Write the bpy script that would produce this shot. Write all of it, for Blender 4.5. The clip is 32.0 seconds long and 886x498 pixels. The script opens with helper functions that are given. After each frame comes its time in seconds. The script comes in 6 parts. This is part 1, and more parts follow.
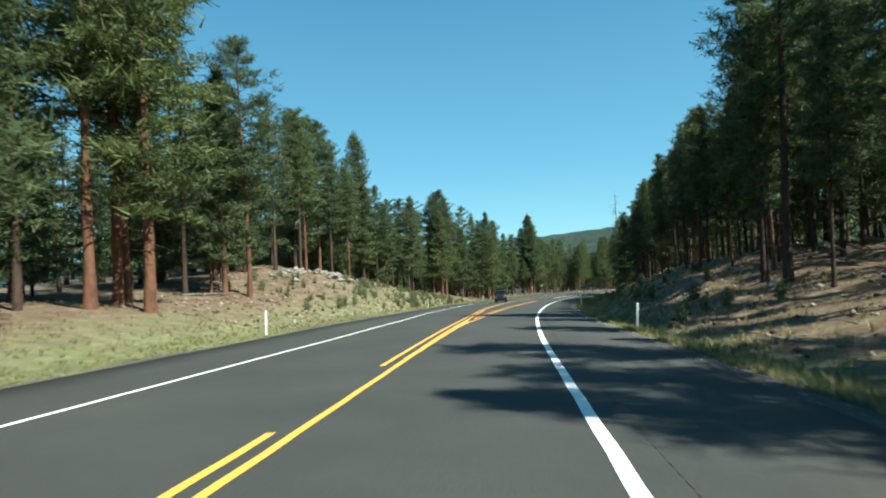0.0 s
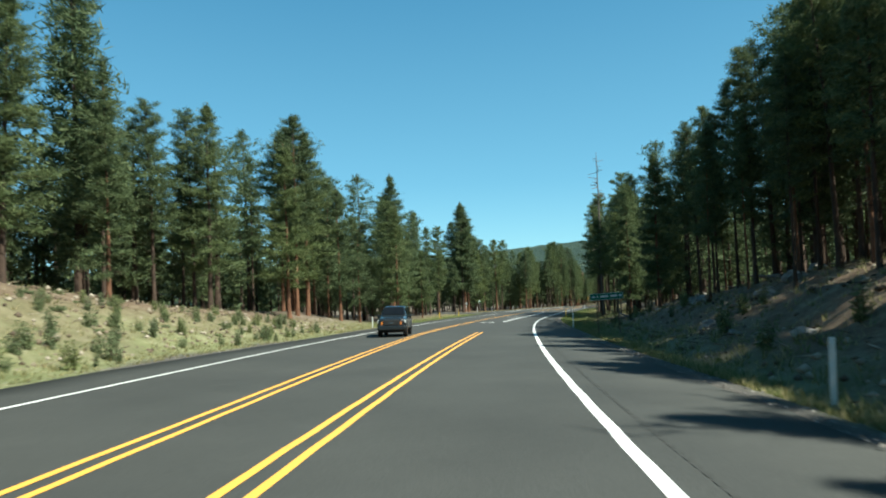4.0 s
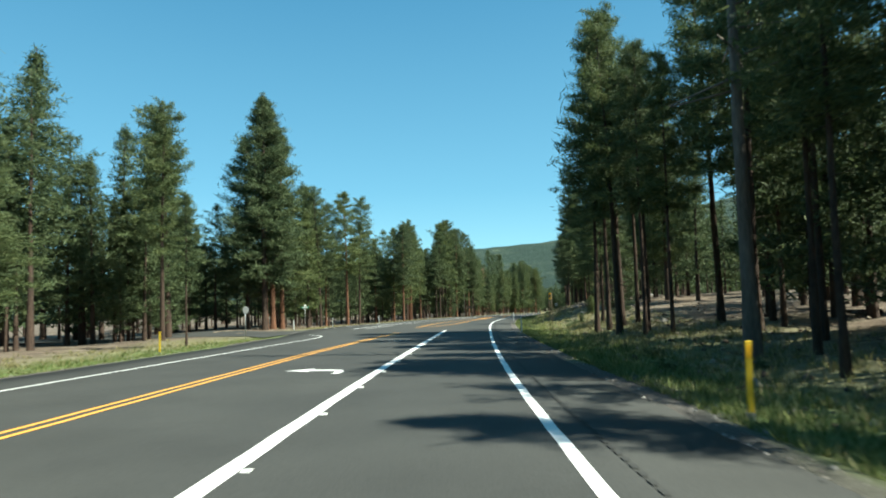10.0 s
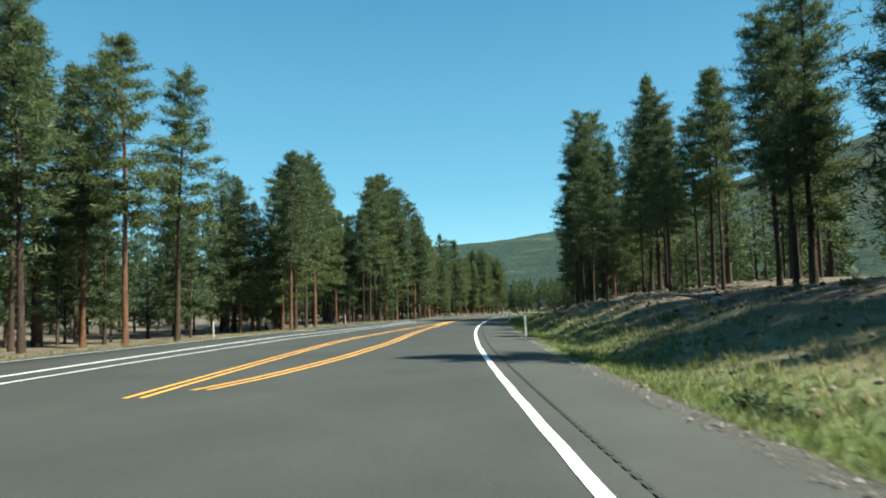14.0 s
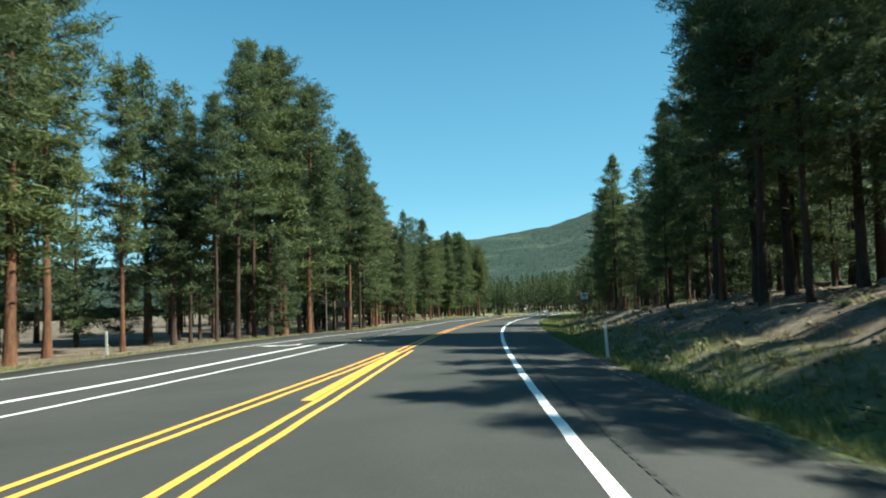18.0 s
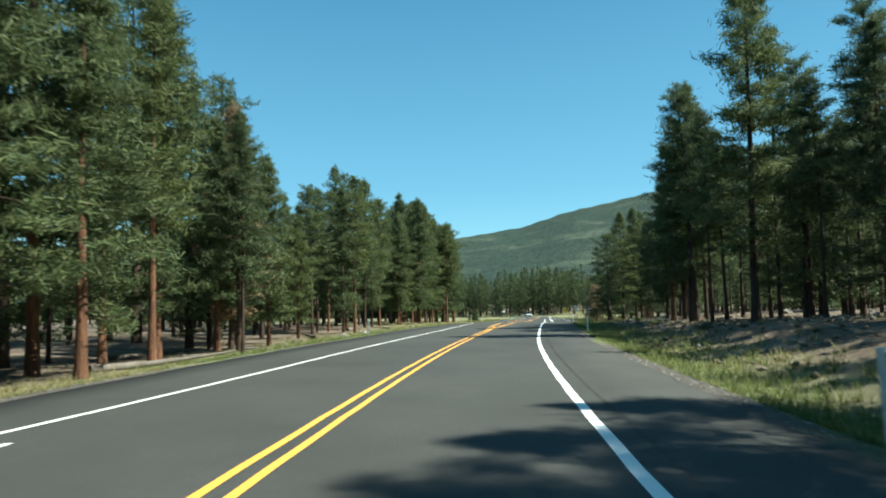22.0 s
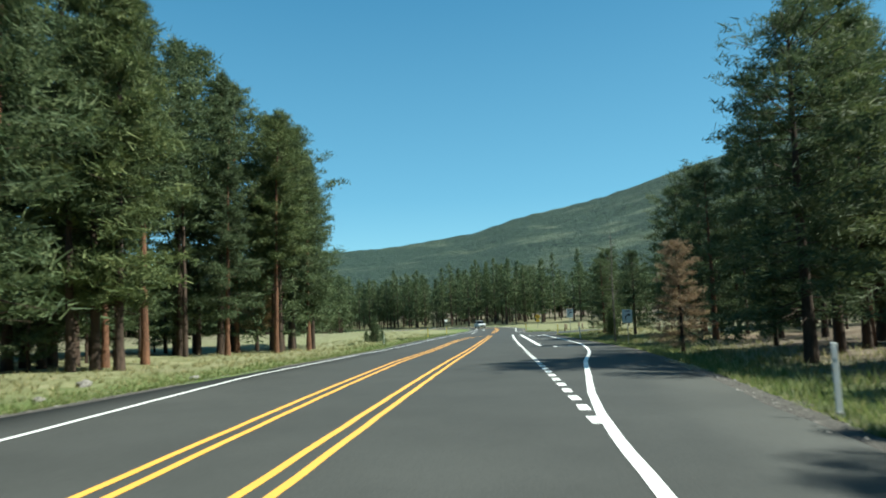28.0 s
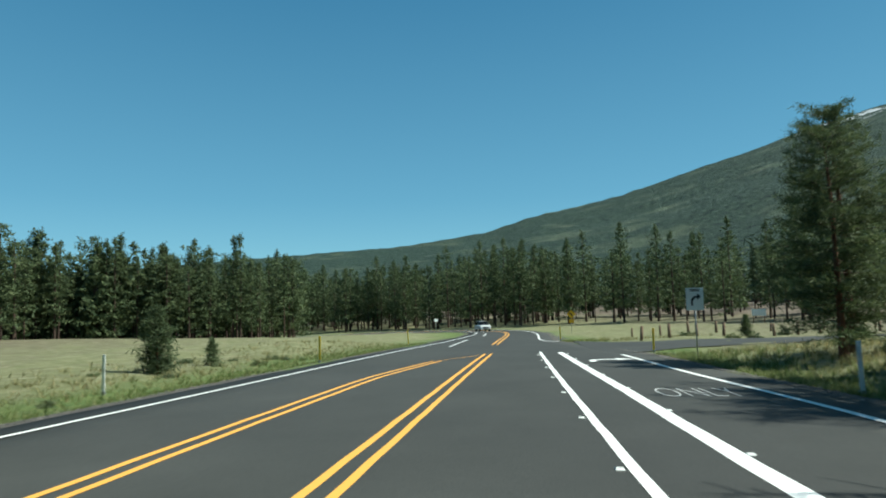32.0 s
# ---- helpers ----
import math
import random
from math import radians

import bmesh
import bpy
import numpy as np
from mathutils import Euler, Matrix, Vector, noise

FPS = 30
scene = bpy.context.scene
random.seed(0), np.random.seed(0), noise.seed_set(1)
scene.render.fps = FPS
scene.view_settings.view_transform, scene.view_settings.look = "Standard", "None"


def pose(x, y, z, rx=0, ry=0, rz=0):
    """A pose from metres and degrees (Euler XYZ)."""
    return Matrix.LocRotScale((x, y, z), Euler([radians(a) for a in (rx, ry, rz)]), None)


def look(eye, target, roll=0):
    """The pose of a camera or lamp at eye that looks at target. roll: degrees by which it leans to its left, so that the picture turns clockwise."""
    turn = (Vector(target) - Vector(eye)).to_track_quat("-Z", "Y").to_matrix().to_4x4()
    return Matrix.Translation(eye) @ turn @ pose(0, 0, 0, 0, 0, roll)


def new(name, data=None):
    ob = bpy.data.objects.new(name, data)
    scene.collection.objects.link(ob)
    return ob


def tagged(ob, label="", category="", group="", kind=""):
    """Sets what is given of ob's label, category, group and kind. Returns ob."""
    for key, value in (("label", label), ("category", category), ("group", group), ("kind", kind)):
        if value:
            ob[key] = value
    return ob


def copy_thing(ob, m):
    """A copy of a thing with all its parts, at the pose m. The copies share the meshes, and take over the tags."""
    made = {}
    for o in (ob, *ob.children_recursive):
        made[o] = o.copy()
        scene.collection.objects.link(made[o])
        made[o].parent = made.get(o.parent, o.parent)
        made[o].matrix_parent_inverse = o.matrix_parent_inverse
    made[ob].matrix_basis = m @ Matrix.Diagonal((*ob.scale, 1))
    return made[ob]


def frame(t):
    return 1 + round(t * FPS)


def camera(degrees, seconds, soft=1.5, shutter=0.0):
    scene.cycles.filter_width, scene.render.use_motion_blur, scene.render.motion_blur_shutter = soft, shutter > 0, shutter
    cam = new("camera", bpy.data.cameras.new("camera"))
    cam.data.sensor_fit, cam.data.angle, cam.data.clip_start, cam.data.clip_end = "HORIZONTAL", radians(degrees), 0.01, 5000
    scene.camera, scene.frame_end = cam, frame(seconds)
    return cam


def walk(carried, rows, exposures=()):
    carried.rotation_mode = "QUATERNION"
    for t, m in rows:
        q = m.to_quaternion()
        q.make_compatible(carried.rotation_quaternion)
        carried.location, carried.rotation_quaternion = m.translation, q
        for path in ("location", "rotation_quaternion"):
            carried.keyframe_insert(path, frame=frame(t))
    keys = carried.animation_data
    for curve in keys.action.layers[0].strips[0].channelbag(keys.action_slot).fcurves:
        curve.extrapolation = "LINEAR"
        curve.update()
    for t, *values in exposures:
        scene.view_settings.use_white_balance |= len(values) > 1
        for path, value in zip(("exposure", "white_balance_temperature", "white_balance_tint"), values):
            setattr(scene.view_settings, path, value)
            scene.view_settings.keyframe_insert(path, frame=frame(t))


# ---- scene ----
cam = camera(73.20, 32.0, soft=1.9, shutter=0.25)
METRES, EYE, TILT, LEAN, TURN = 1.0, 0.0, 0.0, 0.0, 0.0
ROWS = [
    (0.0, 0.000, 0.000, 1.650, 0.050, 1.090, 2.470),
    (0.5, 0.600, 7.560, 1.250, -0.970, 1.130, 2.320),
    (1.0, 1.360, 15.120, 0.890, -1.790, 1.980, 2.460),
    (1.5, 2.240, 22.440, 0.410, -2.110, 2.600, 2.340),
    (2.0, 3.240, 29.680, -0.030, -2.860, 2.500, 2.190),
    (2.5, 4.320, 36.800, -0.430, -3.750, 2.580, 2.380),
    (3.0, 5.520, 43.800, -0.790, -4.200, 2.770, 2.260),
    (3.5, 6.760, 50.720, -1.270, -5.000, 2.610, 2.130),
    (5.5, 12.000, 77.320, -2.870, -11.460, 2.580, 2.220),
    (6.0, 13.560, 83.600, -3.230, -12.820, 2.260, 2.050),
    (6.5, 15.120, 89.840, -3.630, -14.480, 2.030, 2.140),
    (7.0, 16.640, 96.080, -3.990, -15.730, 2.280, 2.170),
    (7.5, 18.400, 102.440, -4.350, -16.340, 2.990, 1.980),
    (8.0, 20.120, 108.560, -4.750, -16.970, 2.630, 2.070),
    (8.5, 21.840, 114.720, -5.070, -17.150, 3.150, 1.770),
    (9.0, 23.680, 120.760, -5.390, -17.200, 3.300, 1.880),
    (9.5, 25.480, 126.720, -5.750, -17.310, 3.010, 1.700),
    (10.0, 27.400, 132.560, -6.150, -17.840, 3.220, 1.840),
    (10.5, 29.440, 138.480, -6.430, -18.380, 3.620, 1.680),
    (11.0, 31.560, 144.360, -6.790, -18.830, 3.540, 1.820),
    (11.5, 33.640, 150.200, -7.030, -19.180, 3.470, 1.560),
    (12.0, 35.840, 156.040, -7.390, -19.800, 3.640, 1.790),
    (12.5, 38.040, 161.840, -7.710, -20.140, 2.960, 1.300),
    (13.0, 40.240, 167.560, -7.990, -21.280, 2.680, 1.520),
    (13.5, 42.480, 173.200, -8.270, -22.170, 2.860, 1.610),
    (15.5, 51.720, 195.400, -9.310, -24.320, 3.070, 1.760),
    (16.0, 54.160, 200.800, -9.590, -24.470, 2.660, 1.720),
    (16.5, 56.680, 206.120, -9.910, -24.380, 2.530, 1.500),
    (17.0, 59.160, 211.520, -10.150, -24.970, 2.680, 1.680),
    (17.5, 61.760, 216.920, -10.430, -25.290, 3.100, 1.270),
    (18.0, 64.400, 222.200, -10.710, -25.760, 3.050, 1.610),
    (18.5, 67.120, 227.400, -11.030, -26.060, 2.960, 1.500),
    (19.0, 69.880, 232.760, -11.310, -25.850, 3.040, 1.510),
    (19.5, 72.680, 238.040, -11.590, -25.540, 3.310, 1.150),
    (20.0, 75.560, 243.240, -11.870, -26.140, 3.190, 1.300),
    (20.5, 78.520, 248.320, -12.110, -26.610, 2.890, 1.280),
    (21.0, 81.560, 253.400, -12.350, -27.260, 3.470, 1.470),
    (21.5, 84.680, 258.400, -12.630, -27.720, 3.790, 1.130),
    (22.0, 87.680, 263.120, -12.910, -28.600, 3.210, 1.390),
    (22.5, 90.720, 267.840, -13.190, -29.630, 3.480, 1.430),
    (23.0, 93.760, 272.400, -13.430, -30.290, 3.770, 1.450),
    (23.5, 97.000, 277.000, -13.710, -31.300, 3.850, 1.530),
    (24.0, 100.280, 281.600, -13.950, -31.880, 4.230, 1.480),
    (24.5, 103.600, 286.040, -14.190, -32.130, 4.230, 1.180),
    (25.0, 106.840, 290.480, -14.470, -32.910, 3.970, 1.330),
    (25.5, 110.160, 294.760, -14.750, -33.270, 3.510, 1.350),
    (27.5, 124.080, 312.280, -15.870, -33.720, 3.640, 2.280),
    (28.0, 127.720, 316.760, -16.150, -33.100, 3.900, 2.000),
    (28.5, 131.240, 321.200, -16.390, -33.670, 3.710, 2.140),
    (29.0, 134.720, 325.600, -16.710, -33.620, 3.880, 2.100),
    (29.5, 138.240, 329.920, -17.030, -33.340, 4.160, 2.050),
    (30.0, 141.760, 334.200, -17.310, -32.610, 4.690, 1.790),
    (30.5, 145.120, 338.520, -17.670, -32.520, 4.530, 1.540),
    (31.0, 148.440, 342.760, -18.030, -32.750, 4.120, 1.700),
    (31.5, 151.760, 346.960, -18.430, -32.380, 4.250, 1.650),
    (32.0, 155.160, 351.160, -18.790, -31.920, 4.040, 1.550),
]
walk(cam, [(t, pose(x, y, z, 90 + pitch, roll, yaw)) for t, x, y, z, yaw, pitch, roll in ROWS],
     exposures=[(0, 1.10, 6400, -4), (2, 1.04, 6420, -4), (6, 1.18, 6560, -4), (10, 1.23, 6600, -4), (16, 1.18, 6560, -4), (20, 1.20, 6520, -4), (24, 1.14, 6450, -4), (28, 0.97, 6330, -4), (32, 0.57, 6280, -4)])

# control points of the driving line on the road surface
REF = [
    (-10.55, -89.25, 5.03),
    (-5.28, -44.63, 2.51),
    (-0.01, -0.01, 0.00),
    (4.34, 36.80, -2.07),
    (12.04, 77.21, -4.51),
    (20.09, 108.57, -6.37),
    (29.45, 138.50, -8.09),
    (40.24, 167.54, -9.64),
    (54.16, 200.78, -11.25),
    (67.11, 227.49, -12.67),
    (81.56, 253.38, -14.02),
    (97.02, 277.04, -15.35),
    (117.08, 303.56, -16.95),
    (134.75, 325.57, -18.36),
    (155.13, 351.16, -20.45),
    (170.88, 370.57, -21.73),
    (186.96, 389.71, -23.01),
    (203.05, 408.85, -24.29),
    (216.31, 430.05, -25.57),
    (221.52, 454.50, -26.85),
    (215.92, 478.86, -28.13),
    (199.59, 504.03, -29.66),
    (172.33, 533.30, -31.71),
]

# ---- world, sun ----
SUN_AZ, SUN_EL = 127.0, 50.0          # clockwise from +y, degrees
world = bpy.data.worlds.new("sky")
scene.world = world
world.use_nodes = True
wn = world.node_tree
sky = wn.nodes.new("ShaderNodeTexSky")
sky.sky_type = "NISHITA"
sky.sun_disc = False
sky.sun_elevation, sky.sun_rotation = radians(SUN_EL), radians(SUN_AZ)
sky.altitude, sky.air_density, sky.dust_density, sky.ozone_density = 2200.0, 1.0, 0.4, 1.0
hue = wn.nodes.new("ShaderNodeMix")
hue.data_type, hue.blend_type = "RGBA", "MULTIPLY"
hue.inputs["Factor"].default_value, hue.inputs["B"].default_value = 1.0, (0.80, 1.0, 1.0, 1.0)
wn.links.new(sky.outputs[0], hue.inputs["A"])
place = wn.nodes.new("ShaderNodeTexCoord")
high = wn.nodes.new("ShaderNodeSeparateXYZ")
wn.links.new(place.outputs["Generated"], high.inputs[0])
deep = wn.nodes.new("ShaderNodeValToRGB")     # dry mountain air: deep blue, darker towards the zenith
deep.color_ramp.elements[0].position, deep.color_ramp.elements[0].color = 0.0, (1.80, 3.85, 5.20, 1.0)
deep.color_ramp.elements[1].position, deep.color_ramp.elements[1].color = 1.0, (0.26, 0.90, 1.68, 1.0)
mid = deep.color_ramp.elements.new(0.45)
mid.color = (0.46, 1.74, 3.18, 1.0)
low = deep.color_ramp.elements.new(0.15)
low.color = (1.06, 2.85, 4.35, 1.0)
wn.links.new(high.outputs["Z"], deep.inputs["Fac"])
even = wn.nodes.new("ShaderNodeMix")
even.data_type = "RGBA"
even.inputs["Factor"].default_value = 0.78
wn.links.new(deep.outputs["Color"], even.inputs["B"])
wn.links.new(hue.outputs["Result"], even.inputs["A"])
wn.links.new(even.outputs["Result"], wn.nodes["Background"].inputs[0])
wn.nodes["Background"].inputs[1].default_value = 0.09
sun = new("sun", bpy.data.lights.new("sun", "SUN"))
sun.data.energy, sun.data.angle, sun.data.color = 5.0, radians(0.53), (1.0, 0.955, 0.88)
sx, sy = math.sin(radians(SUN_AZ)), math.cos(radians(SUN_AZ))
sun.matrix_world = look((sx * 300, sy * 300, 300 * math.tan(radians(SUN_EL))), (0, 0, 0))

# ---- materials ----
def mat(name, rough=0.8, metal=0.0):
    m = bpy.data.materials.new(name)
    m.use_nodes = True
    b = m.node_tree.nodes["Principled BSDF"]
    b.inputs["Roughness"].default_value, b.inputs["Metallic"].default_value = rough, metal
    b.inputs["Specular IOR Level"].default_value = 0.3
    return m, m.node_tree, b


def node(nt, kind, **values):
    n = nt.nodes.new(kind)
    for k, v in values.items():
        n.inputs[k.replace("_", " ")].default_value = v
    return n


def coords(nt, obj=False):
    return nt.nodes.new("ShaderNodeTexCoord").outputs["Object" if obj else "Generated"] if obj else nt.nodes.new("ShaderNodeNewGeometry").outputs["Position"]


def noisy(nt, vec, scale, detail=4.0, rough=0.6):
    n = node(nt, "ShaderNodeTexNoise", Scale=scale, Detail=detail, Roughness=rough)
    nt.links.new(vec, n.inputs["Vector"])
    return n.outputs["Fac"]


def ramp(nt, fac, stops):
    r = nt.nodes.new("ShaderNodeValToRGB")
    els = r.color_ramp.elements
    while len(els) < len(stops):
        els.new(0.5)
    for e, (p, c) in zip(els, stops):
        e.position, e.color = p, (*c, 1.0)
    nt.links.new(fac, r.inputs["Fac"])
    return r.outputs["Color"]


def mix(nt, fac, a, b, blend="MIX"):
    m = nt.nodes.new("ShaderNodeMix")
    m.data_type, m.blend_type = "RGBA", blend
    for sock, v in ((m.inputs["Factor"], fac), (m.inputs["A"], a), (m.inputs["B"], b)):
        if isinstance(v, bpy.types.NodeSocket):
            nt.links.new(v, sock)
        elif isinstance(v, tuple):
            sock.default_value = (*v, 1.0)
        else:
            sock.default_value = v
    return m.outputs["Result"]


def bump(nt, b, height, strength, distance):
    n = node(nt, "ShaderNodeBump", Strength=strength, Distance=distance)
    nt.links.new(height, n.inputs["Height"])
    nt.links.new(n.outputs["Normal"], b.inputs["Normal"])


def grained(name, dark, light, scale, fine, rough=0.8, metal=0.0, relief=0.3, depth=0.01, obj=False, stretch=None):
    """Two scales of noise between two colours, with relief."""
    m, nt, b = mat(name, rough, metal)
    v = coords(nt, obj)
    if stretch:
        mp = nt.nodes.new("ShaderNodeMapping")
        mp.inputs["Scale"].default_value = stretch
        nt.links.new(v, mp.inputs["Vector"])
        v = mp.outputs["Vector"]
    a, f = noisy(nt, v, scale), noisy(nt, v, fine)
    both = nt.nodes.new("ShaderNodeMath")
    both.operation = "MULTIPLY_ADD"
    nt.links.new(a, both.inputs[0])
    both.inputs[1].default_value = 0.5
    half = nt.nodes.new("ShaderNodeMath")
    half.operation = "MULTIPLY"
    nt.links.new(f, half.inputs[0])
    half.inputs[1].default_value = 0.5
    nt.links.new(half.outputs[0], both.inputs[2])
    nt.links.new(ramp(nt, both.outputs[0], [(0.3, dark), (0.7, light)]), b.inputs["Base Color"])
    bump(nt, b, f, relief, depth)
    return m


def asphalt_material():
    m, nt, b = mat("asphalt", 0.85)
    v = coords(nt)
    base = ramp(nt, noisy(nt, v, 0.35, 5), [(0.3, (0.045, 0.0465, 0.044)), (0.7, (0.060, 0.0615, 0.058))])
    grain = ramp(nt, noisy(nt, v, 45.0, 3), [(0.35, (0.55, 0.55, 0.55)), (0.65, (1.3, 1.3, 1.3))])
    patch = ramp(nt, noisy(nt, v, 0.06, 6, 0.65), [(0.35, (0.86, 0.86, 0.87)), (0.65, (1.08, 1.07, 1.05))])
    col = mix(nt, 0.9, mix(nt, 0.55, base, grain, "MULTIPLY"), patch, "MULTIPLY")
    nt.links.new(col, b.inputs["Base Color"])
    bump(nt, b, noisy(nt, v, 60.0, 2), 0.35, 0.006)
    return m


def paint_material(name, colour, worn):
    m, nt, b = mat(name, 0.6)
    v = coords(nt)
    c = mix(nt, ramp(nt, noisy(nt, v, 9.0, 6, 0.75), [(0.30, (1, 1, 1)), (0.36, (0, 0, 0))]), colour, worn)
    nt.links.new(mix(nt, 0.35, c, ramp(nt, noisy(nt, v, 1.2, 4), [(0.3, (0.8, 0.8, 0.8)), (0.7, (1, 1, 1))]), "MULTIPLY"), b.inputs["Base Color"])
    bump(nt, b, noisy(nt, v, 50.0, 2), 0.2, 0.004)
    return m


def ground_material():
    """Forest floor of needles and soil, greener grass along the road; the strength of green is a mesh attribute."""
    m, nt, b = mat("ground", 0.95)
    v = coords(nt)
    at = nt.nodes.new("ShaderNodeAttribute")
    at.attribute_name = "cover"
    sep = nt.nodes.new("ShaderNodeSeparateColor")
    nt.links.new(at.outputs["Color"], sep.inputs[0])
    litter = ramp(nt, noisy(nt, v, 0.6, 8, 0.7), [(0.3, (0.06, 0.043, 0.033)), (0.5, (0.135, 0.105, 0.08)), (0.68, (0.25, 0.215, 0.165))])
    crumbs = ramp(nt, noisy(nt, v, 5.5, 8, 0.8), [(0.36, (0.42, 0.40, 0.38)), (0.5, (0.95, 0.95, 0.95)), (0.66, (1.35, 1.32, 1.25))])
    soil = ramp(nt, noisy(nt, v, 0.8, 8, 0.7), [(0.3, (0.098, 0.060, 0.040)), (0.52, (0.172, 0.117, 0.076)), (0.66, (0.25, 0.207, 0.142))])
    pale = ramp(nt, noisy(nt, v, 1.1, 8, 0.7), [(0.3, (0.105, 0.12, 0.048)), (0.5, (0.18, 0.182, 0.09)), (0.7, (0.30, 0.28, 0.17))])
    lush = ramp(nt, noisy(nt, v, 1.7, 8, 0.7), [(0.3, (0.055, 0.095, 0.022)), (0.5, (0.105, 0.155, 0.04)), (0.72, (0.20, 0.22, 0.09))])
    green = mix(nt, ramp(nt, at.outputs["Alpha"], [(0.1, (0, 0, 0)), (0.8, (0.9, 0.9, 0.9))]), pale, lush)
    gravel = ramp(nt, noisy(nt, v, 14.0, 5, 0.8), [(0.3, (0.045, 0.042, 0.038)), (0.7, (0.15, 0.135, 0.12))])
    c = mix(nt, 0.85, mix(nt, sep.outputs[1], litter, soil), crumbs, "MULTIPLY")
    edge = nt.nodes.new("ShaderNodeMath")
    edge.operation = "ADD"
    edge.use_clamp = True
    nt.links.new(sep.outputs[0], edge.inputs[0])
    sub = nt.nodes.new("ShaderNodeMath")
    sub.operation = "MULTIPLY_ADD"
    nt.links.new(noisy(nt, v, 0.35, 6), sub.inputs[0])
    sub.inputs[1].default_value, sub.inputs[2].default_value = 1.6, -0.8
    nt.links.new(sub.outputs[0], edge.inputs[1])
    gate = nt.nodes.new("ShaderNodeMath")
    gate.operation = "MULTIPLY"
    nt.links.new(edge.outputs[0], gate.inputs[0])
    nt.links.new(ramp(nt, sep.outputs[0], [(0.0, (0, 0, 0)), (0.25, (1, 1, 1))]), gate.inputs[1])
    c = mix(nt, gate.outputs[0], c, green)
    c = mix(nt, sep.outputs[2], c, gravel)
    nt.links.new(c, b.inputs["Base Color"])
    bump(nt, b, noisy(nt, v, 7.0, 8, 0.75), 0.7, 0.12)
    return m


def leaf_material(name, stops, through_light=0.25, rough=0.7):
    """Needles or blades: colour varies from tree to tree and from tuft to tuft, a little light passes through."""
    m, nt, b = mat(name, rough)
    info, geo = nt.nodes.new("ShaderNodeObjectInfo"), nt.nodes.new("ShaderNodeNewGeometry")
    c = ramp(nt, geo.outputs["Random Per Island"], stops)
    tint = ramp(nt, info.outputs["Random"], [(0.0, (0.78, 0.80, 0.85)), (0.5, (1.0, 1.0, 1.0)), (1.0, (1.18, 1.10, 0.90))])
    c = mix(nt, 1.0, c, tint, "MULTIPLY")
    nt.links.new(c, b.inputs["Base Color"])
    tr = nt.nodes.new("ShaderNodeBsdfTranslucent")
    nt.links.new(c, tr.inputs["Color"])
    ms = nt.nodes.new("ShaderNodeMixShader")
    ms.inputs[0].default_value = through_light
    nt.links.new(b.outputs[0], ms.inputs[1])
    nt.links.new(tr.outputs[0], ms.inputs[2])
    nt.links.new(ms.outputs[0], nt.nodes["Material Output"].inputs["Surface"])
    return m


ASPHALT = asphalt_material()
WHITE = paint_material("white_paint", (0.88, 0.88, 0.86), (0.34, 0.34, 0.33))
YELLOW = paint_material("yellow_paint", (0.84, 0.41, 0.075), (0.27, 0.16, 0.065))
DARK_ASPHALT = grained("dark_asphalt", (0.036, 0.037, 0.035), (0.056, 0.057, 0.054), 1.5, 14.0, 0.9)
GROUND = ground_material()
BARK = grained("pine_bark", (0.045, 0.024, 0.017), (0.24, 0.115, 0.066), 1.6, 9.0, 0.95, relief=1.0, depth=0.06, obj=True, stretch=(1, 1, 0.25))
# darker copy for limbs and twigs; on trunks it also carries their shade
DARK_SHADE_BARK = grained("dark_shade_bark", (0.022, 0.017, 0.014), (0.10, 0.065, 0.048), 1.6, 9.0, 0.95, relief=1.0, depth=0.05, obj=True, stretch=(1, 1, 0.25))
DEADWOOD = grained("grey_wood", (0.07, 0.06, 0.05), (0.22, 0.19, 0.165), 2.0, 14.0, 0.95, relief=0.7, depth=0.02, obj=True, stretch=(1, 1, 0.2))
NEEDLES = leaf_material("pine_needles", [(0.0, (0.052, 0.080, 0.036)), (0.55, (0.092, 0.126, 0.054)), (1.0, (0.150, 0.180, 0.080))], 0.34)
BROWNNEEDLES = leaf_material("dying_needles", [(0.0, (0.19, 0.125, 0.075)), (0.5, (0.34, 0.23, 0.14)), (1.0, (0.31, 0.25, 0.14))])
GRASS = leaf_material("grass_blades", [(0.0, (0.09, 0.115, 0.045)), (0.4, (0.17, 0.18, 0.085)), (0.75, (0.29, 0.265, 0.15)), (1.0, (0.42, 0.36, 0.235))], 0.45)
FRESHGRASS = leaf_material("fresh_grass", [(0.0, (0.075, 0.115, 0.032)), (0.5, (0.135, 0.18, 0.06)), (0.8, (0.21, 0.235, 0.10)), (1.0, (0.35, 0.32, 0.19))], 0.45)
SAGE = leaf_material("sage_leaves", [(0.0, (0.07, 0.10, 0.045)), (1.0, (0.20, 0.23, 0.11))], 0.25)
ROCK = grained("rock", (0.12, 0.11, 0.10), (0.36, 0.33, 0.30), 1.2, 12.0, 0.95, relief=0.8, depth=0.04)
PLASTIC = grained("white_plastic", (0.66, 0.67, 0.65), (0.82, 0.83, 0.80), 3.0, 25.0, 0.5, relief=0.05)
YPLASTIC = grained("yellow_plastic", (0.62, 0.42, 0.03), (0.75, 0.52, 0.05), 3.0, 25.0, 0.5, relief=0.05)
STEEL = grained("galvanised_steel", (0.25, 0.26, 0.26), (0.42, 0.43, 0.43), 4.0, 30.0, 0.5, 0.8, relief=0.05)
SIGNGREEN = grained("green_sheeting", (0.005, 0.13, 0.075), (0.008, 0.18, 0.10), 2.0, 20.0, 0.4, relief=0.03)
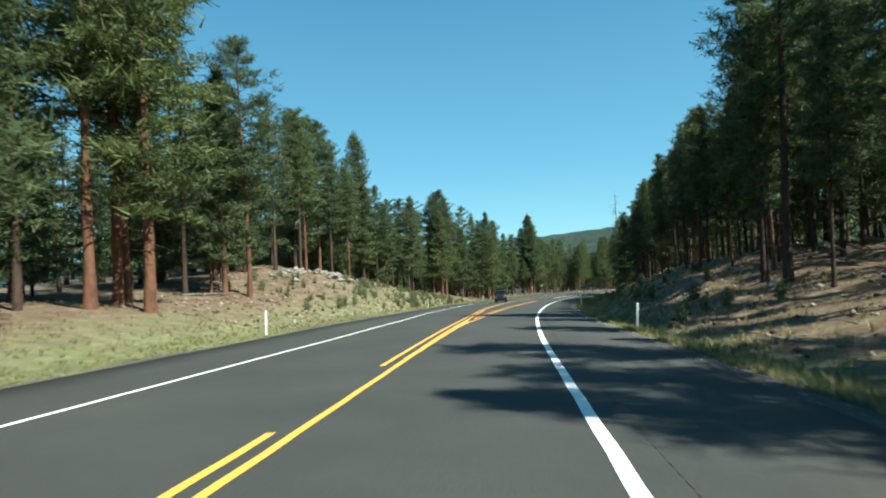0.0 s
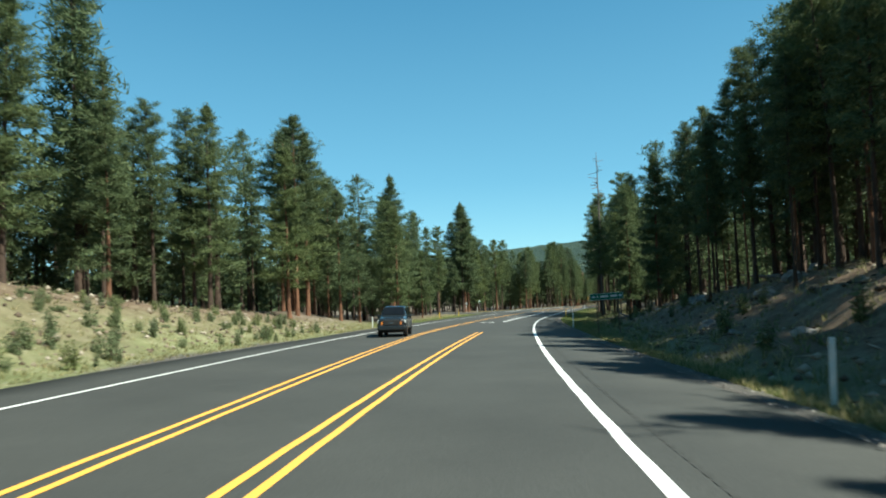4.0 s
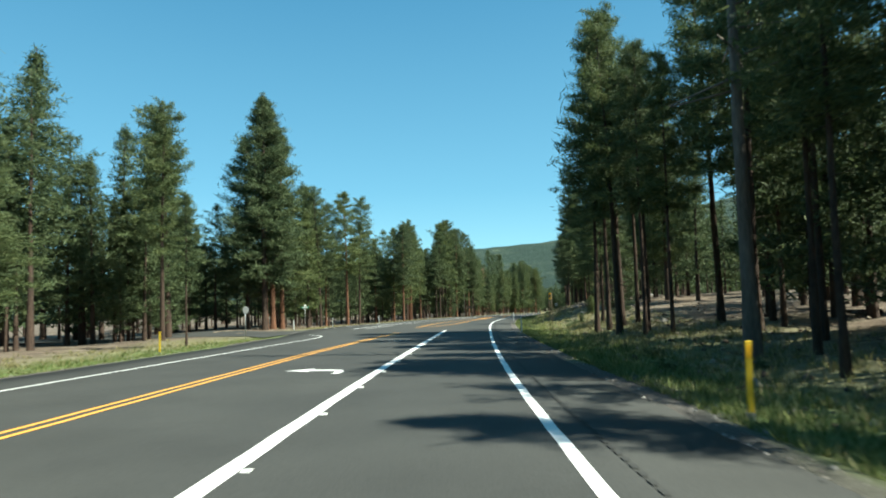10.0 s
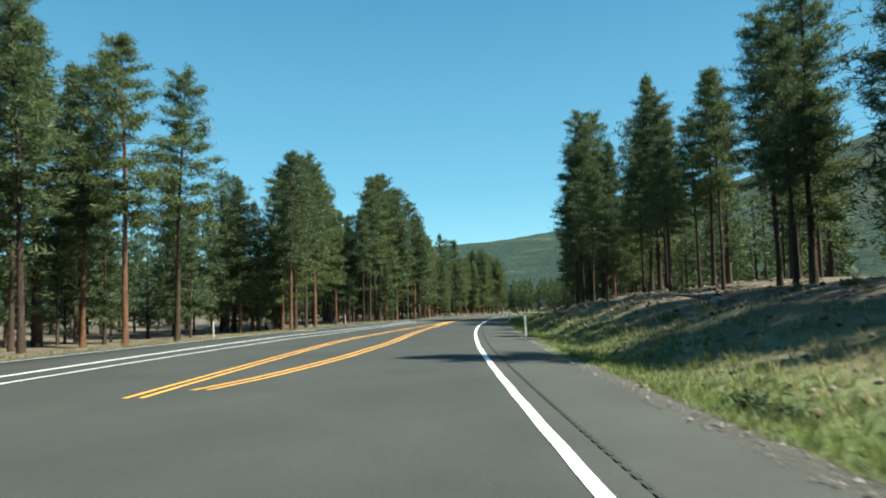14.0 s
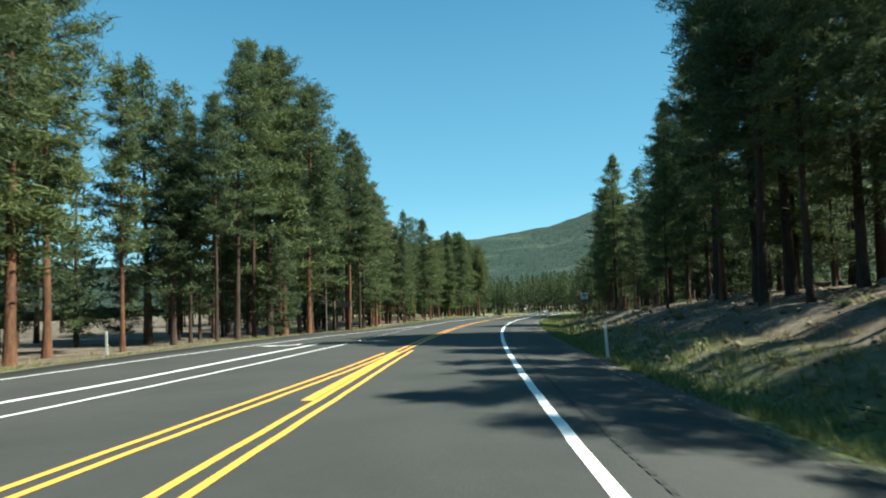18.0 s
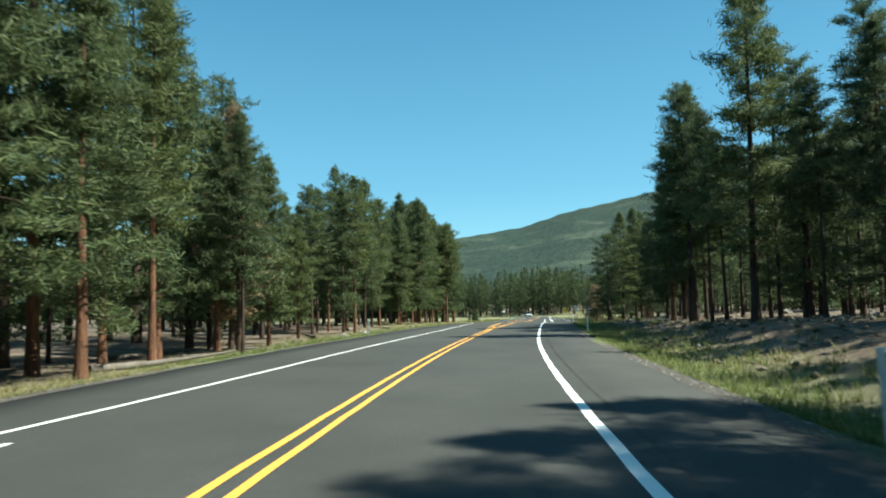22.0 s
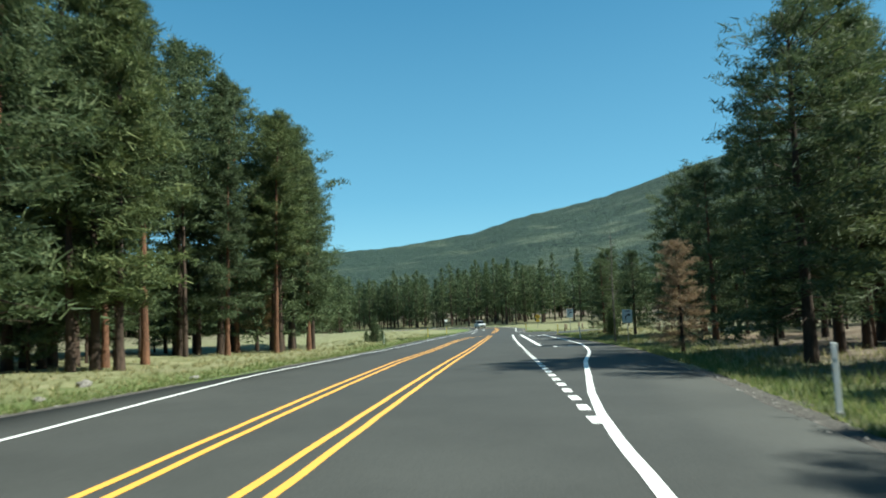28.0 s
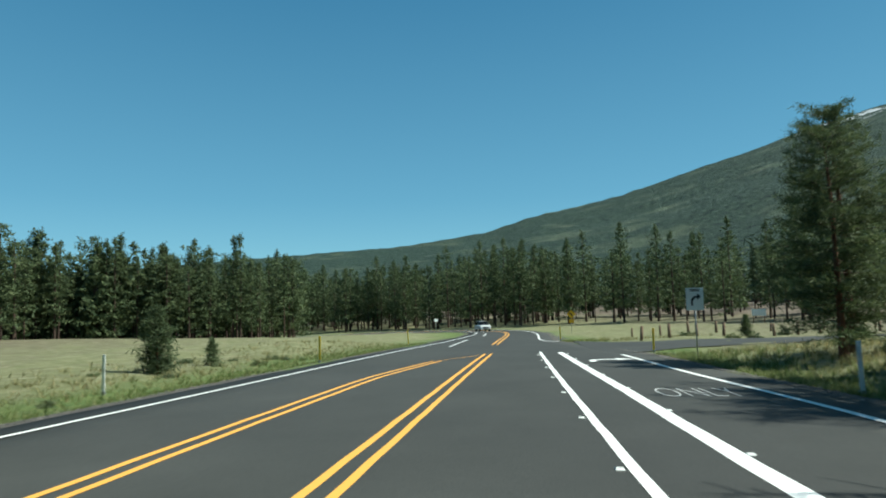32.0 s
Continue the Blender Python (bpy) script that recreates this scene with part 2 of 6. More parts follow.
SIGNWHITE = grained("white_sheeting", (0.68, 0.69, 0.68), (0.80, 0.81, 0.80), 2.0, 20.0, 0.4, relief=0.03)
SIGNYELLOW = grained("yellow_sheeting", (0.70, 0.36, 0.02), (0.82, 0.46, 0.03), 2.0, 20.0, 0.4, relief=0.03)
BLACK = grained("black_sheeting", (0.012, 0.012, 0.012), (0.03, 0.03, 0.03), 2.0, 20.0, 0.5, relief=0.03)
WOOD = grained("weathered_wood", (0.09, 0.06, 0.04), (0.24, 0.17, 0.115), 2.0, 16.0, 0.9, relief=0.5, depth=0.02, obj=True, stretch=(1, 1, 0.2))

# ---- the driving line, with s along it and u to its right ----
def natural(k, v, q):
    n, h = len(k), np.diff(k)
    a, b = np.eye(n), np.zeros((n, v.shape[1]))
    for i in range(1, n - 1):
        a[i, i - 1], a[i, i], a[i, i + 1] = h[i - 1], 2 * (h[i - 1] + h[i]), h[i]
        b[i] = 6 * ((v[i + 1] - v[i]) / h[i] - (v[i] - v[i - 1]) / h[i - 1])
    m = np.linalg.solve(a, b)
    i = np.clip(np.searchsorted(k, q) - 1, 0, n - 2)
    d, h = (q - k[i])[:, None], h[i][:, None]
    return v[i] + d * ((v[i + 1] - v[i]) / h - h * (2 * m[i] + m[i + 1]) / 6) + d * d * m[i] / 2 + d**3 * (m[i + 1] - m[i]) / (6 * h)


ref = np.array(REF)
knots = np.r_[0, np.cumsum(np.linalg.norm(np.diff(ref[:, :2], axis=0), axis=1))]
LINE = natural(knots, ref, np.arange(0, knots[-1], 0.5))
tangent = np.gradient(LINE[:, :2], axis=0)
step = np.linalg.norm(tangent, axis=1)
tangent /= step[:, None]
SS = np.cumsum(step) - step[0]
NRM = np.stack([tangent[:, 1], -tangent[:, 0]], 1)
SS = SS - SS[np.argmin(np.hypot(LINE[:, 0] - ROWS[0][1], LINE[:, 1] - ROWS[0][2]))]
S0, S1 = SS[0], SS[-1]


def along(s, u):
    """World x, y, road z, for arrays of s and u."""
    s, u = np.asarray(s, float), np.asarray(u, float)
    x, y, z, nx, ny = (np.interp(s, SS, c) for c in (LINE[:, 0], LINE[:, 1], LINE[:, 2], NRM[:, 0], NRM[:, 1]))
    return x + u * nx, y + u * ny, z


def heading(s):
    """Yaw in degrees (as pose() takes it) of the line at s."""
    return math.degrees(math.atan2(-np.interp(s, SS, tangent[:, 0]), np.interp(s, SS, tangent[:, 1])))


def table(s, rows):
    rows = np.array(rows)
    return np.interp(s, rows[:, 0], rows[:, 1])

PAVE_L = [(-90, -10.6), (20, -10.8), (48, -11.3), (68, -12.2), (75, -12.9), (100, -13.6), (140, -14.4), (172, -14.7), (183, -15.5), (200, -18.6), (215, -17.6), (229, -16.0), (255, -14.9), (266, -14.2), (276, -12.9), (283, -10.4), (289, -9.9), (300, -10.3), (330, -10.6), (355, -9.9), (400, -9.2), (416, -8.5), (440, -7.4), (700, -7.2)]
PAVE_R = [(-90, 4.1), (40, 4.0), (70, 4.3), (100, 4.1), (130, 3.4), (180, 3.3), (215, 3.7), (250, 3.8), (300, 4.1), (355, 4.3), (367, 5.9), (383, 7.4), (395, 7.3), (408, 6.4), (419, 5.9), (440, 2.3), (700, 2.3)]
# height over the road at these distances beyond the pavement's edge
OUT = [0.0, 0.5, 2.0, 4.5, 8.0, 12.0, 18.0, 28.0, 60.0, 140.0]
BANK_R = {
    -90: (-0.3, 0.0, 0.6, 1.1, 1.6, 2.0, 2.6, 3.5), 14: (-0.3, 0.0, 0.5, 1.1, 1.6, 2.0, 2.6, 3.5), 30: (-0.4, 0.3, 1.1, 1.9, 2.6, 3.0, 3.4, 4.0),
    46: (-0.4, 0.8, 2.5, 3.8, 4.6, 4.8, 5.0, 5.5), 75: (-0.4, 0.5, 2.4, 3.9, 4.6, 4.8, 5.0, 5.5), 105: (-0.4, 0.1, 1.4, 2.6, 3.3, 3.6, 3.9, 4.5),
    120: (-0.3, -0.1, 0.8, 2.0, 2.5, 2.9, 3.3, 4.0), 135: (-0.3, -0.2, 0.4, 0.9, 1.4, 1.8, 2.3, 3.2), 150: (-0.2, -0.3, 0.1, 0.6, 1.1, 1.5, 2.0, 2.8), 165: (-0.2, -0.2, 0.1, 0.5, 1.0, 1.3, 1.8, 2.6),
    185: (-0.4, -0.3, 0.6, 1.2, 1.6, 1.9, 2.2, 3.0), 205: (-0.3, 0.4, 1.4, 2.1, 2.5, 2.8, 3.2, 4.0), 235: (-0.4, 0.6, 1.8, 2.5, 2.8, 3.0, 3.2, 4.0),
    272: (-0.4, 0.2, 1.3, 1.9, 2.1, 2.3, 2.6, 3.2), 300: (-0.3, 0.0, 0.7, 1.1, 1.3, 1.5, 1.8, 2.4), 330: (-0.3, -0.1, 0.4, 0.8, 1.0, 1.2, 1.5, 2.0),
    365: (-0.3, -0.1, 0.2, 0.4, 0.7, 0.9, 1.2, 1.6), 395: (-0.3, 0.0, 0.3, 0.3, 0.3, 0.5, 0.8, 1.2), 412: (-0.2, 0.1, 0.4, 0.4, 0.3, 0.5, 0.8, 1.2), 422: (-0.06, -0.05, 0.0, 0.1, 0.2, 0.4, 0.8, 1.2), 434: (-0.06, -0.05, 0.0, 0.1, 0.2, 0.4, 0.8, 1.2),
    700: (-0.2, -0.2, 0.1, 0.3, 0.4, 0.6, 1.0, 1.5)}
BANK_L = {
    -90: (0.0, 0.3, 0.6, 0.9, 1.2, 1.3, 1.5, 2.0), 20: (0.0, 0.3, 0.7, 1.0, 1.3, 1.5, 1.6, 2.0), 42: (0.0, 0.6, 1.4, 2.1, 2.6, 2.6, 2.4, 2.2),
    62: (0.1, 1.3, 3.0, 4.6, 5.5, 5.3, 4.2, 3.0), 85: (0.1, 1.1, 2.6, 3.9, 4.7, 4.6, 3.7, 2.8), 108: (0.0, 0.3, 0.9, 1.7, 2.2, 2.2, 2.0, 1.6),
    121: (0.0, 0.2, 0.8, 1.7, 2.0, 1.7, 1.4, 1.0), 132: (-0.1, 0.0, 0.3, 0.7, 0.7, 0.5, 0.4, 0.4), 145: (-0.1, -0.2, -0.3, -0.3, -0.3, -0.2, 0.0, 0.0), 180: (-0.1, -0.1, -0.1, -0.2, -0.3, -0.3, -0.3, -0.4), 200: (-0.1, -0.1, -0.1, -0.1, -0.2, -0.3, -0.3, -0.4), 240: (-0.1, -0.2, -0.2, -0.2, -0.2, -0.2, 0.0, 0.0),
    300: (-0.2, -0.3, -0.4, -0.4, -0.4, -0.4, -0.4, -0.4), 340: (-0.2, -0.3, -0.3, -0.2, -0.1, 0.0, 0.0, 0.0), 385: (-0.2, -0.2, -0.1, 0.0, 0.1, 0.2, 0.3, 0.3), 700: (-0.2, -0.2, 0.0, 0.1, 0.2, 0.3, 0.3, 0.3)}
GREEN_R = [(-90, 3.0), (60, 3.6), (90, 4.5), (120, 6.0), (140, 9.0), (170, 16.0), (200, 9.0), (240, 5.5), (280, 5.0), (330, 5.5), (360, 6.0), (395, 8.0), (410, 40.0), (700, 90.0)]
GREEN_L = [(-90, 11.0), (26, 10.0), (40, 6.5), (60, 7.5), (80, 10.0), (108, 9.0), (140, 5.0), (180, 10.0), (200, 3.0), (270, 3.0), (300, 5.0), (350, 7.0), (372, 60.0), (700, 110.0)]
SOIL_R = [(-90, 0.7), (60, 0.95), (110, 0.8), (130, 0.2), (300, 0.2), (380, 0.1), (400, 0.7), (412, 0.0), (700, 0.0)]
SOIL_L = [(-90, 0.8), (105, 0.8), (120, 0.1), (330, 0.1), (360, 0.4), (375, 0.0), (700, 0.0)]


def fbm(x, y, seed):
    """Cheap smooth relief of a few waves, for arrays."""
    r = np.random.RandomState(seed)
    out = np.zeros_like(x)
    for k in range(7):
        a, f, p = r.uniform(0, 6.28), 0.10 * 1.75**k, r.uniform(0, 6.28)
        warp = 1.3 * np.sin(0.6 * f * (x * math.cos(a + 1.3) + y * math.sin(a + 1.3)) + 2 * p)
        out += np.sin(f * (x * math.cos(a) + y * math.sin(a)) + p + warp) / 1.6**k
    return out


def rise(s, u):
    """Height of the ground over the road, for arrays."""
    s, u = np.asarray(s, float), np.asarray(u, float)
    right = u > 0
    d = np.where(right, u - table(s, PAVE_R), table(s, PAVE_L) - u)
    out = np.zeros_like(d)
    for side, bank in ((right, BANK_R), (~right, BANK_L)):
        st = np.array(sorted(bank))
        h = np.zeros_like(d)
        cols = np.array([[0.0, -0.06, *bank[k]] for k in st])
        per = [np.interp(s, st, cols[:, c]) for c in range(cols.shape[1])]
        for c in range(len(OUT) - 1):
            f = np.clip((d - OUT[c]) / (OUT[c + 1] - OUT[c]), 0, 1)
            f = f * f * (3 - 2 * f) if c > 1 else f
            h = np.where(d > OUT[c], per[c] + (per[c + 1] - per[c]) * f, h)
        out = np.where(side, h, out)
    x, y, _ = along(s, u)
    out += np.clip((d - 1.0) / 8, 0, 1) * 0.16 * fbm(x, y, 4) + np.clip((d - 0.4) / 2, 0, 1) * 0.035 * fbm(5 * x, 5 * y, 6)
    return np.where(d < 0, 0.0, out)


def spot(s, u, dz=0.0):
    x, y, z = along(s, u)
    return Vector((float(x), float(y), float(z + rise(s, u)) + dz))


def at_spot(s, u, turn=0.0, size=1.0, dz=0.0, lean=0.0):
    p = spot(s, u, dz)
    return pose(p.x, p.y, p.z, lean, 0, heading(s) + turn) @ Matrix.Diagonal((size, size, size, 1))


def raw(name, verts, faces, material, smooth=False):
    """A mesh object from arrays: verts n x 3, faces m x 3 or m x 4."""
    me = bpy.data.meshes.new(name)
    verts, faces = np.asarray(verts, np.float32), np.asarray(faces, np.int32)
    k = faces.shape[1]
    me.vertices.add(len(verts))
    me.vertices.foreach_set("co", verts.ravel())
    me.loops.add(faces.size)
    me.loops.foreach_set("vertex_index", faces.ravel())
    me.polygons.add(len(faces))
    me.polygons.foreach_set("loop_start", np.arange(0, faces.size, k, dtype=np.int32))
    if smooth:
        me.polygons.foreach_set("use_smooth", np.ones(len(faces), bool))
    me.update()
    me.validate()
    me.materials.append(material)
    return new(name, me)


placed = set()


def put(ob, m):
    """The thing itself at the first pose, copies at the others."""
    if ob.name in placed:
        return copy_thing(ob, m @ Matrix.Diagonal((1 / ob.scale.x, 1 / ob.scale.y, 1 / ob.scale.z, 1)))
    placed.add(ob.name)
    ob.matrix_basis = m
    return ob


def child(ob, parent, label=""):
    ob.parent = parent
    return tagged(ob, label)


def part(name, bm, material, parent=None, label="", smooth=False):
    me = bpy.data.meshes.new(name)
    bm.normal_update()
    bm.to_mesh(me)
    bm.free()
    me.materials.append(material)
    if smooth:
        me.polygons.foreach_set("use_smooth", np.ones(len(me.polygons), bool))
    ob = new(name, me)
    if parent:
        ob.parent = parent
    return tagged(ob, label)


def box(bm, lo, hi, bevel=0.0):
    ret = bmesh.ops.create_cube(bm, size=1.0)
    vs = ret["verts"]
    for v in vs:
        v.co = Vector([lo[i] + (v.co[i] + 0.5) * (hi[i] - lo[i]) for i in range(3)])
    if bevel:
        es = list({e for v in vs for e in v.link_edges})
        bmesh.ops.bevel(bm, geom=es, offset=bevel, segments=2, affect="EDGES", profile=0.5)
    return bm


def boxed(name, lo, hi, material, parent, bevel=0.0, label=""):
    return part(name, box(bmesh.new(), lo, hi, bevel), material, parent, label)


def tube(bm, a, b, r0, r1, seg=8):
    a, b = Vector(a), Vector(b)
    m = Matrix.Translation((a + b) / 2) @ (b - a).to_track_quat("Z", "Y").to_matrix().to_4x4()
    bmesh.ops.create_cone(bm, cap_ends=True, segments=seg, radius1=r0, radius2=r1, depth=(b - a).length, matrix=m)
    return bm


def outline(bm, pts, z=0.0, thick=0.0):
    """A flat polygon, optionally with thickness below it."""
    f = bm.faces.new([bm.verts.new((x, y, z)) for x, y in pts])
    if thick:
        g = bmesh.ops.extrude_face_region(bm, geom=[f])["geom"]
        for v in g:
            if isinstance(v, bmesh.types.BMVert):
                v.co.z -= thick
    bmesh.ops.recalc_face_normals(bm, faces=bm.faces[:])
    return bm

# ---- ground, road ----
def build_ground():
    s = np.r_[np.arange(S0, -12, 5.0), np.arange(-12, 440, 1.0), np.arange(440, S1, 3.0)]
    du = np.r_[0, 0.25, 0.5, 0.9, 1.4, 2, 2.7, 3.5, 4.4, 5.4, 6.5, 7.7, 9, 10.5, 12, 14, 16, 18, 21, 24, 28, 33, 40, 50, 65, 85, 110, 140]
    nl = len(du)
    pl, pr = table(s, PAVE_L), table(s, PAVE_R)
    u = np.concatenate([pl[:, None] - du[::-1][None], pr[:, None] + du[None]], 1)
    u[:, nl - 1] += 0.35
    u[:, nl] -= 0.35
    sg = np.repeat(s[:, None], u.shape[1], 1)
    x, y, z = along(sg, u)
    z = z + rise(sg, u)
    z[:, nl - 1] -= 0.10
    z[:, nl] -= 0.10
    d = np.concatenate([du[::-1], du])[None] + 0 * u
    n, m = u.shape
    idx = np.arange(n * m).reshape(n, m)
    faces = np.stack([idx[:-1, :-1], idx[:-1, 1:], idx[1:, 1:], idx[1:, :-1]], -1).reshape(-1, 4)
    v = np.stack([x, y, z], -1).reshape(-1, 3)
    # a wide skirt, a little lower, that carries the ground to the horizon
    c, _, _, _ = np.linalg.lstsq(np.c_[LINE[:, 0], LINE[:, 1], np.ones(len(LINE))], LINE[:, 2], rcond=None)
    rings, angs = np.array([0.0, 150, 300, 600, 1200, 2400, 4600]), np.linspace(0, 2 * np.pi, 49)[:-1]
    cx, cy = LINE[len(LINE) // 2, :2]
    ox, oy = cx + rings[:, None] * np.sin(angs), cy + rings[:, None] * np.cos(angs)
    far = np.clip((np.hypot(ox - cx, oy - cy) - 500) / 1500, 0, 1)
    flat = LINE[-1, 2]
    oz = (c[0] * np.clip(ox, -100, 450) + c[1] * np.clip(oy, -200, 600) + c[2]) * (1 - far) + flat * far - 4.0
    k, a = ox.shape
    oi = np.arange(k * a).reshape(k, a) + len(v)
    nxt = np.roll(oi, -1, 1)
    of = np.stack([oi[:-1], oi[1:], nxt[1:], nxt[:-1]], -1).reshape(-1, 4)
    ob = raw("ground", np.r_[v, np.stack([ox, oy, oz], -1).reshape(-1, 3)], np.r_[faces, of], GROUND, True)
    r = np.random.RandomState(3)
    right = u > 0
    green = np.where(right, table(sg, GREEN_R), table(sg, GREEN_L))
    g = np.clip(1.15 - d / green, 0, 1)
    soil = np.where(right, table(sg, SOIL_R), table(sg, SOIL_L)) * np.clip((d - 2.5) / 2, 0, 1) * np.clip((26 - d) / 8, 0, 1)
    lush = np.where(right, np.clip(0.15 + (sg - 95) / 25, 0.15, 1.0), np.where((sg > 120) & (sg < 200) | (sg > 300), 1.0, 0.25)) * np.clip(1.3 + 0.25 * fbm(x, y, 31) - d / np.where(right & (sg > 110) & (sg < 250) | ~right & (sg > 300), 5.0, 3.2), 0, 1)
    gravel = np.clip((np.where(right, 1.15, 0.75) + 0.45 * fbm(3 * x, 3 * y, 12) - d) / 0.5, 0, 1)
    col = np.stack([g, np.clip(soil, 0, 1), gravel, lush], -1).reshape(-1, 4)
    col = np.r_[col, np.tile([0.2, 0.0, 0.0, 0.0], (k * a, 1))].astype(np.float32)
    at = ob.data.color_attributes.new("cover", "FLOAT_COLOR", "POINT")
    at.data.foreach_set("color", col.ravel())
    return tagged(ob, "pine forest floor with needle litter and grassy verges", "ground", kind="structure")


def build_road():
    s = np.arange(S0, S1, 2.0)
    pl, pr = table(s, PAVE_L), table(s, PAVE_R)
    f = np.linspace(0, 1, 9)
    jag = 0.05 * np.sin(1.7 * s) + 0.04 * np.sin(4.1 * s + 1)
    u = (pl + jag)[:, None] * (1 - f) + (pr + jag[::-1])[:, None] * f
    sg = np.repeat(s[:, None], 9, 1)
    x, y, z = along(sg, u)
    z = z + 0.0
    z[:, 0] -= 0.03
    z[:, -1] -= 0.03
    n, m = u.shape
    idx = np.arange(n * m).reshape(n, m)
    top = np.stack([x, y, z], -1).reshape(-1, 3)
    low = top - [0, 0, 0.15]
    faces = np.stack([idx[:-1, :-1], idx[:-1, 1:], idx[1:, 1:], idx[1:, :-1]], -1).reshape(-1, 4)
    sides = []
    for c in (0, m - 1):
        e = idx[:, c]
        q = np.stack([e[:-1], e[1:], e[1:] + n * m, e[:-1] + n * m], -1)
        sides.append(q if c == 0 else q[:, ::-1])
    ob = raw("road", np.r_[top, low], np.r_[faces, *sides], ASPHALT)
    return tagged(ob, "dark grey asphalt highway with paved shoulders", "road", kind="structure")


def stripe(name, rows, width, material, label, lift=0.006):
    """A painted line through rows of (s, u)."""
    rows = np.array(rows, float)
    s = np.unique(np.r_[np.arange(rows[0, 0], rows[-1, 0], 1.0), rows[-1, 0]])
    u = np.interp(s, rows[:, 0], rows[:, 1])
    for _ in range(3 if len(rows) > 2 else 0):
        u[1:-1] = (u[:-2] + 2 * u[1:-1] + u[2:]) / 4
    wob = 0.008 * np.sin(2.3 * s)
    v = []
    for k in (-0.5, 0.5):
        x, y, z = along(s, u + k * width + wob)
        v.append(np.stack([x, y, z + lift], -1))
    n = len(s)
    i = np.arange(n - 1)
    ob = raw(name, np.r_[v[0], v[1]], np.stack([i, i + n, i + n + 1, i + 1], -1), material)
    return tagged(ob, label, "road marking", kind="structure")


build_ground()
build_road()
# ---- painted lines, rows of (s, u) ----
EDGE_R = [(-90, 0.95), (0, 0.95), (20, 1.0), (36, 1.25), (45, 1.41), (58, 1.55), (90, 1.53), (103, 1.42), (124, 1.29), (135, 1.23), (150, 1.28), (165, 1.37), (180, 1.42), (209, 1.25), (232, 1.32), (250, 1.46), (268, 1.5), (297, 1.43), (310, 1.42), (323, 1.46), (352, 1.38), (356, 1.5), (360, 1.85), (364.2, 2.4), (368.3, 2.9), (371.5, 3.3), (376.6, 4.2), (380.7, 4.8), (386, 5.4), (393.6, 5.95), (403, 5.6), (410, 5.05), (419, 4.6)]
EDGE_LS = [
    [(-90, -7.2), (8, -7.2), (23, -7.0), (38, -7.3), (59, -8.7), (86, -10.5), (108, -11.3), (140, -11.8), (169, -11.5), (178.3, -11.2), (181.7, -11.6), (184, -12.7), (185.5, -14.6)],
    [(201, -17.8), (231, -15.2), (245, -13.6), (259, -11.9), (268.5, -10.45), (275.6, -9.05), (282, -8.0), (287.6, -7.1), (292, -6.85), (297, -6.7), (306, -6.7), (320, -6.7), (331, -6.75), (340, -7.0), (355, -7.6), (367, -8.8), (384, -8.95), (400, -8.2), (415, -7.5), (440, -6.4), (560, -6.2), (640, -6.2)],
]
DOUBLES = [
    [(13.6, -2.87), (35.4, -3.05), (48, -3.5), (57, -4.15), (67, -4.6), (92, -6.0), (100, -6.4), (122, -6.6), (135, -6.85), (163, -6.95), (175, -6.6), (184.5, -6.2)],
    [(37, -2.45), (57, -2.25), (64, -2.27), (99.5, -2.26)],
    [(197, -6.25), (205, -6.15), (217, -6.1), (221, -5.85), (233, -4.9), (238, -4.5), (250, -3.42), (256, -3.15)],
    [(198, -5.3), (200, -4.6), (206, -3.6), (214.6, -2.95), (232, -2.9), (245, -2.6), (257, -2.5)],
    [(268, -2.64), (285, -2.53), (296, -2.55), (317, -2.64), (331, -2.75)],
    [(331, -2.95), (343, -3.5), (352, -4.0), (362, -4.4), (375, -4.85), (400, -4.73), (409, -4.5), (416, -3.5)],
    [(331, -2.6), (352, -2.38), (374, -2.3), (396, -2.0), (421, -1.6)],
    [(432, -1.9), (470, -2.4), (560, -2.4), (640, -2.4)],
]
for rows in EDGE_LS:
    stripe("edge_line", rows, 0.13, WHITE, "solid white painted edge line on asphalt")
stripe("edge_line", EDGE_R, 0.17, WHITE, "solid white painted edge line on asphalt")
stripe("edge_line", [(436, 2.6), (437.5, 1.9), (440, 1.35), (446, 1.15), (470, 1.2), (640, 1.2)], 0.15, WHITE, "solid white painted edge line on asphalt")
for rows in DOUBLES:
    for k in (-0.17, 0.17):
        stripe("centre_line", [(s, u + k) for s, u in rows], 0.125, YELLOW, "solid yellow painted centre line")
stripe("centre_line", [(-90, -2.6), (14, -2.68), (30, -2.62), (37, -2.3)], 0.125, YELLOW, "solid yellow painted centre line")
for a, b in ((-40, -28), (-22, -10), (-5, 7.0)):
    stripe("centre_dash", [(a, -2.95), (b, -3.0)], 0.125, YELLOW, "yellow painted dash beside the centre line")
stripe("centre_wedge", [(27, -2.75), (34.5, -2.74)], 0.2, YELLOW, "yellow painted wedge where the centre line splits")
stripe("centre_wedge", [(244, -3.0), (256, -2.83)], 0.24, YELLOW, "yellow painted wedge where the centre lines meet")
for k in (-0.16, 0.16):
    stripe("centre_line", [(256, -2.83 + k), (268, -2.64 + k)], 0.14, YELLOW, "yellow painted line where the centre lines join")
stripe("centre_wedge", [(327, -2.78), (337, -2.86)], 0.26, YELLOW, "yellow painted wedge where the centre line splits")
stripe("thin_line", [(416, -3.5), (420, -1.9)], 0.06, YELLOW, "faded thin yellow line across the junction")
stripe("lane_line", [(127, -2.6), (165, -2.38), (187, -2.46)], 0.26, WHITE, "broad solid white lane line")
stripe("lane_line", [(197, -13.0), (210, -12.6), (225, -12.0), (232, -11.0), (240, -10.2), (248, -8.9), (263, -8.0)], 0.22, WHITE, "broad solid white lane line")
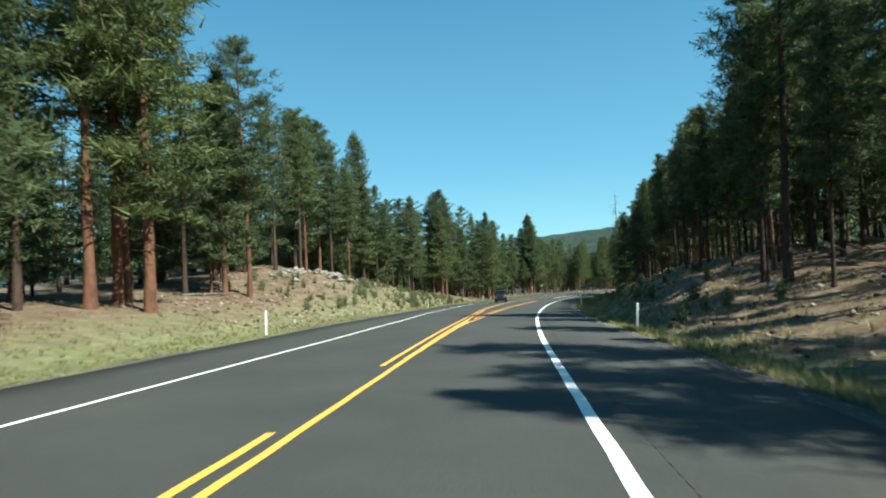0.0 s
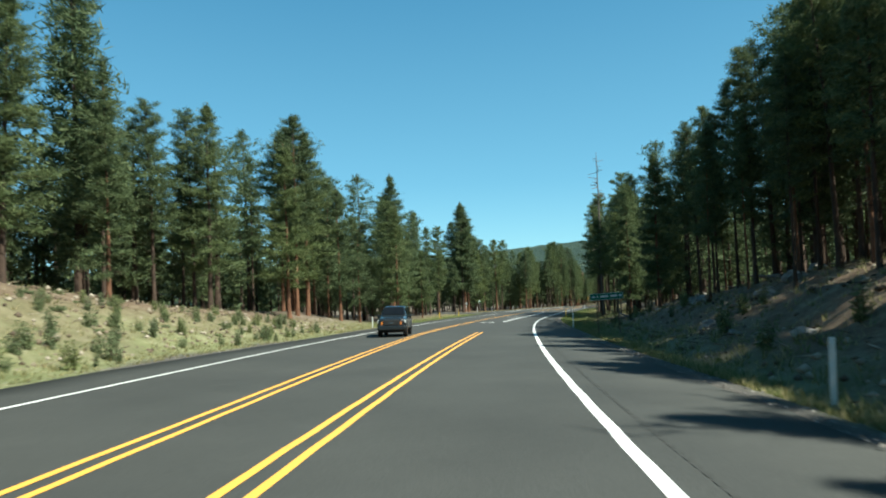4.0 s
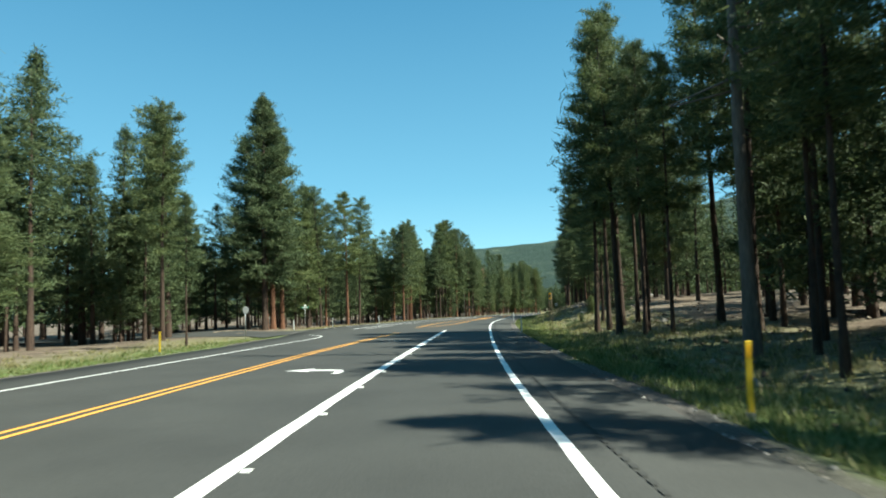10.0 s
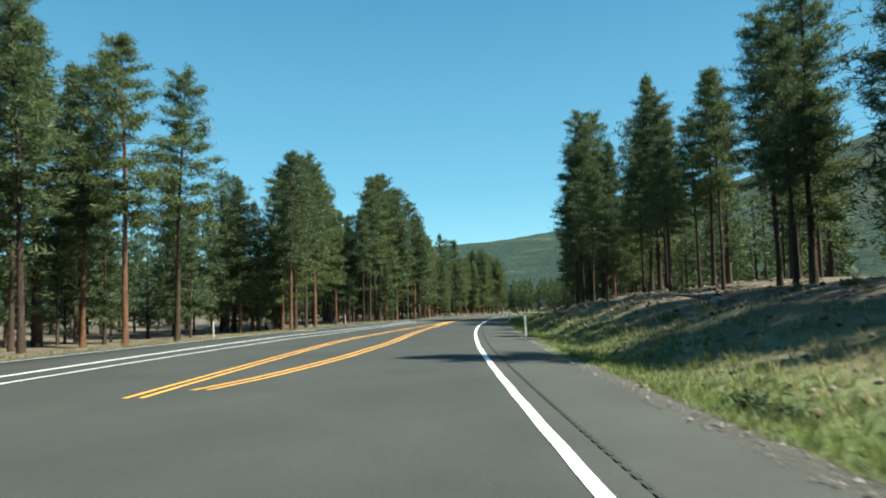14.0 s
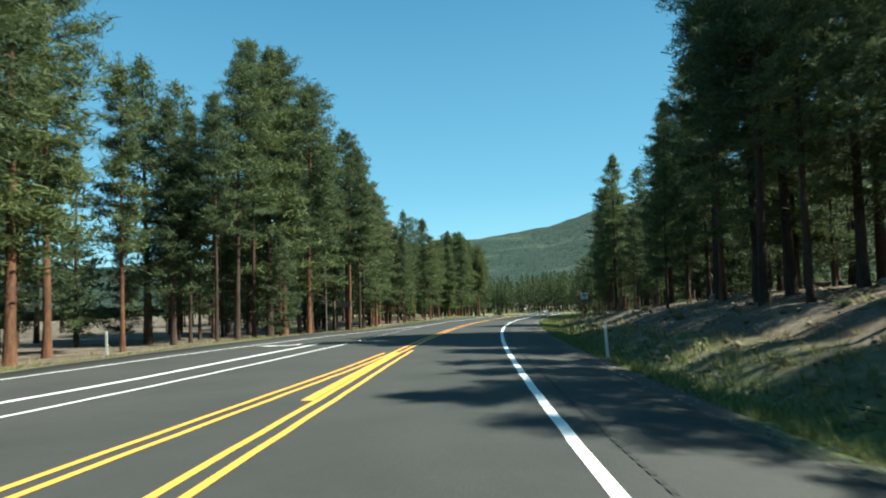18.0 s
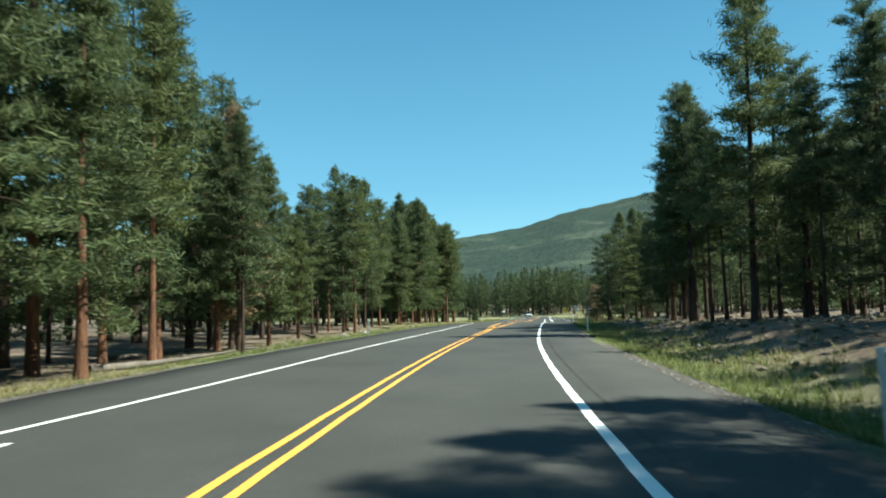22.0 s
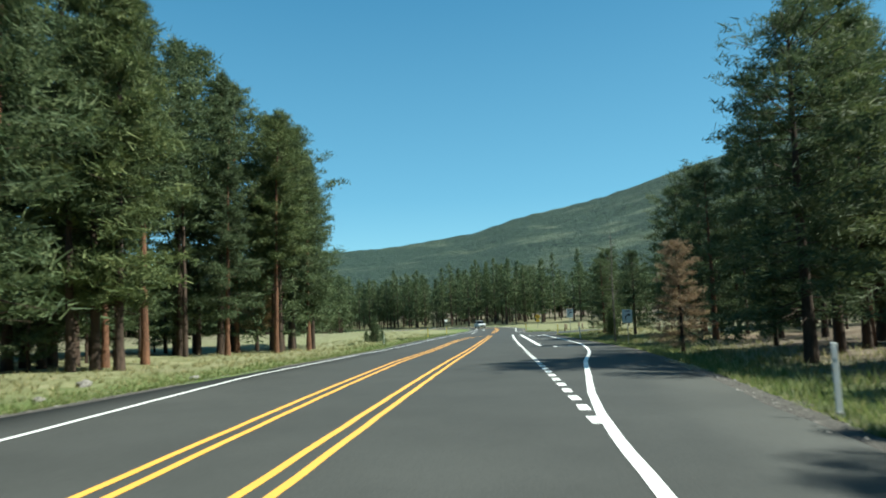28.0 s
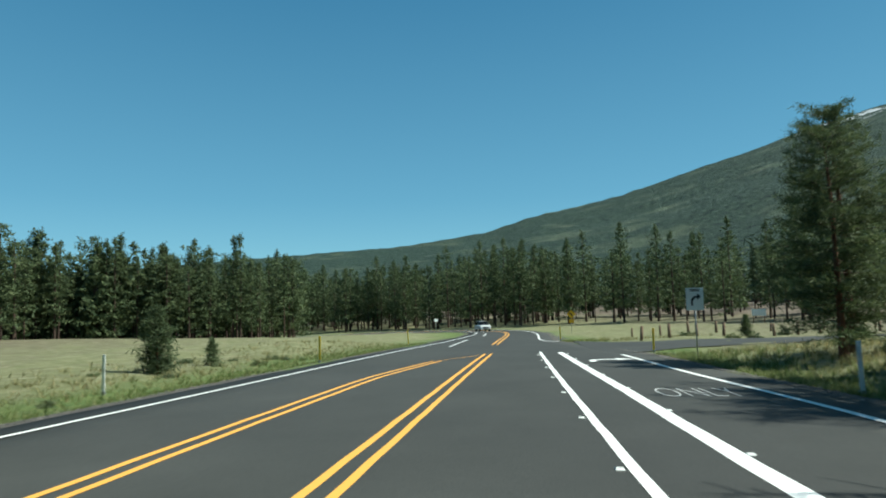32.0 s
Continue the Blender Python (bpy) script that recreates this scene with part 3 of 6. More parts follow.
stripe("lane_line", [(197, -11.6), (210, -10.9), (222, -10.1), (228, -9.3), (238, -8.7), (247, -7.5), (253, -6.97), (263, -6.4)], 0.13, WHITE, "solid white lane line")
stripe("lane_line", [(387.7, 1.42), (405, 1.2), (422, 0.98)], 0.15, WHITE, "solid white lane line")
stripe("lane_line", [(391, 2.75), (405, 2.5), (421.5, 1.95)], 0.28, WHITE, "broad solid white turning lane line")
for k in range(17):
    s = 264.8 + 1.36 * k
    stripe("lane_dot", [(s, -6.33 - 0.005 * k), (s + 0.6, -6.33 - 0.005 * k)], 0.13, WHITE, "short white painted lane dash")
for k in range(23):
    s = 356.0 + 1.38 * k
    stripe("lane_dot", [(s, 1.4), (s + 0.72, 1.4)], 0.2, WHITE, "short white painted lane dash")
for a, b in ((430, 444), (456, 470), (482, 496)):
    stripe("lane_dash", [(a, -4.75), (b, -5.1)], 0.13, WHITE, "white painted lane dash")
RUMBLE = [(-20, 0.98), (20, 1.04), (45, 1.45), (58, 1.6), (90, 1.58), (124, 1.35), (150, 1.34), (180, 1.47), (209, 1.3), (250, 1.52), (297, 1.48), (323, 1.5), (352, 1.43)]


def rumble_strip():
    """Rumble grooves and joint by the edge line: slightly raised dark bars, groove shade in their colour."""
    s = np.arange(-10, 352, 0.30)
    u = table(s, RUMBLE) + 0.42
    pts = [(ds, du) for ds in (-0.10, -0.04, 0.04, 0.10) for du in (-0.035, 0.035)]
    lift = [0.004, 0.004, 0.0065, 0.0065, 0.0065, 0.0065, 0.004, 0.004]
    grid = []
    for (ds, du), h in zip(pts, lift):
        x, y, z = along(s + ds, u + du)
        grid.append(np.stack([x, y, z + h], -1))
    v = np.stack(grid, 1).reshape(-1, 3)
    o = (np.arange(len(s)) * 8)[:, None]
    f = np.concatenate([o + q for q in ([0, 1, 3, 2], [2, 3, 5, 4], [4, 5, 7, 6])])
    return tagged(raw("rumble_strip", v, f, DARK_ASPHALT), "row of dark bars for the rumble grooves and joint beside the edge line", "rumble strip", kind="stuff")


rumble_strip()


# ---- pines ----
def rot_from(dirs, r):
    """Two unit vectors across each row of dirs."""
    a = np.cross(dirs, r.normal(size=dirs.shape))
    a /= np.linalg.norm(a, axis=1)[:, None]
    return a, np.cross(dirs, a)


def tufts(centres, sizes, outward, per, r, wide=0.20):
    """Needle sprays: slim triangles strewn through flattened clumps, pointing outward and up."""
    n = len(centres)
    c = np.repeat(centres, per, 0)
    sz = np.repeat(sizes, per)[:, None]
    d = r.normal(size=(n * per, 3)) * [1, 1, 0.7] + 0.6 * np.repeat(outward, per, 0) + [0, 0, 0.35]
    d /= np.linalg.norm(d, axis=1)[:, None]
    a, _ = rot_from(d, r)
    start = c + r.normal(size=c.shape) * [0.38, 0.38, 0.20] * sz - 0.3 * d * sz
    w = wide * sz * r.uniform(0.7, 1.3, (n * per, 1))
    ln = sz * r.uniform(0.55, 1.0, (n * per, 1))
    v = np.stack([start - a * w * 0.5, start + a * w * 0.5, start + d * ln + a * w * r.uniform(-0.6, 0.6, (n * per, 1))], 1).reshape(-1, 3)
    return v, np.arange(len(v)).reshape(-1, 3)


def limb_tris(a, b, r0, r1):
    """Three-sided limbs from arrays of ends."""
    d = b - a
    d = d / np.maximum(np.linalg.norm(d, axis=1), 1e-6)[:, None]
    p = np.cross(d, [0.3, 0.2, 1.0])
    p /= np.linalg.norm(p, axis=1)[:, None]
    q = np.cross(d, p)
    n = len(a)
    ring = []
    for base, rad in ((a, r0), (b, r1)):
        for k in range(3):
            ang = 2.094 * k
            ring.append(base + (p * math.cos(ang) + q * math.sin(ang)) * rad)
    v = np.stack(ring, 1).reshape(-1, 3)
    f = []
    o = np.arange(n) * 6
    for k in range(3):
        m = (k + 1) % 3
        f += [np.stack([o + k, o + m, o + m + 3], 1), np.stack([o + k, o + m + 3, o + k + 3], 1)]
    return v, np.concatenate(f)


def trunk_mesh(h, r0, seg, rings, r, lean=0.012):
    z = h * (np.linspace(0, 1, rings) ** 1.0)
    rad = r0 * (1 - 0.86 * (z / h)) * (1 + 0.35 * np.exp(-z / 0.5))
    bx, by = r.normal(size=2) * lean * h
    ph = r.uniform(0, 6.28)
    cx = bx * (z / h) ** 1.5 + 0.08 * np.sin(z * 0.35 + ph) * (z / h)
    cy = by * (z / h) ** 1.5 + 0.08 * np.cos(z * 0.3 + ph) * (z / h)
    ang = np.linspace(0, 2 * np.pi, seg + 1)[:-1]
    bumpy = 1 + 0.07 * r.normal(size=(rings, seg))
    x = cx[:, None] + rad[:, None] * np.cos(ang) * bumpy
    y = cy[:, None] + rad[:, None] * np.sin(ang) * bumpy
    v = np.stack([x, y, np.repeat(z[:, None], seg, 1)], -1).reshape(-1, 3)
    v[:seg, 2] -= 0.5
    i = np.arange(rings * seg).reshape(rings, seg)
    nx = np.roll(i, -1, 1)
    a, b, c, d = i[:-1], nx[:-1], nx[1:], i[1:]
    f = np.concatenate([np.stack([a, b, c], -1).reshape(-1, 3), np.stack([a, c, d], -1).reshape(-1, 3)])
    return v, f, (z, cx, cy, rad)


# kind: height, trunk radius, where the crown starts, crown radius, outline, boughs, clumps a bough
KINDS = {
    "tall": (25.0, 0.25, 0.38, 3.3, "round", 66, 8),
    "tall_thin": (23.0, 0.17, 0.44, 2.4, "round", 54, 7),
    "broad": (23.0, 0.27, 0.20, 4.0, "cone", 84, 8),
    "cone": (19.0, 0.20, 0.14, 3.2, "cone", 80, 8),
    "stout": (13.0, 0.22, 0.12, 3.2, "round", 90, 7),
    "pole": (18.0, 0.14, 0.34, 2.0, "cone", 52, 6),
    "young": (10.0, 0.14, 0.08, 2.2, "cone", 56, 6),
    "sapling": (2.6, 0.04, 0.03, 0.75, "cone", 34, 4),
}


def pine_arrays(kind, seed, cheap=False, part_of=0.5, fine=False):
    h, r0, start, rad, form, nb, per = KINDS[kind]
    r = np.random.RandomState(seed)
    tv, tf, (z, cx, cy, tr) = trunk_mesh(h, r0, 5 if cheap else 10, 5 if cheap else 14, r)
    nb = int(nb * (part_of if cheap else 1.0))
    f = np.sort((np.arange(nb) + r.uniform(0, 1, nb)) / nb) ** 0.92
    f = f[r.uniform(0, 1, nb) < 0.9]
    n = len(f)
    if form == "round":
        prof = np.sqrt(np.clip(1 - (np.abs(f - 0.36) / 0.66) ** 2.0, 0.02, 1)) * np.clip(1.25 - 0.3 * f, 0, 1)
    else:
        prof = np.clip((1 - f) ** 0.72 * 1.08 + 0.03, 0.04, 1) * np.clip(0.62 + f * 2.4, 0, 1)
    ln = rad * prof * r.uniform(0.58, 1.15, n) * (1 + 0.16 * np.sin(7 * f + r.uniform(0, 6)))
    bz = h * (start + (1 - start) * f * 0.97)
    az = np.arange(n) * 2.4 + r.normal(size=n) * 0.5
    up = -0.22 + 0.72 * f + r.normal(size=n) * 0.13
    d = np.stack([np.cos(az), np.sin(az), up], 1)
    d /= np.linalg.norm(d, axis=1)[:, None]
    sideways = np.stack([-np.sin(az), np.cos(az), np.zeros(n)], 1)
    base = np.stack([np.interp(bz, z, cx), np.interp(bz, z, cy), bz], 1)
    tip = base + d * ln[:, None]
    # each bough carries a flat fan of clumps that sweeps up at its end
    k = (5 if fine else 3) if cheap else per
    q = np.clip((np.arange(k) + 0.5)[None] / k * 0.78 + 0.26 + r.normal(size=(n, k)) * 0.06, 0.2, 1.04)
    fan = r.uniform(-0.34, 0.34, (n, k)) * q
    c = base[:, None] + (tip - base)[:, None] * q[..., None] + sideways[:, None] * (fan * ln[:, None])[..., None]
    c[..., 2] += 0.10 * ln[:, None] * q**3 + 0.05 * r.normal(size=(n, k))
    c = c.reshape(-1, 3)
    out = np.repeat(d + [0, 0, 0.25], k, 0)
    scale = h / 20.0 if h > 9 else max(0.32, h / 14.0)
    sz = r.uniform(0.54, 0.92, len(c)) * ((1.15 if fine else 1.4 if part_of > 0.4 else 1.75) if cheap else 1.0) * min(1.12, scale**0.5) * np.repeat(1.08 - 0.42 * f**2, k)
    lead = np.stack([np.full(5, cx[-1]), np.full(5, cy[-1]), h * (1 - np.linspace(0.0, 0.05, 5))], 1)
    c, sz = np.r_[c, lead], np.r_[sz, np.linspace(0.34, 0.5, 5) * min(1.12, scale**0.5) * (1.3 if cheap else 1.0)]
    out = np.r_[out, np.tile([0, 0, 1.0], (5, 1))]
    cv, cf = tufts(c, sz, out, (14 if fine else 9 if part_of > 0.4 else 8) if cheap else 24, r, (0.13 if fine else 0.24 if part_of > 0.4 else 0.38) if cheap else 0.095)
    lv, lf = limb_tris(base, base + (tip - base) * 0.9, np.full((n, 1), 0.02 + 0.06 * r0), np.full((n, 1), 0.012))
    # dead stubs below the crown
    ns = 4 if cheap else 14
    sz_ = h * r.uniform(0.12, max(start, 0.16), ns)
    sa = r.uniform(0, 6.283, ns)
    sb = np.stack([np.interp(sz_, z, cx), np.interp(sz_, z, cy), sz_], 1)
    se = sb + np.stack([np.cos(sa), np.sin(sa), r.uniform(-0.4, 0.2, ns)], 1) * (r.uniform(0.3, 1.7, ns) * min(1, h / 15))[:, None]
    dv, df = limb_tris(sb, se, np.full((ns, 1), 0.03), np.full((ns, 1), 0.008))
    return (tv, tf), (cv, cf), (np.r_[lv, dv], np.r_[lf, df + len(lv)])


def pine(kind, seed, bark, leaf, label):
    t, c, l = pine_arrays(kind, seed)
    top = new("pine_tree")
    child(raw("trunk", *t, bark, True), top)
    tagged(child(raw("crown", *c, leaf), top), kind="stuff")
    tagged(child(raw("limb_work", *l, DARK_SHADE_BARK), top), kind="stuff")
    return tagged(top, label, "tree", "pines along the road")


def snag(seed, h=22.0):
    r = np.random.RandomState(seed)
    tv, tf, (z, cx, cy, tr) = trunk_mesh(h, 0.22, 9, 14, r)
    n = 46
    bz = h * r.uniform(0.35, 0.98, n)
    a = r.uniform(0, 6.283, n)
    b = np.stack([np.interp(bz, z, cx), np.interp(bz, z, cy), bz], 1)
    e = b + np.stack([np.cos(a), np.sin(a), r.uniform(-0.35, 0.35, n)], 1) * (r.uniform(0.6, 2.6, n) * (1.2 - bz / h * 0.65))[:, None]
    lv, lf = limb_tris(b, e, np.full((n, 1), 0.05), np.full((n, 1), 0.02))
    top = new("dead_tree")
    child(raw("trunk", tv, tf, DEADWOOD, True), top)
    tagged(child(raw("limb_work", lv, lf, DEADWOOD), top), kind="stuff")
    return tagged(top, "bare grey dead pine with short broken limbs", "tree")


LABELS = {"tall": "tall ponderosa pine with orange-brown bark and high crown", "tall_thin": "slender tall pine with a small high crown",
          "broad": "large pine with a broad dense green crown", "cone": "conical green pine with foliage far down", "pole": "thin pole pine with narrow crown", "stout": "stout dark green pine with a rounded low crown",
          "young": "young bushy pine at the forest edge", "sapling": "small bushy pine sapling in the grass"}
STOCK = {}


def stock(kind, v):
    """The first tree of its kind, built when it is first planted."""
    if (kind, v) not in STOCK:
        if kind == "snag":
            STOCK[kind, v] = snag(41)
        elif kind == "dying":
            STOCK[kind, v] = tagged(pine("stout" if v else "cone", 300 + v, DARK_SHADE_BARK, BROWNNEEDLES, "dying pine with browned needles"), group="dying pines")
        else:
            # variant 1, mostly on the backlit right side: trunk shade put into the bark colour
            STOCK[kind, v] = pine(kind, 100 + 17 * list(KINDS).index(kind) + v, DARK_SHADE_BARK if v == 1 else BARK, NEEDLES, LABELS[kind])
    return STOCK[kind, v]


def plant(kind, v, s, u, height=None, turn=0.0):
    ob = stock(kind, v)
    base = 22.0 if kind == "snag" else KINDS["stout" if (kind, v) == ("dying", 1) else "cone" if kind == "dying" else kind][0]
    m = at_spot(s, u, turn, (height or base) / base)
    return put(ob, m)

FRONT_L = [(-90, 18.0), (40, 20.0), (75, 26.0), (110, 24.0), (150, 22.0), (180, 24.0), (205, 24.0), (240, 19.0), (290, 16.0), (310, 14.0), (340, 16.0), (393, 17.0), (396, 75.0), (470, 68.0), (500, 40.0), (540, 26.0), (700, 18.0)]
FRONT_R = [(-90, 16.0), (10, 17.0), (30, 17.0), (45, 15.0), (60, 15.0), (110, 12.5), (140, 10.5), (165, 11.0), (185, 19.0), (200, 17.0), (230, 15.0), (280, 14.0), (340, 14.5), (370, 14.5), (398, 17.0), (408, 26.0), (420, 55.0), (475, 46.0), (500, 24.0), (520, 11.0), (700, 11.0)]
CAP_L = [(-90, 26.0), (40, 24.0), (60, 20.0), (100, 20.0), (120, 17.0), (180, 17.0), (220, 16.5), (240, 14.0), (270, 16.0), (300, 18.0), (320, 16.0), (340, 13.0), (360, 15.0), (380, 17.0), (395, 16.0), (430, 15.5), (500, 16.5), (700, 21.0)]
CAP_R = [(-90, 21.0), (40, 19.5), (60, 18.5), (80, 17.0), (100, 15.5), (120, 15.0), (140, 14.0), (160, 17.0), (200, 17.0), (220, 14.5), (260, 15.0), (280, 15.0), (320, 15.0), (365, 12.0), (400, 11.0), (450, 18.0), (700, 21.0)]
FAR_TREES = 3300
taken = []
behind = []
rng = np.random.RandomState(11)


def stand(kind, v, s, u, height):
    """One tree of the front rows."""
    taken.append((s, u))
    plant(kind, v, s, u, height, float(rng.uniform(0, 360)))


def second(kind, s, u, height):
    """One tree of the rows behind, joined with the forest later."""
    behind.append((kind, s, u, height))


# front rows from 0 m on
# the first four stand out of view, set by the shadows they cast on the road
stand("broad", 1, 1.0, 14.2, 19.5)
stand("tall", 1, 3.0, 15.0, 20.0)
stand("tall", 1, 8.0, 16.0, 21.5)
stand("tall_thin", 1, 12.5, 15.0, 15.0)
stand("cone", 1, 18.0, -19.7, 27.0)
stand("tall", 1, 18.5, 14.5, 17.0)
stand("pole", 2, 20.0, 13.4, 10.0)
stand("tall_thin", 1, 22.7, 14.7, 11.0)
stand("tall", 1, 25.0, 15.5, 18.0)
stand("pole", 2, 25.4, 16.0, 12.0)
stand("pole", 1, 28.1, 14.1, 13.0)
stand("tall", 1, 28.5, 17.5, 19.0)
stand("tall", 0, 28.6, -22.0, 30.0)
stand("broad", 2, 30.5, -19.9, 27.0)
stand("tall_thin", 2, 30.8, 15.4, 10.0)
stand("tall", 2, 31.3, -22.4, 29.0)
stand("tall", 1, 32.5, 14.0, 22.5)
stand("tall", 0, 32.9, -23.1, 28.0)
stand("pole", 1, 33.5, 13.4, 11.0)
stand("tall", 1, 34.6, 13.6, 17.0)
stand("pole", 2, 36.2, 14.7, 12.0)
stand("tall_thin", 1, 36.5, 18.5, 19.0)
stand("tall", 1, 38.0, 16.0, 15.0)
stand("tall_thin", 1, 38.9, 16.0, 13.0)
stand("tall_thin", 1, 40.5, 16.1, 15.1)
stand("tall", 1, 41.5, 19.1, 15.7)
stand("pole", 2, 41.6, 14.1, 10.0)
stand("pole", 0, 41.8, -23.0, 14.8)
stand("cone", 0, 42.0, -22.0, 17.9)
stand("tall", 2, 43.0, -20.5, 20.2)
stand("pole", 1, 44.3, 15.4, 11.0)
stand("tall_thin", 1, 44.9, 18.6, 17.6)
stand("tall_thin", 1, 46.5, 19.2, 18.0)
stand("tall_thin", 2, 47.0, 13.4, 12.0)
stand("pole", 1, 49.7, 14.7, 12.4)
# front rows from 50 m on
stand("broad", 1, 50.6, 19.6, 17.9)
stand("pole", 2, 52.4, 16.0, 10.0)
stand("tall", 1, 55.0, 19.0, 14.2)
stand("tall_thin", 1, 55.1, 14.1, 11.0)
stand("pole", 2, 57.8, 15.4, 12.0)
stand("pole", 1, 60.5, 15.0, 12.8)
stand("tall_thin", 1, 61.0, 14.6, 11.4)
stand("tall_thin", 2, 63.2, 14.7, 10.0)
stand("tall", 1, 65.3, 19.6, 15.9)
stand("pole", 1, 65.9, 16.0, 11.0)
stand("tall", 1, 66.0, -27.0, 19.5)
stand("cone", 1, 67.7, 18.6, 16.9)
stand("pole", 2, 68.6, 14.1, 12.0)
stand("broad", 2, 69.4, 18.6, 15.6)
stand("tall", 2, 70.5, -28.5, 20.0)
stand("tall_thin", 1, 71.3, 17.0, 13.0)
stand("pole", 2, 74.0, 13.4, 10.0)
stand("tall_thin", 1, 74.5, 16.4, 13.4)
stand("tall", 0, 75.5, -29.0, 21.2)
stand("tall", 1, 76.0, -27.5, 18.6)
stand("pole", 1, 76.7, 14.7, 11.0)
stand("tall_thin", 0, 78.0, -25.8, 15.8)
stand("broad", 1, 78.9, 17.0, 14.2)
stand("tall_thin", 2, 79.4, 16.0, 12.0)
stand("pole", 1, 82.1, 14.1, 13.0)
stand("tall", 0, 83.0, -28.0, 16.2)
stand("cone", 1, 84.8, 17.0, 15.6)
stand("pole", 2, 84.8, 15.4, 13.5)
stand("tall", 1, 87.0, 15.1, 13.7)
stand("tall_thin", 1, 87.5, 13.4, 11.0)
stand("broad", 1, 87.5, -27.5, 17.0)
stand("tall_thin", 1, 88.0, 16.6, 17.0)
stand("pole", 2, 90.2, 14.7, 12.0)
stand("tall_thin", 1, 90.8, 16.0, 14.5)
stand("pole", 1, 92.9, 16.0, 13.0)
stand("cone", 1, 93.1, 16.9, 15.4)
stand("cone", 2, 93.8, -26.0, 14.2)
stand("tall_thin", 2, 95.6, 14.1, 10.0)
stand("tall_thin", 1, 96.0, 14.7, 14.4)
stand("pole", 1, 98.3, 15.4, 11.0)
stand("tall", 1, 99.5, 17.1, 15.9)
# front rows from 100 m on
stand("tall", 1, 100.5, -27.5, 16.2)
stand("pole", 2, 101.0, 13.4, 12.0)
stand("tall_thin", 1, 103.1, 15.9, 14.9)
stand("tall_thin", 1, 103.7, 14.7, 13.0)
stand("broad", 1, 104.1, -25.0, 17.2)
stand("tall", 1, 105.5, -27.3, 17.2)
stand("pole", 2, 106.4, 16.0, 10.0)
stand("tall_thin", 1, 107.5, 15.5, 14.7)
stand("tall", 1, 111.4, 15.4, 14.7)
stand("broad", 0, 112.6, -22.0, 17.2)
stand("cone", 0, 113.0, 12.3, 14.1)
stand("tall", 0, 118.0, -23.6, 21.7)
stand("tall", 0, 119.6, -26.0, 19.7)
stand("broad", 2, 120.5, -23.5, 20.8)
stand("cone", 0, 120.5, 14.8, 11.8)
stand("tall", 2, 122.3, -26.0, 21.2)
stand("broad", 0, 123.0, -20.7, 15.4)
stand("tall_thin", 2, 125.5, -23.2, 16.3)
stand("cone", 0, 125.7, 11.4, 12.7)
stand("broad", 0, 125.8, -19.4, 11.0)
stand("tall_thin", 1, 127.2, 10.5, 11.5)
stand("cone", 2, 127.8, -26.0, 17.2)
stand("broad", 2, 128.5, -15.5, 14.3)
stand("broad", 1, 129.9, 11.5, 14.5)
stand("tall", 1, 131.8, -17.3, 15.7)
stand("tall", 1, 135.9, -24.0, 14.1)
stand("broad", 2, 138.9, -19.2, 21.0)
stand("broad", 1, 140.5, 13.3, 17.1)
stand("cone", 0, 146.5, -21.5, 17.6)
stand("tall", 1, 148.7, 13.4, 17.7)
# front rows from 150 m on
stand("tall", 2, 150.5, -22.0, 15.1)
stand("tall", 1, 150.5, -25.0, 20.2)
stand("tall_thin", 1, 150.6, 9.4, 14.9)
stand("tall_thin", 0, 151.5, -15.7, 10.8)
stand("broad", 2, 152.0, -21.0, 14.5)
stand("tall", 1, 152.2, 13.2, 18.6)
stand("broad", 0, 153.5, -24.0, 16.1)
stand("tall_thin", 1, 155.3, 11.4, 16.1)
stand("snag", 0, 156.1, 9.7, 26.0)
stand("broad", 1, 158.5, -24.5, 16.0)
stand("tall_thin", 1, 158.6, 13.5, 18.0)
stand("tall", 1, 161.1, 12.1, 19.6)
stand("broad", 0, 161.3, -21.5, 12.2)
stand("tall", 1, 165.5, 14.2, 23.8)
stand("tall_thin", 1, 167.6, 10.8, 15.0)
stand("tall_thin", 1, 169.9, 10.0, 16.9)
stand("tall_thin", 1, 173.0, 11.0, 17.5)
stand("tall", 1, 173.1, 15.4, 22.0)
stand("tall", 1, 173.6, 9.4, 20.0)
stand("tall_thin", 1, 173.7, -18.5, 10.1)
stand("tall_thin", 1, 177.7, 9.6, 21.9)
stand("tall", 1, 178.3, 10.6, 22.5)
stand("tall", 1, 178.4, 8.9, 18.1)
stand("tall_thin", 1, 179.5, 12.0, 20.5)
stand("tall", 1, 180.5, -24.0, 18.5)
stand("tall", 1, 184.1, 10.4, 12.8)
stand("young", 0, 185.2, 11.9, 9.5)
stand("tall", 1, 199.4, 17.8, 13.5)
stand("broad", 1, 199.8, -23.6, 26.8)
# front rows from 200 m on
stand("broad", 1, 200.5, 20.0, 23.8)
stand("broad", 0, 200.7, -23.9, 27.1)
stand("broad", 2, 203.0, -24.0, 26.6)
stand("broad", 1, 203.0, -27.0, 22.7)
stand("tall", 1, 203.4, 17.3, 14.1)
stand("broad", 0, 205.5, -23.9, 24.1)
stand("tall", 1, 209.0, 19.0, 14.5)
stand("cone", 1, 209.3, -22.0, 15.0)
stand("tall", 1, 212.0, 15.5, 12.0)
stand("broad", 1, 215.1, 18.0, 16.1)
stand("tall", 1, 215.5, -22.5, 19.3)
stand("tall", 1, 216.0, 16.8, 14.2)
stand("tall_thin", 1, 218.0, -25.1, 20.2)
stand("tall_thin", 1, 220.0, 15.6, 13.1)
stand("tall", 0, 221.2, -20.4, 19.9)
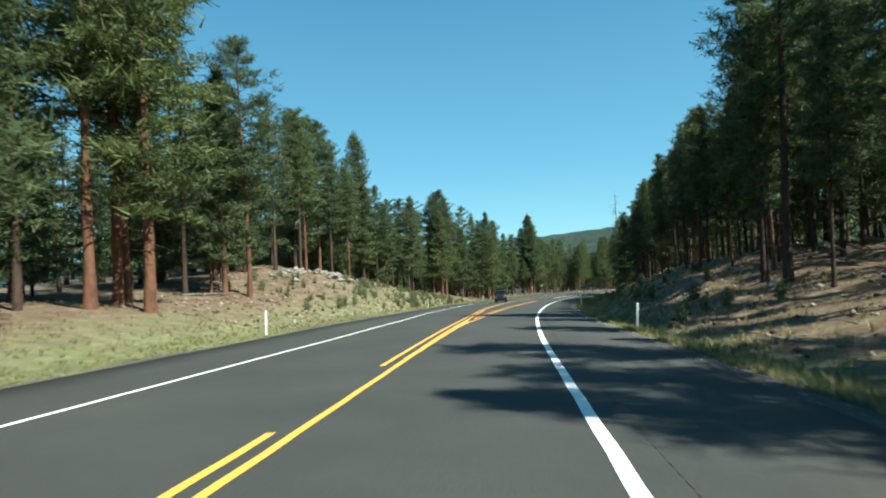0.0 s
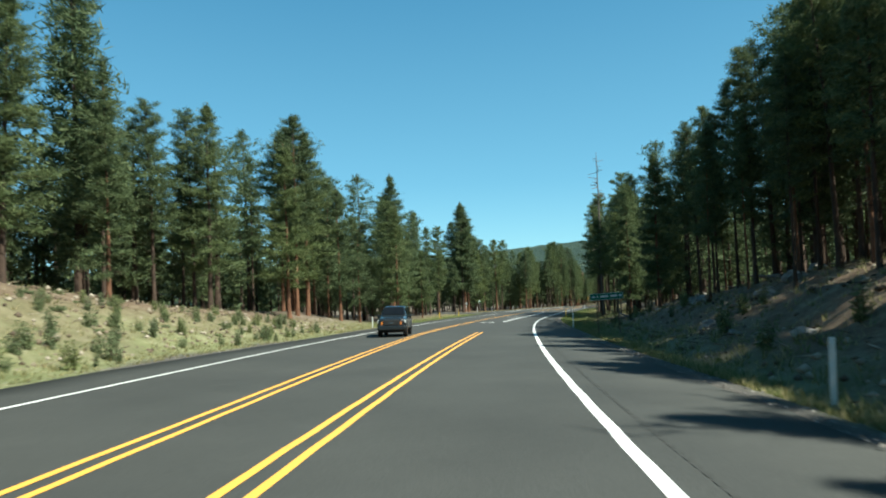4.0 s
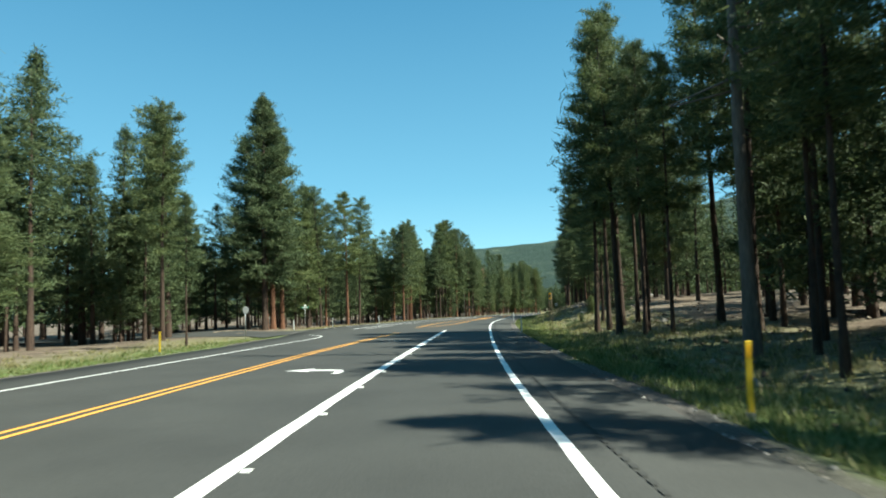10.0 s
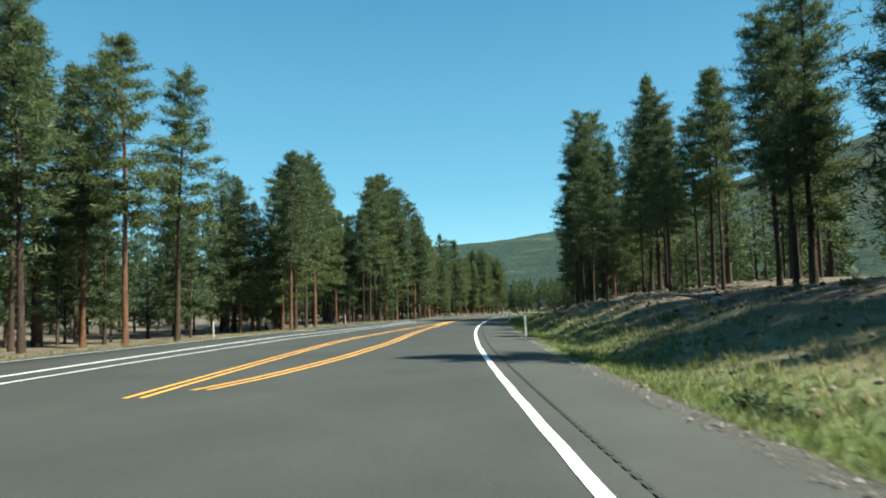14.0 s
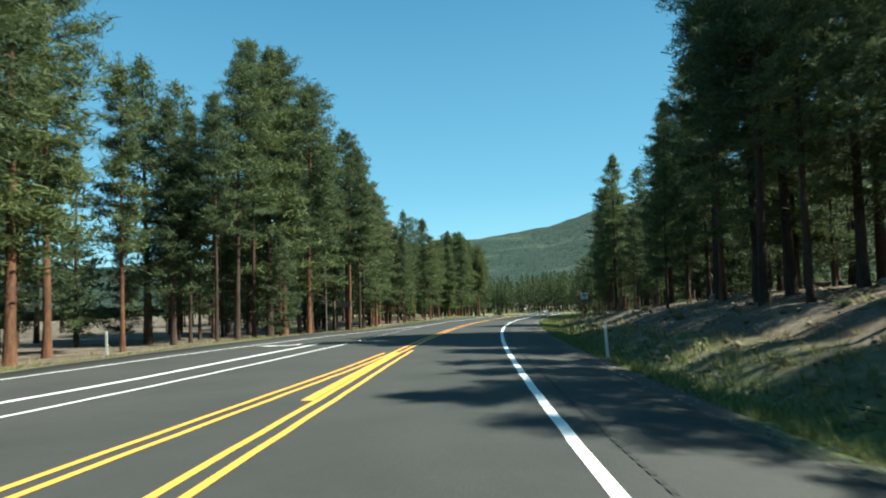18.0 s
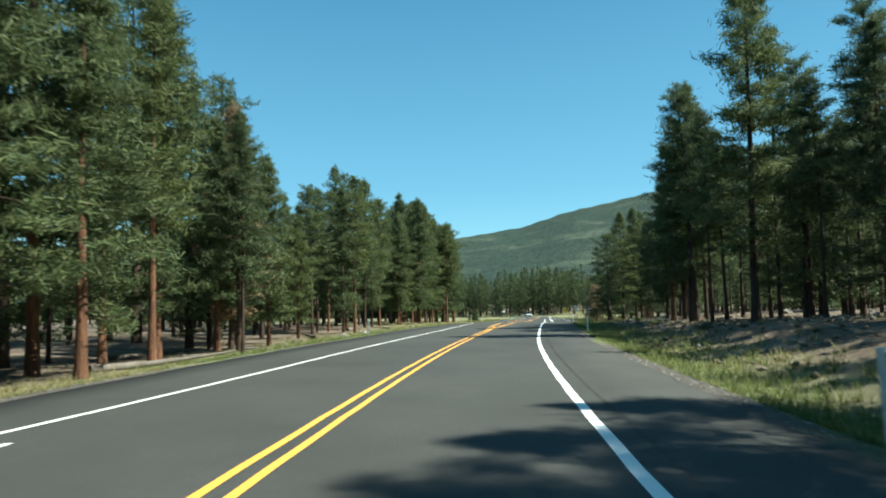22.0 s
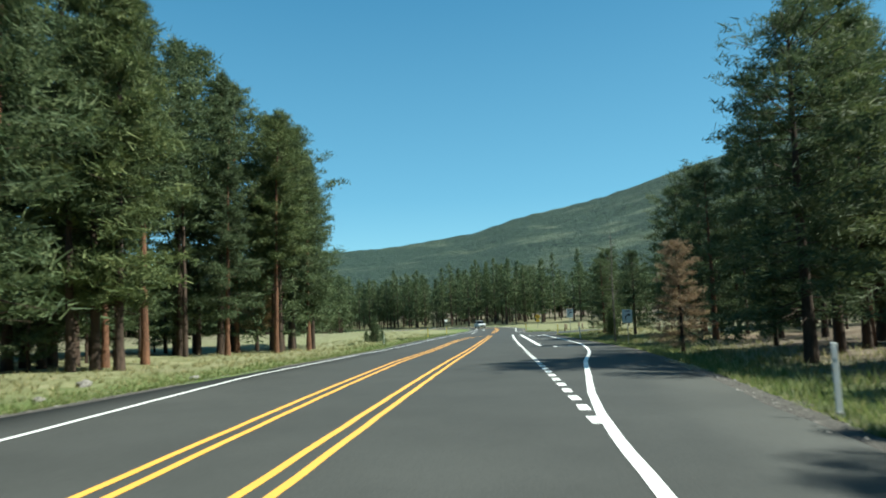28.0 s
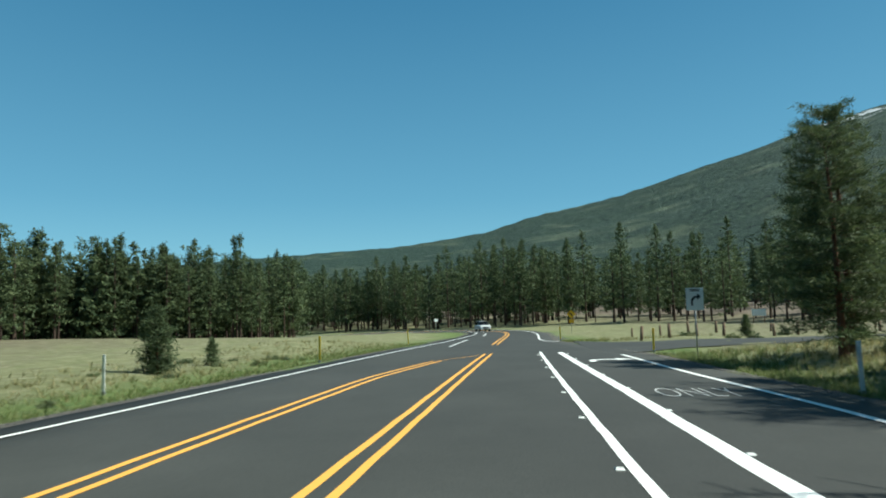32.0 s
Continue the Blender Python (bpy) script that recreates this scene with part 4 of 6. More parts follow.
stand("tall", 2, 223.0, -24.4, 18.8)
stand("tall", 1, 228.0, -20.7, 20.2)
stand("tall", 1, 228.0, 15.1, 10.7)
stand("tall", 1, 228.0, 18.1, 15.2)
stand("tall", 1, 230.5, 18.0, 12.8)
stand("tall_thin", 1, 234.1, 17.0, 13.8)
stand("tall", 1, 234.8, 15.0, 11.6)
stand("tall", 1, 236.5, 12.4, 9.0)
stand("tall", 1, 238.0, 17.8, 17.3)
stand("tall", 0, 241.0, -16.6, 17.4)
stand("broad", 1, 241.1, 18.0, 20.3)
stand("broad", 2, 241.8, -22.0, 15.4)
stand("tall", 1, 243.0, 17.7, 18.5)
stand("broad", 1, 244.5, -17.4, 16.0)
stand("tall", 2, 246.2, -18.0, 18.6)
stand("tall", 1, 246.5, 12.8, 13.8)
stand("cone", 1, 247.8, 17.0, 10.1)
stand("tall", 1, 249.5, 12.3, 13.0)
# front rows from 250 m on
stand("tall", 0, 250.0, -20.9, 18.4)
stand("tall", 1, 250.5, -18.4, 19.6)
stand("tall", 0, 253.0, -18.2, 19.0)
stand("broad", 2, 253.1, 16.0, 17.8)
stand("tall", 1, 255.0, 12.4, 13.8)
stand("broad", 2, 256.8, -19.5, 19.9)
stand("broad", 1, 256.9, 15.4, 17.5)
stand("tall", 1, 259.2, 12.6, 19.7)
stand("tall", 1, 260.5, 14.4, 23.9)
stand("tall", 0, 260.5, -20.8, 20.6)
stand("broad", 1, 262.0, 13.6, 18.0)
stand("pole", 0, 263.6, -19.0, 16.4)
stand("tall_thin", 1, 263.8, 14.6, 23.5)
stand("tall", 1, 266.0, 15.2, 25.0)
stand("tall_thin", 2, 267.8, 14.0, 22.5)
stand("tall", 1, 269.6, 14.4, 19.5)
stand("cone", 1, 265.4, 17.0, 14.0)
stand("tall_thin", 1, 270.5, -17.2, 16.8)
stand("broad", 1, 270.5, -20.2, 16.8)
stand("tall", 1, 272.0, 15.0, 13.0)
stand("pole", 1, 272.2, -20.0, 16.3)
stand("tall", 1, 272.7, 12.2, 9.4)
stand("tall", 1, 273.0, -17.0, 20.0)
stand("tall_thin", 1, 275.5, -16.9, 22.7)
stand("young", 0, 275.6, -14.9, 8.0)
stand("broad", 1, 276.5, 16.0, 13.7)
stand("broad", 1, 278.0, 15.0, 12.8)
stand("broad", 1, 278.9, -17.2, 24.0)
stand("snag", 0, 279.2, -12.6, 6.3)
stand("tall", 2, 280.5, -16.6, 24.4)
stand("tall", 2, 283.3, -15.6, 22.5)
stand("broad", 1, 285.5, -16.3, 22.6)
# next two added, taller than the skyline allows, to throw shade on the road
stand("tall", 1, 283.5, 16.5, 19.5)
stand("broad", 1, 286.5, 15.5, 18.0)
stand("cone", 2, 289.2, 16.4, 16.6)
stand("tall", 0, 291.8, -14.6, 18.4)
stand("tall_thin", 1, 293.1, -13.9, 19.2)
stand("broad", 1, 294.6, -14.0, 16.5)
stand("tall", 1, 295.0, 14.0, 9.6)
stand("broad", 0, 297.6, -13.5, 15.5)
# front rows from 300 m on
stand("cone", 2, 300.5, -15.0, 15.0)
stand("tall", 0, 300.5, -17.9, 23.7)
stand("tall", 1, 300.5, 17.2, 12.3)
stand("tall", 2, 303.0, -14.7, 16.2)
stand("cone", 0, 306.0, -16.5, 18.2)
stand("cone", 1, 307.0, 18.0, 13.5)
stand("pole", 1, 307.4, -12.9, 11.6)
stand("broad", 1, 309.5, -14.2, 13.0)
stand("tall_thin", 2, 309.5, 19.6, 15.3)
stand("broad", 2, 310.3, -15.9, 13.1)
stand("dying", 0, 312.0, -16.0, 14.5)
stand("cone", 2, 312.0, 18.5, 15.2)
stand("cone", 0, 313.0, -14.2, 11.4)
stand("tall_thin", 1, 315.0, 16.9, 13.4)
stand("tall", 1, 315.5, 20.3, 17.9)
stand("broad", 1, 318.0, 14.3, 21.9)
stand("cone", 0, 321.5, -16.0, 9.3)
stand("tall", 1, 322.0, 19.0, 17.4)
stand("tall_thin", 1, 328.0, 14.4, 16.5)
stand("tall", 1, 329.0, -18.0, 12.9)
stand("tall", 1, 330.0, 16.0, 15.0)
stand("cone", 1, 331.6, -16.1, 13.4)
stand("tall", 1, 333.0, 14.4, 20.2)
stand("tall", 0, 333.0, -15.5, 14.5)
stand("broad", 1, 334.4, 14.4, 21.0)
stand("tall", 2, 335.2, -18.9, 13.7)
stand("tall", 1, 337.0, 16.2, 18.4)
stand("cone", 0, 337.8, -18.0, 10.0)
stand("tall", 1, 338.5, 17.0, 16.0)
stand("broad", 0, 340.0, 15.5, 16.5)
stand("broad", 1, 340.4, 15.0, 17.0)
stand("tall", 1, 340.5, -19.0, 10.2)
stand("tall", 1, 341.7, -17.3, 11.8)
stand("broad", 0, 343.0, 14.5, 18.3)
stand("broad", 1, 343.5, 16.8, 21.1)
stand("tall", 1, 345.9, -18.7, 12.3)
stand("cone", 1, 346.0, 14.5, 15.6)
stand("cone", 1, 346.5, -18.0, 13.2)
stand("tall_thin", 1, 349.0, 17.0, 18.1)
stand("tall_thin", 2, 349.6, -18.0, 15.6)
# front rows from 350 m on
stand("cone", 1, 352.0, 17.0, 15.7)
stand("tall", 1, 353.0, -19.0, 15.8)
stand("tall", 1, 353.0, 20.5, 18.8)
stand("cone", 1, 355.5, 18.5, 16.2)
stand("cone", 0, 358.7, -18.0, 15.4)
stand("cone", 0, 359.6, -18.0, 15.6)
stand("broad", 2, 360.5, 19.0, 15.0)
stand("cone", 0, 364.3, -16.2, 18.3)
stand("cone", 2, 366.0, -19.5, 19.5)
stand("cone", 2, 366.5, 16.0, 14.0)
stand("tall", 1, 370.8, -18.4, 18.3)
stand("broad", 1, 371.3, 13.0, 16.1)
stand("cone", 1, 371.8, -18.0, 19.8)
stand("cone", 1, 372.0, -17.0, 19.0)
stand("cone", 1, 373.0, 15.0, 17.0)
stand("broad", 2, 374.5, 16.0, 15.0)
stand("tall", 0, 375.1, -19.8, 18.5)
stand("tall", 0, 378.0, -19.5, 20.6)
stand("young", 1, 379.0, 14.0, 7.5)
stand("stout", 1, 376.6, 17.8, 15.0)
stand("dying", 1, 380.5, 9.8, 6.2)
stand("stout", 1, 368.6, 10.6, 12.6)
stand("broad", 0, 386.0, -18.6, 15.0)
stand("broad", 1, 388.3, -20.2, 20.9)
stand("tall", 0, 389.7, -16.6, 18.1)
stand("tall", 1, 390.5, 19.3, 19.1)
stand("tall", 0, 390.5, -20.0, 20.8)
stand("tall", 1, 391.2, -16.9, 18.3)
stand("stout", 0, 391.3, 15.2, 12.4)
stand("dying", 0, 393.0, -19.5, 13.0)
stand("tall", 1, 394.3, -17.9, 19.0)
stand("broad", 1, 395.3, -17.4, 18.6)
stand("broad", 2, 396.2, -16.3, 16.8)
stand("snag", 0, 397.0, 9.2, 9.3)
stand("broad", 1, 397.5, -20.0, 21.1)
stand("tall_thin", 1, 398.0, 20.0, 16.5)
stand("tall", 1, 398.2, -18.5, 18.5)
stand("broad", 1, 399.3, -17.0, 17.5)
# front rows from 400 m on
stand("young", 1, 400.5, 18.8, 9.0)
stand("stout", 1, 400.6, -19.4, 20.0)
stand("stout", 2, 402.6, 18.0, 15.2)
stand("stout", 1, 404.7, 16.6, 13.7)
stand("stout", 1, 407.6, 13.0, 8.2)
stand("stout", 2, 412.4, 10.8, 8.0)
stand("stout", 0, 414.2, 12.0, 9.2)
# rows behind
second("cone", 28.0, -28.3, 11.5)
second("stout", 30.9, -28.8, 11.7)
second("young", 33.8, -31.0, 10.4)
second("cone", 36.7, -33.2, 10.1)
second("stout", 39.6, -31.0, 8.8)
second("young", 42.5, -30.2, 11.0)
second("tall", 44.0, 20.0, 17.4)
second("cone", 45.4, -32.9, 8.6)
second("stout", 48.3, -36.1, 9.1)
second("young", 51.2, -33.8, 9.2)
second("cone", 54.1, -35.7, 10.3)
second("stout", 57.0, -36.0, 9.1)
second("young", 59.9, -34.7, 9.0)
second("tall", 60.0, -27.0, 18.9)
second("cone", 62.8, -35.1, 8.6)
second("cone", 64.9, -30.0, 19.0)
second("stout", 65.7, -34.2, 11.9)
second("tall", 68.2, 18.0, 15.8)
second("young", 68.6, -39.0, 8.8)
second("cone", 71.5, -33.5, 8.8)
second("cone", 72.4, -31.0, 21.8)
second("broad", 74.1, -32.0, 22.5)
second("stout", 74.4, -37.7, 11.1)
second("young", 77.3, -33.7, 10.3)
second("tall", 79.9, 19.0, 16.6)
second("cone", 80.2, -33.7, 10.1)
second("broad", 81.6, -33.0, 24.4)
second("cone", 81.7, -30.0, 18.9)
second("stout", 83.1, -37.6, 11.9)
second("young", 86.0, -35.4, 11.2)
second("tall", 88.0, 20.6, 21.0)
second("cone", 88.9, -39.2, 11.7)
second("tall", 90.3, -31.0, 20.4)
second("stout", 91.8, -33.8, 9.9)
second("young", 94.7, -39.2, 9.6)
second("cone", 97.6, -37.8, 10.2)
second("broad", 98.0, -31.7, 26.6)
second("cone", 99.9, -33.3, 28.4)
second("stout", 100.5, -37.1, 9.9)
second("young", 103.4, -32.3, 8.3)
second("cone", 106.3, -32.3, 9.0)
second("stout", 109.2, -37.0, 10.5)
second("young", 112.1, -35.7, 10.3)
second("cone", 115.0, -34.2, 11.2)
second("stout", 117.9, -35.6, 11.7)
second("tall_thin", 118.0, 16.0, 15.9)
second("tall", 120.5, -30.5, 20.6)
second("young", 120.8, -34.5, 8.4)
second("cone", 123.7, -31.4, 8.1)
second("tall", 140.5, -29.5, 21.7)
second("tall", 140.5, 22.5, 16.6)
second("tall", 143.0, -34.4, 21.0)
second("tall", 143.0, 22.6, 17.6)
second("tall", 143.9, 14.1, 16.2)
second("tall", 148.0, 17.7, 24.0)
second("tall", 148.0, -34.1, 25.0)
second("tall_thin", 149.1, 14.5, 20.0)
second("tall", 150.5, 22.7, 20.2)
second("tall", 153.0, -29.2, 24.9)
second("tall_thin", 153.0, 22.8, 22.9)
second("tall", 158.0, -34.5, 22.7)
second("tall_thin", 167.3, -30.0, 20.3)
second("tall", 168.6, -30.5, 20.5)
second("tall_thin", 170.5, -30.4, 20.5)
second("tall", 175.5, -30.7, 20.0)
second("cone", 183.0, -29.0, 7.5)
second("tall", 183.3, -33.9, 18.1)
second("broad", 183.4, -31.7, 15.7)
second("cone", 184.5, -38.2, 26.3)
second("cone", 185.5, -30.6, 19.1)
second("broad", 187.0, -30.5, 11.4)
second("stout", 188.4, -30.0, 8.5)
second("broad", 189.4, -28.6, 20.3)
second("young", 193.8, -31.0, 9.5)
second("tall", 198.0, -36.0, 25.7)
second("cone", 199.2, -32.0, 10.5)
second("broad", 199.6, -36.0, 25.8)
second("tall", 203.0, -31.0, 14.9)
second("stout", 204.6, -33.0, 10.1)
second("cone", 208.1, -27.0, 21.2)
second("young", 210.0, -33.3, 11.5)
second("cone", 211.3, -27.0, 21.3)
second("cone", 213.6, -27.0, 18.8)
second("cone", 215.4, -27.5, 9.5)
second("cone", 217.6, -27.0, 17.8)
second("stout", 220.8, -27.7, 10.5)
second("broad", 222.4, -27.0, 21.9)
second("tall", 225.5, 22.3, 20.0)
second("pole", 226.0, -27.0, 20.3)
second("young", 226.2, -28.0, 7.5)
second("cone", 231.6, -28.2, 8.5)
second("stout", 237.0, -28.4, 9.5)
second("tall", 238.0, -26.3, 14.7)
second("cone", 240.1, -24.0, 13.1)
second("tall_thin", 240.5, -26.0, 12.7)
second("young", 242.4, -28.9, 14.2)
second("tall", 245.5, -25.7, 17.2)
second("cone", 245.9, -22.0, 13.8)
second("cone", 247.8, -23.5, 7.5)
second("tall", 248.0, -25.5, 17.2)
second("stout", 253.2, -24.2, 8.5)
second("tall", 255.5, 21.5, 12.8)
second("young", 258.6, -24.9, 9.5)
second("tall", 260.5, 21.4, 19.8)
second("cone", 264.0, -25.6, 10.5)
second("tall", 265.5, 21.3, 23.8)
second("tall", 268.0, -29.3, 20.8)
second("stout", 269.4, -26.2, 7.5)
second("broad", 271.6, -22.7, 20.3)
second("young", 274.8, -26.9, 8.5)
second("tall", 277.2, -21.0, 17.2)
second("cone", 280.2, -21.6, 9.5)
second("tall", 283.0, -28.4, 23.2)
second("stout", 285.6, -22.3, 10.5)
second("tall", 287.5, -20.4, 25.1)
second("young", 291.0, -22.9, 7.5)
second("cone", 296.4, -23.4, 8.5)
second("tall", 298.6, -21.4, 15.6)
second("stout", 301.8, -23.8, 9.5)
second("tall", 303.0, 21.2, 19.1)
second("tall", 303.0, -21.7, 25.1)
second("young", 307.2, -24.3, 10.5)
second("cone", 312.6, -19.2, 7.5)
second("cone", 316.3, -18.0, 16.8)
second("stout", 318.0, -20.5, 8.5)
second("tall", 318.0, -26.5, 27.0)
second("tall", 320.5, -21.7, 19.7)
second("young", 323.4, -21.9, 9.5)
second("tall_thin", 326.0, 18.5, 21.6)
second("cone", 328.8, -23.3, 13.5)
second("cone", 330.6, -20.0, 11.8)
second("tall_thin", 334.0, -19.6, 13.8)
second("stout", 334.2, -24.6, 7.5)
second("tall", 334.5, 18.5, 14.0)
second("tall", 338.0, -27.9, 16.3)
second("young", 339.6, -26.0, 8.5)
second("tall", 355.5, -28.3, 18.3)
second("broad", 363.2, -20.3, 15.9)
second("tall", 365.5, 21.5, 20.9)
second("tall", 368.0, -28.5, 23.4)
second("tall", 371.7, -22.1, 18.2)
second("cone", 372.8, -31.4, 25.9)
second("tall", 373.1, -21.1, 19.5)
second("cone", 375.0, -27.9, 23.9)
second("tall", 378.0, -28.7, 24.4)
second("tall_thin", 381.9, -22.2, 19.5)
second("tall", 382.2, -24.0, 21.0)
second("tall_thin", 384.0, -20.5, 21.0)
second("tall", 384.7, -21.2, 21.8)
second("tall", 385.5, 22.9, 19.7)
second("tall_thin", 387.0, -21.2, 22.2)
second("broad", 392.0, -21.0, 21.6)

second("tall", 93.2, 23.5, 21.5)
second("tall", 92.0, 19.5, 18.5)
second("broad", 95.5, 18.2, 17.3)
second("tall", 98.5, 19.5, 18.5)
second("broad", 90.0, 21.0, 21.0)
second("tall", 97.0, 21.0, 19.8)
second("broad", 99.5, 24.0, 25.0)
second("tall", 102.0, 22.2, 21.8)
second("tall_thin", 104.8, 24.5, 24.0)
second("broad", 108.0, 22.0, 21.2)
second("tall", 111.2, 24.2, 24.0)
second("tall", 114.3, 24.6, 25.0)
second("young", 371.0, -20.5, 6.0)
second("stout", 372.8, -27.5, 7.0)
second("cone", 374.5, -23.5, 8.0)
second("young", 376.2, -30.5, 9.0)
second("stout", 378.0, -26.5, 6.0)
second("cone", 379.8, -22.5, 7.0)
second("young", 381.5, -29.5, 8.0)
second("stout", 383.2, -25.5, 9.0)
second("cone", 385.0, -21.5, 6.0)
second("young", 386.8, -28.5, 7.0)
second("stout", 388.5, -24.5, 8.0)
second("cone", 390.2, -20.5, 9.0)
second("young", 392.0, -27.5, 6.0)

def far_forest():
    """All the trees behind the front rows, as one thing."""
    r = np.random.RandomState(77)
    kinds = ["broad", "cone", "stout", "pole", "cone", "broad", "stout"]
    stock = [pine_arrays(k, 500 + i, True) for i, k in enumerate(kinds)] + [pine_arrays(k, 540 + i, True, 0.30) for i, k in enumerate(kinds)]
    stock += [pine_arrays(k, 560 + i, True, 0.8, True) for i, k in enumerate(kinds)]
    tall = [KINDS[k][0] for k in kinds]
    sets = {"trunks": ([], [], 0), "crowns": ([], [], 0)}
    spots = []
    for _ in range(FAR_TREES):
        pick = r.uniform()
        if pick < 0.55:
            s, side = (r.uniform(-15, 420) if pick < 0.31 else r.uniform(400, S1 - 5)), r.choice([-1, 1])
            front = table(s, FRONT_R) if side > 0 else table(s, FRONT_L)
            u = side * (front + (4 if s < 390 else 0) + (36 if s < 390 else 38) * r.uniform() ** 1.3)
            spots.append((s, u))
        else:
            x, y = r.uniform(40, 420), r.uniform(430, 760)
            d = (LINE[:, 0] - x) ** 2 + (LINE[:, 1] - y) ** 2
            i = int(np.argmin(d))
            u = (x - LINE[i, 0]) * NRM[i, 0] + (y - LINE[i, 1]) * NRM[i, 1]
            front = table(SS[i], FRONT_R) if u > 0 else table(SS[i], FRONT_L)
            if abs(u) > front + 8 and abs(u) < 135 and i < len(SS) - 3:
                spots.append((SS[i], u))
    mids = {k: pine_arrays(k, 580 + i, True, 1.0, True) for i, k in enumerate(KINDS)}
    for kind, s, u, h in behind:
        a, g = r.uniform(0, 6.283), h / KINDS[kind][0]
        m = np.array([[math.cos(a), -math.sin(a), 0], [math.sin(a), math.cos(a), 0], [0, 0, 1]]) * g
        for key, (v, f) in (("trunks", mids[kind][0]), ("crowns", mids[kind][1])):
            vs, fs, n = sets[key]
            vs.append(v @ m.T + np.array(spot(s, u)))
            fs.append(f + n)
            sets[key] = (vs, fs, n + len(v))
    for s, u in spots:
        k = r.randint(len(tall))
        cap = table(s, CAP_R) if u > 0 else table(s, CAP_L)
        g = min(r.uniform(0.7, 1.6), cap * r.uniform(0.6, 1.06) / tall[k])
        a = r.uniform(0, 6.283)
        m = np.array([[math.cos(a), -math.sin(a), 0], [math.sin(a), math.cos(a), 0], [0, 0, 1]]) * g
        p = np.array(spot(s, u))
        front = float(table(s, FRONT_R) if u > 0 else table(s, FRONT_L))
        k += len(tall) * (1 if abs(u) - front > 24 else 2 if abs(u) - front < 11 and s < 400 else 0)
        for key, (v, f) in (("trunks", stock[k][0]), ("crowns", stock[k][1])):
            vs, fs, n = sets[key]
            vs.append(v @ m.T + p)
            fs.append(f + n)
            sets[key] = (vs, fs, n + len(v))
    top = new("forest")
    child(raw("trunks", np.concatenate(sets["trunks"][0]), np.concatenate(sets["trunks"][1]), DARK_SHADE_BARK), top)
    child(raw("crowns", np.concatenate(sets["crowns"][0]), np.concatenate(sets["crowns"][1]), NEEDLES), top)
    return tagged(top, "dense pine forest behind the road verges", "forest", kind="stuff")


far_forest()

# ---- mountain ----
def build_mountain():
    """The wooded mountain: a ridge whose height follows the bearing, with slopes falling towards the road."""
    cx, cy, cz = 155.0, 351.0, -19.0
    bearing = [(-60, 2.0), (-20, 2.2), (0, 2.6), (11.5, 3.4), (19.5, 4.0), (27.5, 4.6), (36.2, 5.7), (40.6, 7.0), (48.4, 8.3), (54.4, 9.9), (60.1, 11.4), (65, 12.7), (72, 13.6), (80, 12.8), (95, 9.0), (120, 3.0)]
    az, el = np.linspace(-60, 120, 181), None
    el = table(az, bearing)
    far = np.linspace(0, 1, 40)
    r = 520 + 1500 * far
    a, f = np.meshgrid(np.radians(az), far, indexing="ij")
    rr = np.broadcast_to(r, a.shape)
    top = np.repeat((2020 * np.tan(np.radians(el)))[:, None], 40, 1)
    shape = f**1.5 * (1.55 - 0.55 * f)
    x, y = cx + rr * np.sin(a), cy + rr * np.cos(a)
    rough = fbm(x * 0.05, y * 0.05, 21) * 0.05 + fbm(x * 0.3, y * 0.3, 22) * 0.012
    z = cz - 8 + top * shape * (1 + rough * (1.2 - f)) + 1.6 * fbm(x * 0.9, y * 0.9, 23) * f
    n, m = x.shape
    i = np.arange(n * m).reshape(n, m)
    q = np.stack([i[:-1, :-1], i[:-1, 1:], i[1:, 1:], i[1:, :-1]], -1).reshape(-1, 4)
    mt, nt, b = mat("hazy_wooded_slope", 0.95)
    v = coords(nt)
    # greens lean dark and blue: the tint of distant air is put into the colour
    trees = ramp(nt, noisy(nt, v, 0.09, 9, 0.75), [(0.40, (0.010, 0.024, 0.021)), (0.52, (0.030, 0.056, 0.040)), (0.66, (0.066, 0.098, 0.062))])
    open_ = ramp(nt, noisy(nt, v, 0.02, 6), [(0.3, (0.070, 0.100, 0.062)), (0.7, (0.120, 0.138, 0.090))])
    c = mix(nt, ramp(nt, noisy(nt, v, 0.0055, 7, 0.65), [(0.54, (0, 0, 0)), (0.66, (0.8, 0.8, 0.8))]), trees, open_)
    sep = nt.nodes.new("ShaderNodeSeparateXYZ")
    nt.links.new(v, sep.inputs[0])
    high = nt.nodes.new("ShaderNodeMapRange")
    high.inputs["From Min"].default_value, high.inputs["From Max"].default_value = 385.0, 430.0
    nt.links.new(sep.outputs[2], high.inputs["Value"])
    snow = nt.nodes.new("ShaderNodeMath")
    snow.operation = "MULTIPLY"
    nt.links.new(high.outputs[0], snow.inputs[0])
    nt.links.new(ramp(nt, noisy(nt, v, 0.02, 6, 0.7), [(0.52, (0, 0, 0)), (0.56, (1, 1, 1))]), snow.inputs[1])
    nt.links.new(mix(nt, snow.outputs[0], c, (0.75, 0.77, 0.80)), b.inputs["Base Color"])
    bump(nt, b, noisy(nt, v, 0.12, 8, 0.75), 1.0, 9.0)
    ob = raw("mountain", np.stack([x, y, z], -1).reshape(-1, 3), q, mt, True)
    return tagged(ob, "distant pine-covered mountain with snow patches near its summit", "mountain", kind="structure")


build_mountain()

